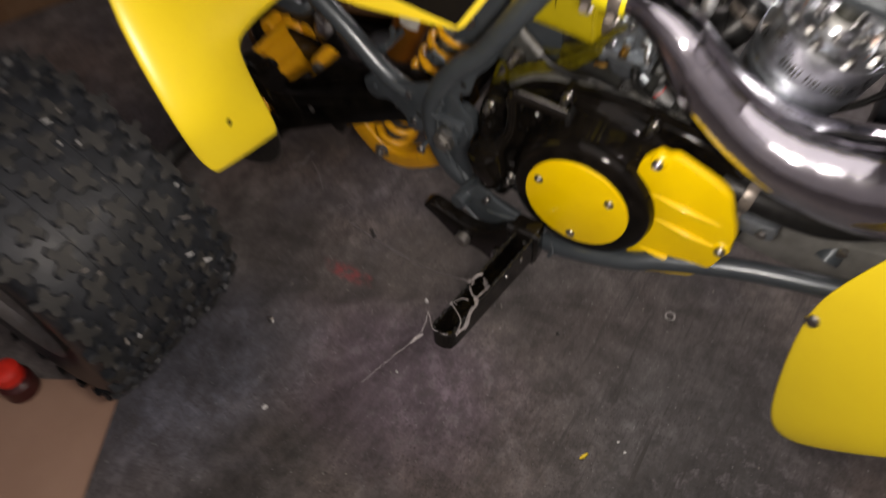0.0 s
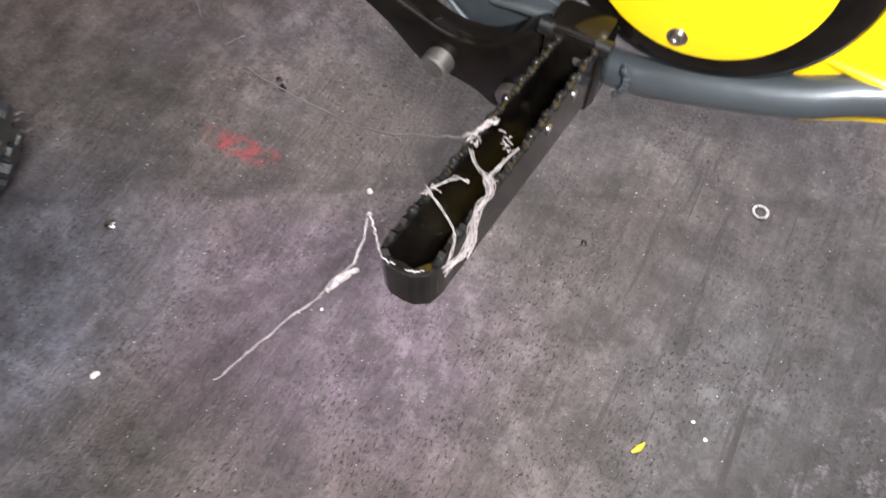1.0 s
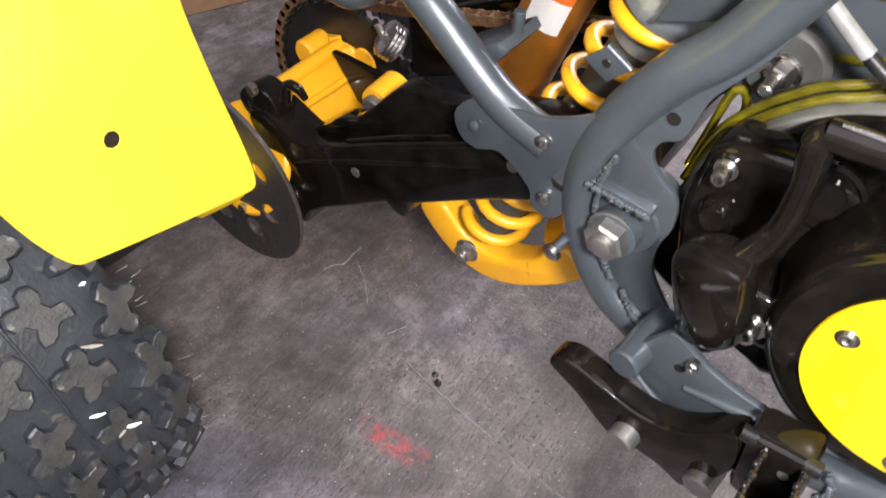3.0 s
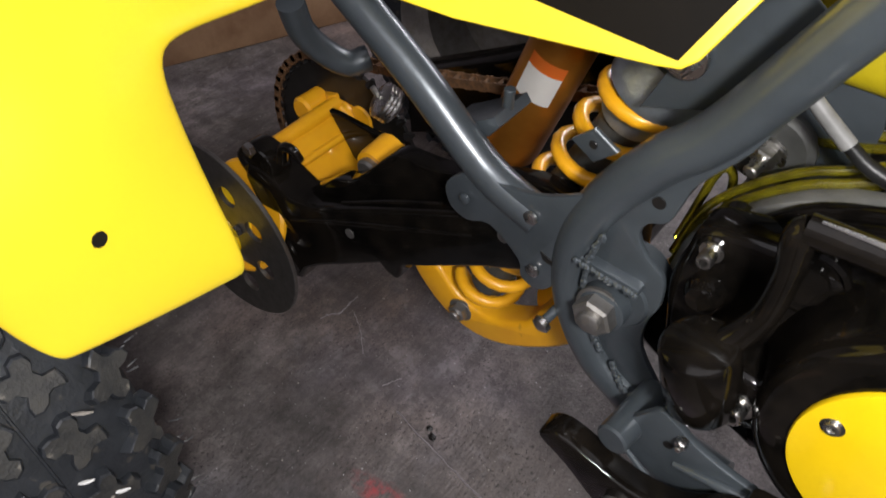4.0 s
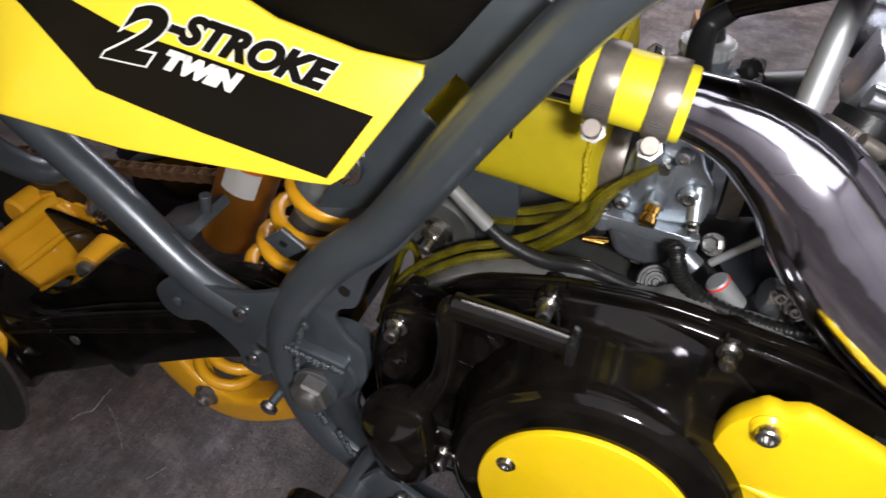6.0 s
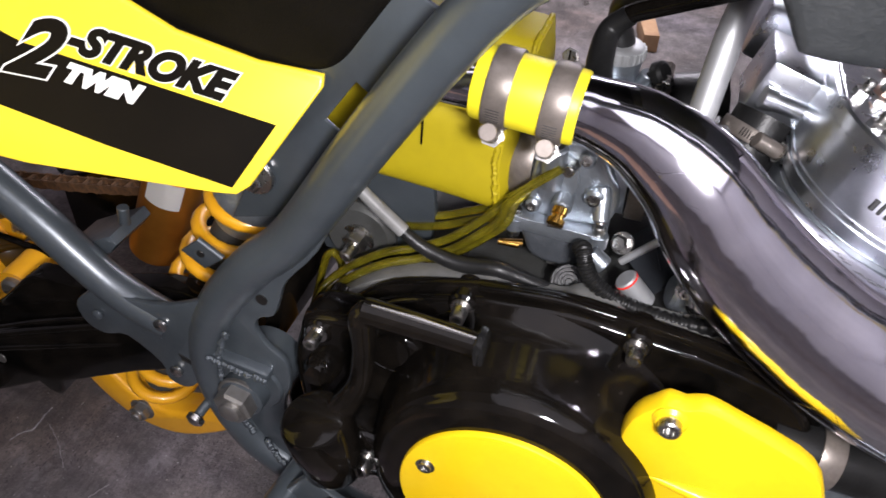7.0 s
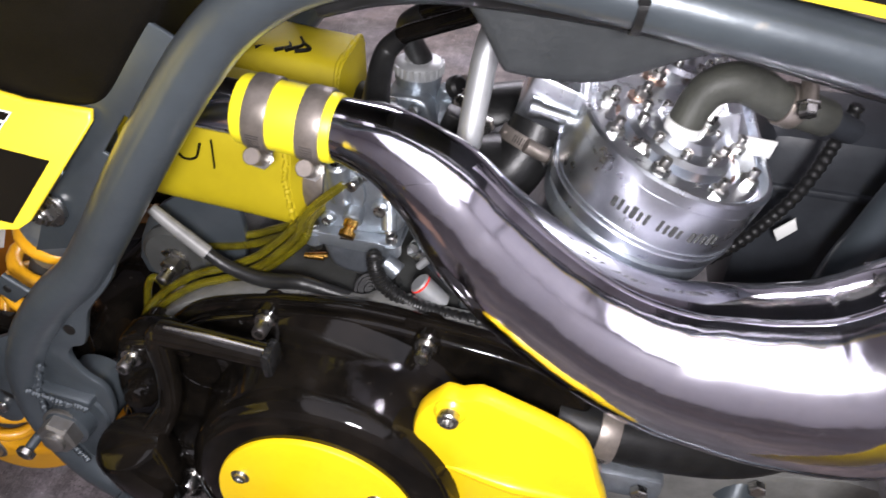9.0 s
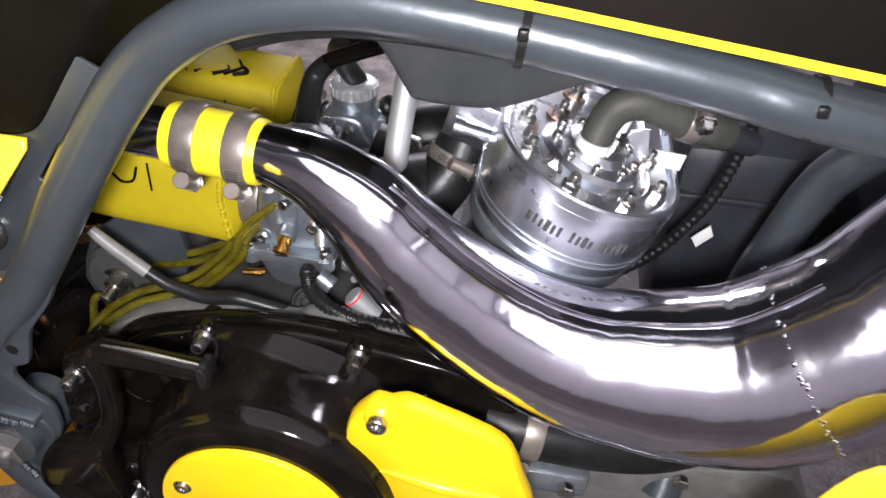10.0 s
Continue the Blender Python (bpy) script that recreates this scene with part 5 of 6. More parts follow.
    part("carrier_rib", tube([(-0.376, 0.050, 0.308), (-0.374, 0.10, 0.309), (-0.372, 0.140, 0.311)], [0.004, 0.0045, 0.004], 10, 5), AMBER, car)
    part("carrier_boss", rod((-0.430, 0.118, 0.322), (-0.430, 0.155, 0.322), 0.015, 20, bevel=0.003), AMBER, car)
    part("web_plate", prism([(-0.386, 0.338), (-0.372, 0.338), (-0.306, 0.331), (-0.282, 0.322), (-0.300, 0.290), (-0.350, 0.268), (-0.362, 0.296)], 0.118, 0.126, 0.002), BLACK_GLOSS, car, "black gusset web")
    part("carrier_lug", tube([(-0.440, 0.160, 0.332), (-0.412, 0.160, 0.324), (-0.386, 0.160, 0.316), (-0.346, 0.160, 0.311)], [0.0085, 0.0080, 0.0085, 0.0060], 14, 5), AMBER, car)
    part("carrier_lug", rod((-0.437, 0.150, 0.3315), (-0.437, 0.172, 0.3315), 0.0135, 22, bevel=0.002), AMBER, car)
    part("carrier_lug", rod((-0.370, 0.146, 0.318), (-0.370, 0.172, 0.318), 0.0150, 22, bevel=0.002), AMBER, car)
    part("carrier_arm", tube([(-0.258, 0.075, 0.362), (-0.245, 0.075, 0.342), (-0.232, 0.072, 0.318)], [0.014, 0.013, 0.013], 14, 5), AMBER, car)
    part("carrier_ring", lathe([(0, 0.017), (0.004, 0.018), (0.03, 0.018)], (-0.262, 0.052, 0.356), (-0.262, 0.10, 0.360), 24), AMBER, car)
    part("carrier_pin", lathe([(0, 0.0125), (0.006, 0.0125), (0.008, 0.010)], (-0.262, 0.053, 0.356), (-0.262, 0.0, 0.352), 20), DULL_STEEL, car)
    # sprocket, chain
    cx, cz, cy = -0.398, 0.272, 0.15
    spr = part("sprocket", lathe([(0, 0.060), (0, 0.104), (0.004, 0.104), (0.004, 0.060)], (cx, cy - 0.002, cz), (cx, cy + 0.1, cz), 60, cap=False), BLACK_SATIN, bike, "black rear sprocket plate")
    bm = bmesh.new()
    for k in range(40):
        a = 2 * math.pi * k / 40
        p = Vector((cx + 0.106 * math.cos(a), cy, cz + 0.106 * math.sin(a)))
        bmesh.ops.create_cone(bm, cap_ends=True, segments=6, radius1=0.006, radius2=0.002, depth=0.010, matrix=Matrix.Translation(p) @ Matrix.Rotation(-a + math.pi / 2, 4, "Y"))
    part("teeth", bm, BLACK_SATIN, spr)
    for k in range(5):
        a = 2 * math.pi * k / 5 + 0.5
        part("spoke", tube([(cx + 0.03 * math.cos(a), cy, cz + 0.03 * math.sin(a)), (cx + 0.066 * math.cos(a), cy, cz + 0.066 * math.sin(a))], 0.010, 10, 2), AMBER, spr)
    chain = part("chain", rod((cx, cy - 0.002, cz), (cx, cy + 0.002, cz), 0.004, 8), RUSTY, bike, "rusty roller chain")
    run = [Vector((cx + 0.110 * math.cos(a), cy, cz + 0.110 * math.sin(a))) for a in np.arange(math.radians(240), math.radians(82), -0.144)]
    end, far_end = run[-1], Vector((0.06, cy + 0.01, 0.478))
    n = int((far_end - end).length / 0.0159)
    run += [end.lerp(far_end, k / n) - Vector((0, 0, 0.012 * math.sin(math.pi * k / n))) for k in range(1, n)]
    link = bmesh.new()
    for s in (-1, 1):
        bmesh.ops.create_cube(link, size=1.0, matrix=Matrix.Translation((0, s * 0.0055, 0)) @ Matrix.Diagonal((0.0135, 0.0016, 0.0085, 1)))
        for e in (-1, 1):
            bmesh.ops.create_cone(link, cap_ends=True, segments=8, radius1=0.0052, radius2=0.0052, depth=0.0018, matrix=Matrix.Translation((e * 0.0062, s * 0.0057, 0)) @ Matrix.Rotation(radians(90), 4, "X"))
    bmesh.ops.create_cone(link, cap_ends=True, segments=8, radius1=0.0042, radius2=0.0042, depth=0.010, matrix=Matrix.Translation((0.0078, 0, 0)) @ Matrix.Rotation(radians(90), 4, "X"))
    me = bpy.data.meshes.new("link")
    link.to_mesh(me)
    link.free()
    me.materials.append(RUSTY)
    for p, q in zip(run, run[1:]):
        a = math.atan2(q.z - p.z, q.x - p.x)
        shared("link", me, chain, Matrix.Translation((p + q) / 2) @ Matrix.Rotation(-a, 4, "Y"))
    # axle, hub, brake rotor
    ax, az = -0.425, 0.258
    axle = part("rear_axle", rod((ax, 0.02, az), (ax - 0.03, -0.30, az - 0.02), 0.0165, 24), BLACK_SATIN, bike, "scuffed black steel rear axle")
    part("axle_hub", lathe([(0, 0.040), (0.012, 0.042), (0.020, 0.034), (0.05, 0.030), (0.065, 0.027), (0.066, 0.018)], (ax, 0.0, az), (ax, -0.2, az), 32), YELLOW_METAL, axle, "yellow rotor hub")
    rc = Vector((ax + 0.012, -0.022, az + 0.004))
    disc = new("blank", bpy.data.meshes.new("blank"))
    bm = lathe([(-0.0022, 0.028), (-0.0022, 0.1040), (-0.0016, 0.1047), (0.0016, 0.1047), (0.0022, 0.1040), (0.0022, 0.028), (-0.0022, 0.028)], rc, rc + Vector(OUT), 96, cap=False)
    bmesh.ops.remove_doubles(bm, verts=bm.verts[:], dist=0.00001)
    bmesh.ops.recalc_face_normals(bm, faces=bm.faces[:])
    bm.to_mesh(disc.data)
    bm.free()
    drill = new("drill", bpy.data.meshes.new("drill"))
    bm = bmesh.new()
    for k in range(8):
        a = radians(25 - 46 * k)
        p = rc + Vector((0.0635 * math.cos(a), 0, 0.0635 * math.sin(a)))
        rod(p - Vector((0, 0.01, 0)), p + Vector((0, 0.01, 0)), 0.0118, 24, bm)
    bmesh.ops.recalc_face_normals(bm, faces=bm.faces[:])
    bm.to_mesh(drill.data)
    bm.free()
    cut = disc.modifiers.new("cut", "BOOLEAN")
    cut.operation, cut.object, cut.solver = "DIFFERENCE", drill, "EXACT"
    me = bpy.data.meshes.new_from_object(disc.evaluated_get(bpy.context.evaluated_depsgraph_get()))
    bpy.data.objects.remove(disc)
    bpy.data.objects.remove(drill)
    bm = bmesh.new()
    bm.from_mesh(me)
    part("brake_rotor", bm, ROTOR_STEEL, axle, "drilled steel brake rotor")
    for k in range(4):
        a = math.pi / 2 * k + 0.5
        hex_bolt(axle, (rc.x + 0.038 * math.cos(a), rc.y - 0.003, rc.z + 0.038 * math.sin(a)), OUT, 0.006, 0.005, STEEL)
    part("carrier_flange", rod((ax + 0.024, -0.004, az + 0.016), (ax + 0.024, 0.004, az + 0.012), 0.058, 40, bevel=0.003), AMBER, axle, "amber carrier flange behind the rotor")
    part("caliper_bracket", prism(smooth_outline([(-0.405, 0.335), (-0.390, 0.355), (-0.370, 0.358), (-0.352, 0.345), (-0.36, 0.31), (-0.385, 0.31)], 3), 0.010, 0.036, 0.004), BLACK_GLOSS, axle)
    hex_bolt(axle, (-0.372, 0.008, 0.360), OUT, 0.007, 0.006, STEEL)
    # rear shock: amber spring on a grey body, gold reservoir
    lo, hi = Vector((-0.148, 0.068, 0.270)), Vector((0.0017, 0.068, 0.550))
    d = (hi - lo).normalized()
    u = Vector((0, 1, 0))
    v = d.cross(u)
    shock = part("shock_absorber", rod(lo, hi, 0.0165, 24), CASE_GREY, bike, "rear shock absorber with amber coil spring")
    turns, steps, pitch = 8.3, 20, 0.0322
    pts = [lo + d * pitch * k / steps + (u * math.cos(2 * math.pi * k / steps + 2.1) + v * math.sin(2 * math.pi * k / steps + 2.1)) * 0.0265 for k in range(int(turns * steps) + 1)]
    part("coil_spring", tube(pts, 0.0054, 12, 1), AMBER, shock, "amber painted coil spring")
    part("spring_collar", lathe([(0, 0.0190), (0.001, 0.0206), (0.028, 0.0206), (0.029, 0.0300), (0.040, 0.0305), (0.043, 0.0285), (0.06, 0.0285)], lo + d * 0.241, lo + d, 28), CAST_ALLOY, shock, "scuffed bare alloy spring collar")
    tab = part("frame_tab", prism([(-0.0430, 0.4947), (-0.0296, 0.5060), (-0.0138, 0.4953), (-0.0274, 0.4840)], 0.010, 0.014, 0.0008), FRAME_GREY, bike, "grey folded tab on the frame")
    part("fold", tube([(-0.0296, 0.012, 0.5060), (-0.0138, 0.012, 0.4953)], 0.0022, 10, 3), FRAME_GREY, tab)
    part("tab_hole", rod((-0.0282, 0.0093, 0.4964), (-0.0282, 0.0101, 0.4964), 0.0028, 14), BLACK_SATIN, tab)
    part("shock_eye", rod(hi + Vector((0, -0.03, 0.012)), hi + Vector((0, 0.03, 0.012)), 0.018, 20), CAST_ALLOY, shock)
    can = part("reservoir", lathe([(0, 0.022), (0.003, 0.0245), (0.166, 0.0245), (0.170, 0.022)], (-0.1562, 0.113, 0.387), (-0.1102, 0.113, 0.493), 32), GOLD, shock, "gold anodised shock reservoir")
    cd = Vector((0.046, 0, 0.106)).normalized()
    cv = cd.cross(u)

    def decal(name, s0, s1, a0, a1, mat, r=0.0248):
        bm = bmesh.new()
        c0 = Vector((-0.1562, 0.113, 0.387))
        rows = []
        for s in (s0, s1):
            rows.append([bm.verts.new(c0 + cd * s + (u * math.cos(a) + cv * math.sin(a)) * r) for a in np.linspace(a0, a1, 9)])
        for k in range(8):
            bm.faces.new((rows[0][k], rows[0][k + 1], rows[1][k + 1], rows[1][k]))
        bmesh.ops.solidify(bm, geom=bm.faces[:], thickness=0.0002)
        return part(name, bm, mat, can, "small printed label")

    decal("label", 0.074, 0.112, 2.7, 3.9, WHITE_DECAL)
    decal("label", 0.102, 0.1125, 2.7, 3.9, LABEL_ORANGE, 0.0251)
    # amber skid guard and lower link under the arm
    skid = part("skid_guard", prism(smooth_outline([(-0.225, 0.262), (-0.222, 0.245), (-0.193, 0.214), (-0.155, 0.202), (-0.113, 0.213), (-0.06, 0.25), (-0.05, 0.275), (-0.08, 0.285), (-0.10, 0.255), (-0.14, 0.236),
                                                    (-0.175, 0.245), (-0.20, 0.272)], 3), 0.055, 0.085, 0.005, 3), AMBER, bike, "amber powder-coated lower linkage guard")
    hex_bolt(skid, (-0.171, 0.054, 0.228), OUT, 0.0095, 0.007, DULL_STEEL, "bolt", 0.003, 0.0125)
    part("linkage", tube([(-0.10, 0.10, 0.25), (-0.04, 0.10, 0.285), (0.01, 0.10, 0.34), (0.04, 0.09, 0.40)], [0.02, 0.018, 0.016, 0.014], 16, 5), AMBER, bike, "amber suspension linkage arm")
    # loose bits tucked behind the seat tube
    cap = part("cable_coupling", lathe([(0, 0.010), (0.003, 0.017), (0.006, 0.0185), (0.008, 0.017), (0.010, 0.0185), (0.012, 0.017), (0.014, 0.0185), (0.016, 0.017), (0.018, 0.0185), (0.021, 0.014), (0.022, 0.004)], (-0.290, 0.120, 0.372), (-0.306, 0.105, 0.392), 20), STEEL, bike, "bright ribbed metal coupling")
    part("pin", rod((-0.300, 0.108, 0.388), (-0.304, 0.106, 0.398), 0.003, 8), DULL_STEEL, cap)


rear_suspension()


def knobby_wheel(name, ax, az, y_in, y_out, R):
    """A wide knobby tyre with separate tread lugs on a steel rim."""
    w = new(name)
    w.parent = bike
    w["label"] = "worn knobby rear wheel dusted with grit"
    yc, half = (y_in + y_out) / 2, abs(y_out - y_in) / 2
    prof = []
    for s, r in ((-0.80, 0.52), (-0.93, 0.62), (-1.0, 0.76), (-0.985, 0.86), (-0.92, 0.925), (-0.80, 0.955), (-0.4, 0.968), (0, 0.972), (0.4, 0.968), (0.80, 0.955), (0.92, 0.925), (0.985, 0.86), (1.0, 0.76), (0.93, 0.62), (0.80, 0.52)):
        prof.append((half + s * half, r * R))
    part("tyre", lathe(prof, (ax, yc + half, az), (ax, yc - half, az), 72, cap=False), RUBBER, w, "black knobby rubber tyre")
    rim_prof = [(0.18 * half, 0.30 * R), (0.16 * half, 0.50 * R), (0.10 * half, 0.55 * R), (0.02 * half, 0.56 * R), (0.10 * half, 0.52 * R), (0.5 * half, 0.42 * R), (1.5 * half, 0.42 * R), (1.9 * half, 0.52 * R), (1.98 * half, 0.56 * R), (1.9 * half, 0.55 * R), (1.75 * half, 0.44 * R), (1.2 * half, 0.40 * R), (1.2 * half, 0.1 * R)]
    part("rim", lathe(rim_prof, (ax, yc + half, az), (ax, yc - half, az), 48), DULL_STEEL, w, "dull steel wheel rim")
    rnd = random.Random(11)
    kinds = []
    pad = ((-16, -11), (-12, -15), (-6, -15), (-3.5, -9), (3, -7.5), (7, -13), (12, -15), (16, -11), (16, -5), (12, 0), (12, 5), (17, 11), (13, 15.5), (7, 15), (3, 9), (-3, 8), (-8, 13), (-13, 14), (-17, 10), (-15.5, 4), (-11.5, 0), (-15, -5))
    for v in range(5):
        bm = bmesh.new()
        # a four-lobed block with a worn flat top over undercut flanks
        ring = [(x * 0.00118 * rnd.uniform(0.93, 1.07), y * 0.00105 * rnd.uniform(0.93, 1.07)) for x, y in pad]
        hi = 0.0075 + rnd.uniform(-0.0008, 0.0008)
        cap = [bm.verts.new((x * 0.92, y * 0.92, hi)) for x, y in ring]
        top = [bm.verts.new((x, y, hi - 0.0012)) for x, y in ring]
        bot = [bm.verts.new((x * 1.10, y * 1.10, -0.006)) for x, y in ring]
        bm.faces.new(cap)
        for lo, up in ((bot, top), (top, cap)):
            for k in range(len(ring)):
                bm.faces.new((lo[k], lo[(k + 1) % len(ring)], up[(k + 1) % len(ring)], up[k]))
        me = bpy.data.meshes.new("tread_lug")
        bmesh.ops.recalc_face_normals(bm, faces=bm.faces[:])
        bm.to_mesh(me)
        bm.free()
        me.materials.append(RUBBER)
        me.materials.append(LUG)
        for p in me.polygons:
            if p.normal.z > 0.9:
                p.material_index = 1
        kinds.append(me)
    rows = (-0.86, -0.52, -0.17, 0.17, 0.52, 0.86)
    count = 27
    for j, s in enumerate(rows):
        r = R * (0.942 if abs(s) > 0.8 else 0.962)
        for k in range(count):
            a = 2 * math.pi * (k + 0.5 * (j % 2)) / count + rnd.uniform(-0.008, 0.008)
            tilt = s * radians(20) if abs(s) > 0.8 else 0
            m = (Matrix.Translation((ax, yc - s * half, az)) @ Matrix.Rotation(a, 4, "Y") @ Matrix.Translation((0, 0, r)) @ Matrix.Rotation(tilt, 4, "X")
                 @ Matrix.Rotation((0.45 if j % 2 else -0.45) + rnd.uniform(-0.12, 0.12) + rnd.choice((0, math.pi)), 4, "Z"))
            shared("tread_lug", kinds[rnd.randrange(5)], w, m)
    # moulded ridges between the rows
    for s in (-0.345, 0.0, 0.345):
        part("tread_ridge", lathe([(0, 0.966 * R), (0.0008, 0.974 * R), (0.0022, 0.974 * R), (0.003, 0.966 * R)], (ax, yc - s * half + 0.0015, az), (ax, yc - s * half - 1, az), 72, cap=False), RUBBER, w)
    # moulding whiskers along the inner shoulder, and pale litter caught in the tread
    hairs = bmesh.new()
    for k in range(120):
        a = rnd.uniform(0, 2 * math.pi)
        out = Vector((math.sin(a), 0, math.cos(a)))
        p = Vector((ax, y_in + rnd.uniform(-0.004, 0.006) * (1 if y_in < 0 else -1), az)) + out * R * rnd.uniform(0.90, 0.965)
        side = Vector((rnd.uniform(-0.3, 0.3), 1.0 if y_in < 0 else -1.0, 0)) * 0.008
        tube([p, p + side * 0.5 + out * 0.002, p + side + out * 0.003], 0.0005, 4, 2, hairs)
    tagged(part("whiskers", hairs, RUBBER, w), kind="stuff")
    for k in range(26):
        a, y = rnd.uniform(-0.2, 1.7), rnd.uniform(min(y_in, y_out) + 0.02, max(y_in, y_out) - 0.02)
        out = Vector((math.sin(a), 0, math.cos(a)))
        p = Vector((ax, y, az)) + out * R * rnd.uniform(0.975, 1.0)
        d = Vector((rnd.uniform(-1, 1), rnd.uniform(-1, 1), rnd.uniform(-0.3, 0.3))) * rnd.uniform(0.002, 0.008)
        part("litter", tube([p - d, p + out * 0.001, p + d], [0.0008, 0.0018, 0.0006], 5, 3), TAN_DUST if k % 3 else PLASTIC_WHITE, w)
    return w


knobby_wheel("rear_wheel", -0.490, 0.240, -0.20, -0.45, 0.240)
knobby_wheel("rear_wheel", -0.470, 0.240, 0.28 + 0.19, 0.28 + 0.45, 0.240)


def shell(grid, thick, mat, name, parent, label="", sub=2):
    """A moulded sheet through a grid of points, rounded at the rims."""
    bm = bmesh.new()
    vs = [[bm.verts.new(p) for p in row] for row in grid]
    for a, b in zip(vs, vs[1:]):
        for k in range(len(a) - 1):
            bm.faces.new((a[k], a[k + 1], b[k + 1], b[k]))
    ob = part(name, bm, mat, parent, label)
    sol = ob.modifiers.new("thickness", "SOLIDIFY")
    sol.thickness, sol.offset = thick, 0
    if sub:
        s = ob.modifiers.new("round", "SUBSURF")
        s.levels = s.render_levels = sub
    return ob


def bodywork():
    # side panel and rear fender are one yellow moulding
    def flare(bm):
        """Leans the panel in towards the seat and out towards the rear."""
        for v in bm.verts:
            v.co.y += 0.52 * (v.co.z - 0.573) + 0.17 * (v.co.x - 0.02)
        return bm

    panel = part("side_panel", flare(prism([(-0.172, 0.5832), (-0.093, 0.5745), (0.012, 0.5715), (0.024, 0.5720), (0.0305, 0.5765), (0.0610, 0.6250), (0.0605, 0.6305), (0.050, 0.6315), (0.026, 0.6335), (-0.018, 0.643), (-0.055, 0.658), (-0.12, 0.69), (-0.185, 0.73), (-0.174, 0.65)],
                                           -0.016, -0.012, 0.0015, 3)), YELLOW, bike, "yellow moulded plastic side panel with black decal")
    part("decal", flare(prism([(-0.1104, 0.602), (-0.0484, 0.5885), (0.0219, 0.5757), (0.0405, 0.6065), (-0.072, 0.6265), (-0.098, 0.631), (-0.128, 0.641), (-0.15, 0.664), (-0.171, 0.664), (-0.1695, 0.645), (-0.155, 0.635)], -0.0168, -0.0162)),
         BLACK_DECAL, panel, "black vinyl decal with lettering")

    def words(text, x, z, size, mat, slant, depth, name, fat, wide=0.86, shear=0.42):
        c = bpy.data.curves.new(name, "FONT")
        c.body, c.size, c.shear, c.extrude, c.offset = text, size, shear, 0.0001, fat
        ob = new("lettering", c)
        dg = bpy.context.evaluated_depsgraph_get()
        me = bpy.data.meshes.new_from_object(ob.evaluated_get(dg))
        bpy.data.objects.remove(ob)
        me.materials.clear()
        me.materials.append(mat)
        o = new("lettering", me)
        o.parent = panel
        bm = bmesh.new()
        bm.from_mesh(me)
        bmesh.ops.transform(bm, verts=bm.verts[:], matrix=Matrix.Translation((x, depth, z)) @ Matrix.Rotation(radians(slant), 4, "Y") @ Matrix.Rotation(radians(90), 4, "X") @ Matrix.Diagonal((wide, 1.0, 1, 1)))
        flare(bm)
        bm.to_mesh(me)
        bm.free()
        return o

    for edge, mat, dp in ((0.0008, WHITE_DECAL, -0.0171), (0.0, BLACK_DECAL, -0.0175)):
        words("2", -0.1065, 0.6190, 0.0360, mat, 4, dp, "two", 0.0014 + edge * 1.1, 1.32, 0.42)
        words("-STROKE", -0.0740, 0.6310, 0.0178, mat, 10.0, dp, "stroke", 0.00105 + edge * 0.8, 1.22, 0.36)
    words("TWIN", -0.0750, 0.6170, 0.0112, WHITE_DECAL, 10.0, -0.0175, "twin", 0.0010, 1.36, 0.36)
    # rear fender: upright sheet that turns outwards over the wheel and drops to a flap
    low = [(-0.166, -0.0420, 0.585), (-0.173, -0.055, 0.583), (-0.165, -0.110, 0.590), (-0.146, -0.155, 0.603), (-0.143, -0.170, 0.601), (-0.140, -0.172, 0.578), (-0.130, -0.173, 0.540), (-0.120, -0.173, 0.508), (-0.120, -0.173, 0.488)]
    rim = [(-0.185, -0.048, 0.770), (-0.215, -0.070, 0.770), (-0.225, -0.150, 0.770), (-0.200, -0.220, 0.760), (-0.165, -0.275, 0.720), (-0.113, -0.292, 0.610), (-0.116, -0.285, 0.570), (-0.121, -0.277, 0.533), (-0.118, -0.267, 0.512)]
    rows = []
    for w, bulge in ((0.0, 0.0), (0.08, 0.005), (0.30, 0.013), (0.55, 0.017), (0.80, 0.013), (0.94, 0.005), (1.0, -0.002)):
        row = []
        for k, (a, b) in enumerate(zip(low, rim)):
            n = Vector((0.75, -0.35, 0.45)) * (0.25, 0.3, 0.4, 0.7, 1.0, 1.0, 0.8, 0.5, 0.25)[k]
            row.append(Vector(a).lerp(Vector(b), w) + n * bulge)
        rows.append(row)
    f = shell(rows, 0.004, YELLOW, "rear_fender", bike, "yellow moulded plastic rear fender", 2)
    sheet = BVHTree.FromObject(f, bpy.context.evaluated_depsgraph_get())
    for p, kind in ((Vector((-0.171, -0.066, 0.603)), "bolt"), (Vector((-0.116, -0.233, 0.556)), "hole")):
        aim = Vector((0.127, -0.320, 0.769)) - p
        hit, n, _, _ = sheet.ray_cast(p + aim.normalized() * 0.1, -aim.normalized())
        n = n if n.dot(aim) > 0 else -n
        if kind == "bolt":
            part("fender_bolt", lathe([(0, 0.0105), (0.0015, 0.0105), (0.0018, 0.0085), (0.0045, 0.0065), (0.0055, 0.003)], hit, hit + n, 24), STEEL, f, "bright dome-head bolt")
        else:
            part("fender_hole", lathe([(0, 0.0036), (0.0006, 0.0036)], hit, hit + n, 9), BLACK_SATIN, f)
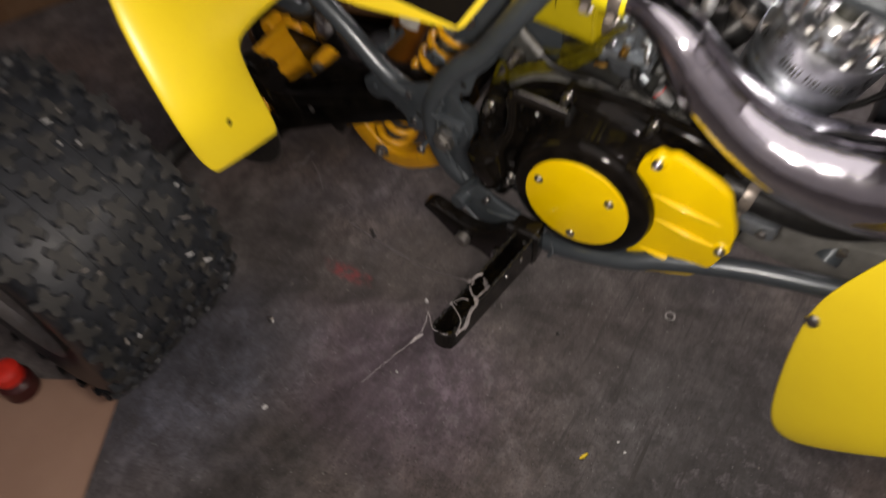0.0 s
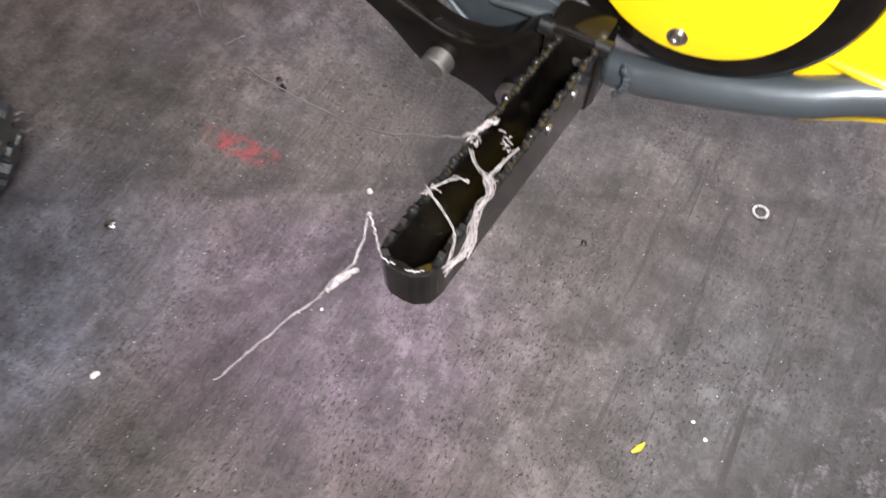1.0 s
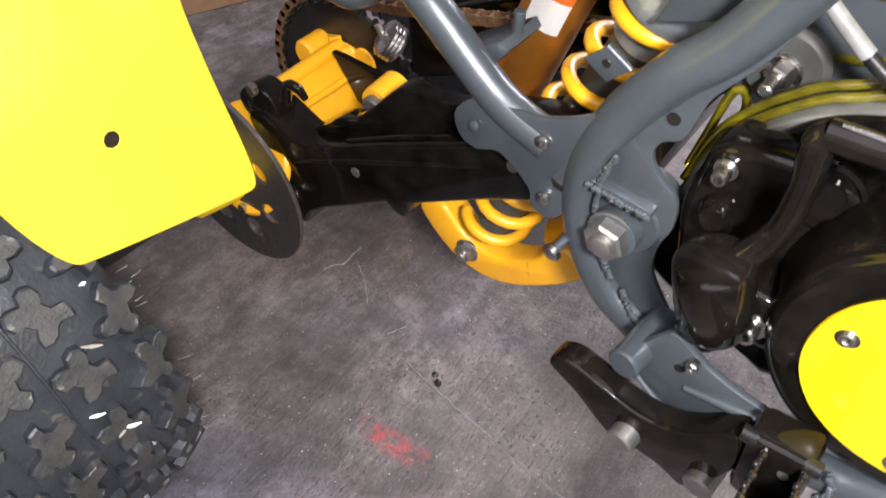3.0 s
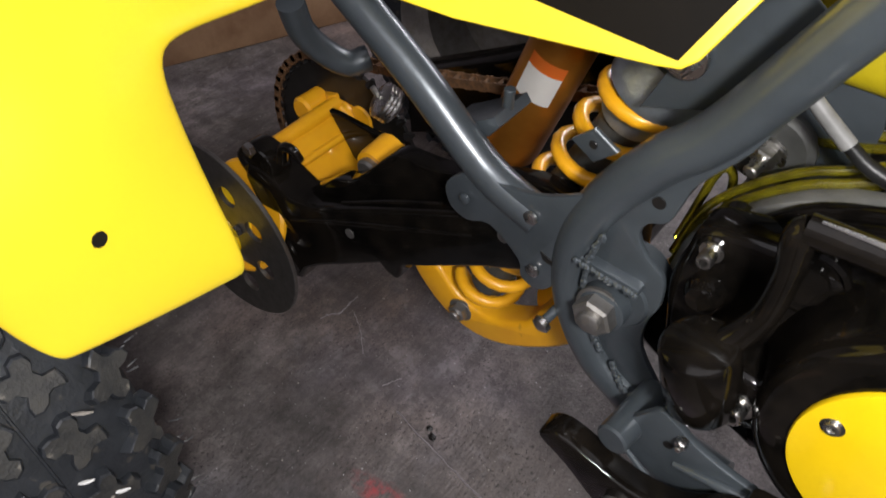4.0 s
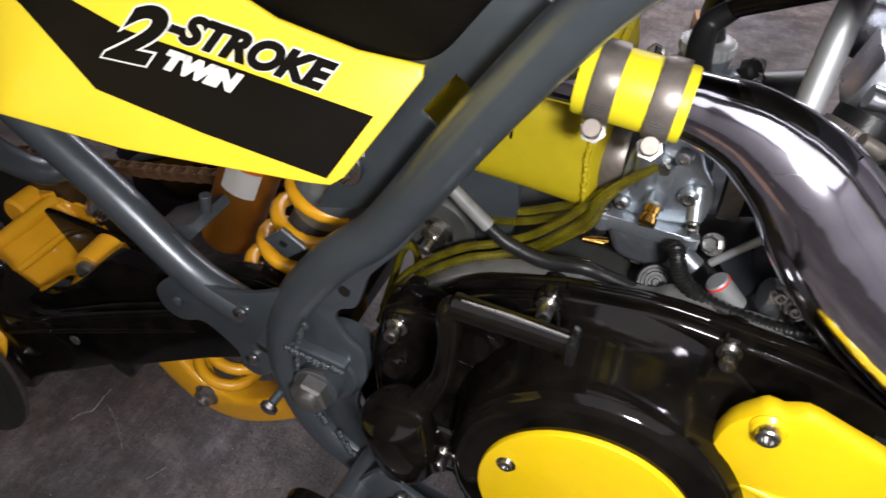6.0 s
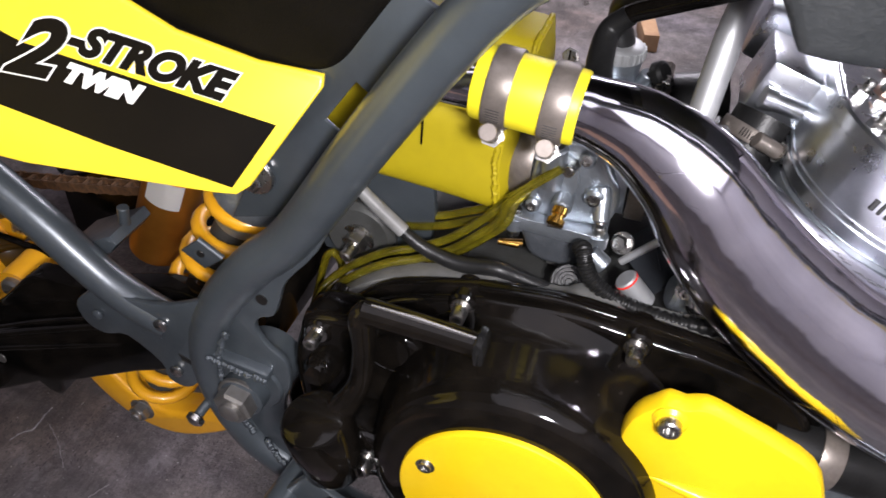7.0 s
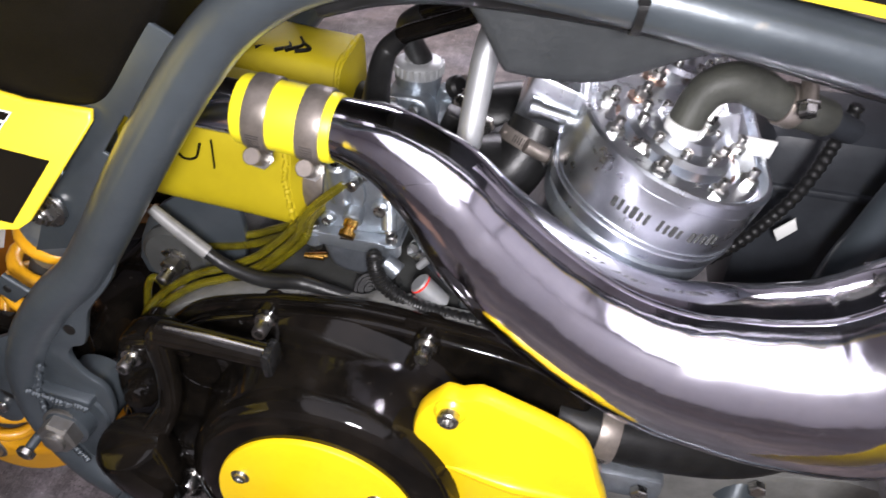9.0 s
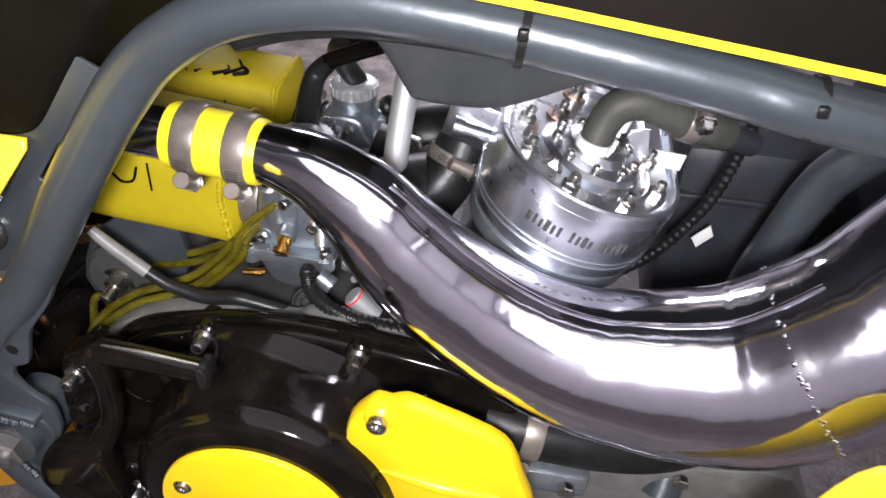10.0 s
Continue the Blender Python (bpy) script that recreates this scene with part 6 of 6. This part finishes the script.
    part("seat", prism(smooth_outline([(-0.30, 0.785), (-0.15, 0.702), (-0.064, 0.652), (-0.02, 0.637), (0.02, 0.6295), (0.052, 0.6285), (0.070, 0.6360), (0.0868, 0.657), (0.0995, 0.674), (0.125, 0.706), (0.17, 0.76), (0.21, 0.80), (0.21, 0.87), (-0.05, 0.87), (-0.30, 0.88)], 4), 0.022, 2 * MID - 0.022, 0.008, 4),
         SEAT_VINYL, bike, "black vinyl padded seat")
    part("fuel_tank", prism(smooth_outline([(0.205, 0.735), (0.238, 0.716), (0.252, 0.706), (0.262, 0.692), (0.270, 0.6785), (0.275, 0.6755), (0.296, 0.6745), (0.318, 0.6770), (0.346, 0.690), (0.40, 0.715), (0.46, 0.76), (0.44, 0.86), (0.24, 0.86)], 2), 0.028, 2 * MID - 0.028, 0.008, 3),
         TANK_BLACK, bike, "dark grey moulded plastic fuel tank")
    part("tank_shroud", prism([(0.24, 0.752), (0.338, 0.7425), (0.457, 0.7295), (0.60, 0.705), (0.66, 0.80), (0.45, 0.87), (0.30, 0.84)], -0.022, -0.017, 0.002), YELLOW, bike, "yellow plastic tank shroud with black decal")
    part("shroud_decal", prism([(0.255, 0.7565), (0.338, 0.7475), (0.457, 0.7345), (0.60, 0.716), (0.64, 0.79), (0.45, 0.85), (0.31, 0.825)], -0.0232, -0.0225), BLACK_DECAL, bike, "black vinyl shroud decal")
    part("shroud_stripe", prism(smooth_outline([(0.425, 0.778), (0.45, 0.772), (0.50, 0.770), (0.50, 0.80), (0.45, 0.80)], 3), -0.0240, -0.0234), WHITE_DECAL, bike)
    # front fender flap ahead of the foot well
    rows = [[(0.455, -0.06, 0.425), (0.468, -0.055, 0.475), (0.490, -0.05, 0.53), (0.510, -0.048, 0.585)],
            [(0.458, -0.07, 0.34), (0.50, -0.075, 0.42), (0.54, -0.075, 0.49), (0.58, -0.07, 0.54)],
            [(0.470, -0.085, 0.25), (0.53, -0.10, 0.33), (0.58, -0.11, 0.42), (0.63, -0.11, 0.50)],
            [(0.482, -0.094, 0.228), (0.54, -0.11, 0.310), (0.60, -0.125, 0.40), (0.66, -0.13, 0.48)],
            [(0.508, -0.100, 0.220), (0.565, -0.12, 0.300), (0.625, -0.135, 0.39), (0.685, -0.14, 0.47)]]
    g = shell(rows, 0.004, YELLOW, "front_fender", bike, "yellow moulded front fender flap", 2)
    part("fender_bolt", lathe([(0, 0.008), (0.003, 0.006), (0.004, 0.002)], (0.463, -0.066, 0.41), (0.44, -0.15, 0.43), 16), STEEL, g)


bodywork()


def cooling_and_lines():
    rad = part("radiator", block((0.56, 0.09, 0.44), (0.60, 0.27, 0.68), 0.006), DARK_PLASTIC, bike, "black radiator core")
    # Made-up dark filler, widened in view to cover the bright floor beside the head.
    tank = part("dark_filler_box", block((0.440, 0.20, 0.405), (0.556, 0.29, 0.580), 0.014), DARK_PLASTIC, bike, "dark filler box behind the cylinder head")
    part("rib", block((0.436, 0.196, 0.535), (0.558, 0.294, 0.541), 0.002), DARK_PLASTIC, tank)
    part("front_tube", tube([(0.62, 0.06, 0.675), (0.545, 0.12, 0.640), (0.523, 0.135, 0.612), (0.513, 0.14, 0.586), (0.504, 0.14, 0.549), (0.496, 0.14, 0.512), (0.487, 0.13, 0.45), (0.46, 0.06, 0.36)], 0.0145, 18, 6), FRAME_GREY, bike, "grey frame down tube")
    for x, z in ((0.3225, 0.7270), (0.440, 0.7092)):
        tie = part("cable_tie", lathe([(0, 0.0124), (0, 0.0136), (0.0036, 0.0136), (0.0036, 0.0124)], (x, 0, z), (x + 0.01, 0, z - 0.001), 28, cap=False), HOSE, bike, "black nylon cable tie")
        part("tie_head", block((x - 0.0005, -0.0150, z + 0.002), (x + 0.0042, -0.0110, z + 0.007), 0.001), HOSE, tie)
    part("harness", tube([(0.19, 0.020, 0.702), (0.22, 0.022, 0.7105), (0.26, 0.024, 0.7135), (0.34, 0.026, 0.708), (0.44, 0.024, 0.692), (0.56, 0.04, 0.67)], 0.006, 10, 6), HOSE, bike, "black wrapped wiring harness")

    def loom(points, r, label):
        pts = spline(points, 10)
        bm = bmesh.new()
        dense = []
        for a, b in zip(pts, pts[1:]):
            k = max(2, int((b - a).length / 0.0012))
            dense += [a.lerp(b, i / k) for i in range(k)]
        rr = [r * (1.0 if (i // 2) % 2 else 0.84) for i in range(len(dense))]
        return part("corrugated_loom", tube(dense, rr, 10, 1, bm), HOSE, bike, label)

    loom([(0.1985, 0.066, 0.5260), (0.2015, 0.056, 0.5330), (0.2045, 0.0505, 0.5275), (0.2100, 0.050, 0.5176), (0.2232, 0.050, 0.5080), (0.2426, 0.050, 0.5027), (0.2665, 0.050, 0.5011), (0.2962, 0.050, 0.5059), (0.325, 0.052, 0.506)], 0.0052, "black corrugated cable loom")
    loom([(0.378, 0.15, 0.468), (0.395, 0.15, 0.485), (0.426, 0.15, 0.515), (0.448, 0.15, 0.551), (0.459, 0.15, 0.582), (0.467, 0.15, 0.63)], 0.0045, "black corrugated cable loom")
    part("tag", prism([(0.462, 0.508), (0.472, 0.520), (0.468, 0.529), (0.457, 0.516)], 0.176, 0.178, 0.0005), PLASTIC_WHITE, bike, "white plastic connector tag")
    part("clutch_cable", tube([(0.0771, 0.050, 0.5331), (0.0960, 0.050, 0.5174), (0.1091, 0.050, 0.5097), (0.1296, 0.050, 0.5050), (0.1523, 0.050, 0.5078), (0.1648, 0.052, 0.5046), (0.19, 0.056, 0.496), (0.22, 0.062, 0.488)], [0.0034, 0.0040, 0.0044, 0.0050, 0.0050, 0.0044, 0.0044, 0.0044], 14, 6), HOSE, bike, "black cable with pale sheath end")
    part("cable_sheath", tube([(0.0605, 0.050, 0.5490), (0.0655, 0.050, 0.5438), (0.0771, 0.050, 0.5331), (0.0930, 0.050, 0.5198)], [0.0034, 0.0040, 0.0045, 0.0047], 14, 5), PALE_GREY, bike, "pale grey cable sheath")
    # overflow hoses: a bundle of three from the carburettor, two behind it, and a loop by the case
    run = [(0.0171, 0.055, 0.3962), (0.0300, 0.055, 0.4363), (0.0494, 0.055, 0.4631), (0.0781, 0.055, 0.4871), (0.0990, 0.060, 0.4940), (0.1197, 0.066, 0.5031), (0.1381, 0.067, 0.5205), (0.1488, 0.068, 0.5334)]
    climb = [(0.1531, 0.068, 0.5463), (0.1642, 0.069, 0.5600), (0.1799, 0.072, 0.5745)]
    tuck = [(0.1560, 0.076, 0.5450), (0.1660, 0.086, 0.5520)]
    for dx, dy, dz, end in ((0.0, -0.003, 0.0, climb), (-0.0035, 0.003, 0.0035, tuck), (0.0035, 0.002, -0.0040, tuck)):
        part("fuel_hose", tube([(x + dx, y + dy, z + dz) for x, y, z in run] + [(x, y + dy * 0.4, z + dz * 0.6) for x, y, z in end], 0.0029, 12, 6), FUEL_HOSE, bike, "clear amber overflow hose")
    for dy, dz in ((0.0, 0.0), (0.004, 0.0055)):
        part("fuel_hose", tube([(0.045, 0.090 + dy, 0.490 + dz), (0.0816, 0.085 + dy, 0.4964 + dz), (0.1055, 0.085 + dy, 0.5027 + dz), (0.1235, 0.083 + dy, 0.5125 + dz), (0.1396, 0.078 + dy, 0.5235 + dz), (0.1502, 0.074 + dy, 0.535 + dz), (0.160, 0.082 + dy, 0.545 + dz)], 0.0029, 12, 6), FUEL_HOSE, bike, "clear amber overflow hose")
    part("fuel_hose", tube([(0.0100, 0.072, 0.400), (0.0140, 0.074, 0.416), (0.0180, 0.075, 0.432), (0.0245, 0.075, 0.4570), (0.0300, 0.076, 0.4640), (0.0350, 0.078, 0.4560), (0.0340, 0.080, 0.430)], 0.0029, 12, 6), FUEL_HOSE, bike, "clear amber overflow hose")
    part("hose_nipple", rod((0.1467, 0.078, 0.5071), (0.1600, 0.079, 0.5068), 0.0021, 10), BRASS, bike)
    part("rubber_bung", lathe([(-0.012, 0.0118), (0, 0.0118), (0.001, 0.0108), (0.001, 0.0092), (-0.001, 0.0088), (-0.001, 0.0070), (0.001, 0.0066), (0.001, 0.0048), (-0.001, 0.0044), (-0.001, 0.0026), (0.001, 0.0022), (0.001, 0.0)], (0.1958, 0.066, 0.4977), (0.1975, 0.0, 0.550), 28), HOSE, bike, "black rubber grommet with ring grooves")
    box = part("switch_box", prism([(0.2259, 0.5098), (0.2505, 0.5387), (0.2625, 0.5041), (0.2475, 0.4857)], 0.085, 0.113, 0.003), DARK_PLASTIC, bike, "dark plastic switch box with a pale lip")
    part("box_lip", tube([(0.2235, 0.0835, 0.5090), (0.2365, 0.0835, 0.5240), (0.2505, 0.0835, 0.5395)], 0.0026, 10, 3), SATIN_ALLOY, box)
    part("box_rib", tube([(0.2425, 0.0845, 0.5255), (0.2480, 0.0845, 0.5100)], 0.0012, 8, 3), DARK_PLASTIC, box)
    hex_bolt(bike, (0.2215, 0.088, 0.5195), (-0.25, -0.8, 0.5), 0.0050, 0.0080, STEEL, "bolt", 0.0, 0.0072)
    part("pump_body", rod((0.255, 0.07, 0.507), (0.283, 0.075, 0.501), 0.011, 18, bevel=0.002), CAST_ALLOY, bike)
    for x, z in ((0.262, 0.515), (0.272, 0.508), (0.268, 0.498)):
        socket_bolt(bike, (x, 0.062, z), (0.1, -1, 0.4), 0.0036, 0.006, STEEL)
    part("wire_clip", tube([(0.258, 0.060, 0.520), (0.264, 0.057, 0.515), (0.266, 0.057, 0.507), (0.273, 0.058, 0.503), (0.279, 0.060, 0.507)], 0.0011, 8, 5), STEEL, bike, "bent bright wire clip")
    tube_end = part("oil_line_end", rod((0.2280, 0.064, 0.5130), (0.2430, 0.066, 0.4960), 0.0072, 22, bevel=0.001), SATIN_ALLOY, bike, "pale oil line end with a red band")
    part("red_band", rod((0.2284, 0.064, 0.5125), (0.2300, 0.0642, 0.5107), 0.0075, 22), RED, tube_end)
    part("plug", rod((0.205, 0.066, 0.524), (0.215, 0.064, 0.518), 0.006, 12), CAST_ALLOY, bike)


cooling_and_lines()


# ---- loose things on the floor ----
def small_things():
    bm = lathe([(0, 0.0060), (0, 0.0088), (0.0014, 0.0088), (0.0014, 0.0060), (0, 0.0060)], (0.315, 0.142, 0.0004), (0.315, 0.142, 0.1), 28, cap=False)
    tagged(part("washer", bm, STEEL), "small bright steel washer lying on the concrete", "washer")
    bm = tube([(0.292, -0.152, 0.0016), (0.296, -0.146, 0.003), (0.299, -0.139, 0.0016)], [0.0015, 0.0032, 0.001], 6, 3)
    tagged(part("yellow_scrap", bm, YELLOW), "tiny yellow scrap on the concrete", "scrap")
    for x, y, a in ((-0.168, 1.820, 0.4), (-0.032, 1.850, 1.9), (0.06, 1.905, 2.7)):
        p, d = Vector((x, y, 0.0078)), Vector((math.cos(a), math.sin(a), 0))
        bm = lathe([(0, 0.0090), (0.008, 0.0090), (0.009, 0.0075)], p, p + d, 6)
        lathe([(0, 0.0045), (0.026, 0.0045), (0.028, 0.0035)], p + d * 0.008, p + d * 2, 12, bm)
        tagged(part("loose_bolt", bm, STEEL), "loose bright hexagon bolt lying on the concrete", "bolt", "loose bolts")
    rnd = random.Random(21)
    for x, y, r, mat, lab in ((-0.259, -0.197, 0.006, STEEL, "crumpled foil scrap on the concrete"), (-0.05, -0.033, 0.0035, PLASTIC_WHITE, "white crumb on the concrete"), (-0.165, -0.326, 0.004, PLASTIC_WHITE, "white crumb on the concrete"),
                              (-0.02, -0.17, 0.0016, PLASTIC_WHITE, "white crumb on the concrete"), (0.33, -0.10, 0.0018, PLASTIC_WHITE, "white crumb on the concrete"), (0.345, -0.11, 0.002, PLASTIC_WHITE, "white crumb on the concrete"),
                              (-0.21, 0.038, 0.005, BLACK_SATIN, "dark grit crumb on the concrete"), (-0.22, 0.045, 0.004, BLACK_SATIN, "dark grit crumb on the concrete"), (0.17, 0.02, 0.003, BLACK_SATIN, "dark grit crumb on the concrete")):
        bm = bmesh.new()
        bmesh.ops.create_icosphere(bm, subdivisions=2, radius=r)
        for v in bm.verts:
            v.co = Vector((v.co.x * rnd.uniform(0.6, 1.3), v.co.y * rnd.uniform(0.6, 1.3), max(0.0, v.co.z * 0.6 + r * 0.3)))
        tagged(part("crumb", bm, mat, at=Matrix.Translation((x, y, 0.0))), lab, "crumb", "floor crumbs")
    # grit scattered over the slab
    bm = bmesh.new()
    for k in range(150):
        x, y = rnd.uniform(-0.7, 0.8), rnd.uniform(-0.7, 0.6)
        bmesh.ops.create_icosphere(bm, subdivisions=1, radius=rnd.uniform(0.0005, 0.0014), matrix=Matrix.Translation((x, y, 0.0004)))
    tagged(part("grit", bm, TAN_DUST), "fine pale grit scattered over the concrete", "grit", kind="stuff")
    # cobweb threads: across the peg, and the loose dusty strand hanging from its end
    bm = bmesh.new()

    def thread(pts, r, wob=0.0012):
        p = [Vector(q) + Vector((rnd.uniform(-1, 1), rnd.uniform(-1, 1), rnd.uniform(-1, 1))) * wob for q in spline(pts, 6)]
        tube(p, [r * rnd.uniform(0.6, 1.5) for _ in p], 5, 1, bm)

    thread([(0.1500, -0.2560, 0.3985), (0.1459, -0.2590, 0.3988), (0.1360, -0.2595, 0.3985), (0.1300, -0.2565, 0.3975), (0.1240, -0.2500, 0.3960)], 0.00032, 0.0005)
    thread([(0.1240, -0.2500, 0.3960), (0.1180, -0.2440, 0.3980), (0.1160, -0.2430, 0.3920), (0.1190, -0.2560, 0.3850), (0.1130, -0.2700, 0.3740), (0.0960, -0.2910, 0.3520), (0.0840, -0.3060, 0.3360), (0.0730, -0.3210, 0.3220)], 0.00040, 0.0008)
    thread([(0.1210, -0.2620, 0.3810), (0.1170, -0.2660, 0.3770), (0.1110, -0.2730, 0.3710)], 0.0011, 0.0008)
    thread([(0.1350, -0.1582, 0.3746), (0.1310, -0.1700, 0.3780), (0.1260, -0.1720, 0.3720), (0.0770, -0.1370, 0.3000), (-0.0050, -0.0880, 0.2000), (-0.0920, -0.0400, 0.1200), (-0.1800, 0.0, 0.0600), (-0.2670, 0.0400, 0.0020)], 0.0008, 0.0010)

    def strand(pts, count, spread, r):
        """Several fine threads run side by side along one line."""
        for _ in range(count):
            thread([Vector(q) + Vector((rnd.gauss(0, 1), rnd.gauss(0, 1), rnd.gauss(0, 0.6))) * spread for q in pts], r, 0.0004)

    # a torn sheet along one rim with two arms, a triangle of strands from a knot on the other rim
    strand([(0.1487, -0.1973, 0.3850), (0.1540, -0.2030, 0.3870), (0.1545, -0.2189, 0.3905), (0.1595, -0.2370, 0.3955), (0.1575, -0.2521, 0.3990)], 9, 0.0012, 0.00022)
    strand([(0.1545, -0.2189, 0.3905), (0.1605, -0.2340, 0.3950), (0.1610, -0.2400, 0.3950)], 6, 0.0010, 0.00026)
    strand([(0.1520, -0.1720, 0.3790), (0.1500, -0.1850, 0.3820), (0.1487, -0.1973, 0.3850)], 4, 0.0006, 0.00020)
    strand([(0.1330, -0.1846, 0.3810), (0.1400, -0.1915, 0.3825), (0.1487, -0.1973, 0.3850)], 4, 0.0006, 0.00018)
    strand([(0.1312, -0.2180, 0.3904), (0.1429, -0.2264, 0.3926), (0.1524, -0.2344, 0.3948), (0.1570, -0.2488, 0.3986)], 3, 0.0004, 0.00022)
    strand([(0.1312, -0.2180, 0.3904), (0.1365, -0.2049, 0.3870), (0.1428, -0.2032, 0.3860)], 3, 0.0005, 0.00018)
    strand([(0.1350, -0.1582, 0.3746), (0.1310, -0.1700, 0.3780), (0.1288, -0.1801, 0.3804)], 5, 0.0009, 0.00022)
    for c, r in (((0.1312, -0.2180, 0.3904), 0.0026), ((0.1450, -0.1690, 0.3770), 0.0032), ((0.1325, -0.1770, 0.3790), 0.0026), ((0.1495, -0.1985, 0.3850), 0.0030)):
        for _ in range(10):
            q = Vector(c) + Vector((rnd.gauss(0, 1), rnd.gauss(0, 1), rnd.gauss(0, 0.6))) * r * 0.6
            thread([q, q + Vector((rnd.uniform(-1, 1), rnd.uniform(-1, 1), rnd.uniform(-1, 1))) * r], 0.00024, 0.0004)
    # stray threads lying on the concrete
    for pts, r in (([(-0.4504, 0.0926, 0.001), (-0.4430, 0.1050, 0.003), (-0.4353, 0.1165, 0.001), (-0.4350, 0.1330, 0.003), (-0.4364, 0.1523, 0.001)], 0.0008), ([(-0.4226, 0.1291, 0.001), (-0.3898, 0.1085, 0.002), (-0.3600, 0.0823, 0.001)], 0.0005),
                   ([(-0.3055, 0.0580, 0.001), (-0.3000, 0.0680, 0.002), (-0.2943, 0.0809, 0.001)], 0.0006)):
        thread(pts, r, 0.0008)
    tagged(part("cobweb", bm, WEB), "dusty white cobweb strands caught on the foot peg", "cobweb", kind="stuff")
    # cardboard box and a red cap behind the wheel
    card = thing("cardboard_sheet", "plain brown cardboard sheet lying flat beside the rear tyre", "cardboard", (-0.392, -0.411, 0.0))
    turn = Matrix.Rotation(radians(27.9), 4, "Z")
    part("liner", block((-0.42, -0.45, 0.0006), (0.0, 0.0, 0.0016), 0), CARDBOARD, card, at=turn)
    bm = bmesh.new()
    for k in range(70):
        rod((-0.003 - 0.006 * k, -0.449, 0.0030), (-0.003 - 0.006 * k, -0.001, 0.0030), 0.0014, 6, bm)
    part("flutes", bm, CARDBOARD, card, at=turn)
    part("face", block((-0.42, -0.45, 0.0044), (0.0, 0.0, 0.0054), 0.0004), CARDBOARD, card, at=turn)
    bottle = thing("bottle", "small dark bottle with a bright red cap", "bottle", (-0.522, -0.502, 0.0054))
    part("bottle_body", lathe([(0, 0.024), (0.003, 0.027), (0.034, 0.027), (0.042, 0.018), (0.05, 0.016)], (0, 0, 0), (0, 0, 1), 28), material("maroon_plastic", (0.06, 0.012, 0.012), 0.35), bottle)
    part("bottle_cap", lathe([(0.044, 0.021), (0.046, 0.0225), (0.066, 0.0215), (0.070, 0.016), (0.071, 0.006)], (0, 0, 0), (0, 0, 1), 28), RED, bottle, "bright red cap")
    # planks along the base of the rear wall
    for k, h in enumerate((0.0, 0.145)):
        tagged(part("plank", block((-0.045, -1.2, h), (0.0, 1.6, h + 0.14), 0.004), WOOD, at=Matrix.Translation((-1.20, 0.46, 0)) @ Matrix.Rotation(radians(-26), 4, "Z")), "rough tan timber plank standing on edge on the floor", "plank", "planks")
    tagged(part("wood_offcut", block((0.14, 1.60, 0.0), (0.18, 1.74, 0.045), 0.002, turn=Matrix.Rotation(radians(12), 4, "Z")), WOOD), "small pale wooden offcut on the floor", "wood offcut")


small_things()


def far_floor_fill():
    """Body of an added, unseen fill lamp: a batten on two cords beyond the bike."""
    t = thing("far_floor_fill", "added fill lamp shaped as a hung batten over the far floor", "lamp", (0.10, 1.75, 1.25))
    part("housing", block((-0.58, -0.07, 0.012), (0.58, 0.07, 0.06), 0.008), CEILING_PAINT, t)
    for x in (-0.45, 0.45):
        part("cord", rod((x, 0.0, 0.06), (x, 0.0, 1.25), 0.003, 8), HOSE, t)


far_floor_fill()

# Housing for the added overhead fill; no such fitting comes into view.
panel = thing("overhead_fill_housing", "unseen overhead fill panel added over the near side", "light", (0.8, -1.25, 2.45))
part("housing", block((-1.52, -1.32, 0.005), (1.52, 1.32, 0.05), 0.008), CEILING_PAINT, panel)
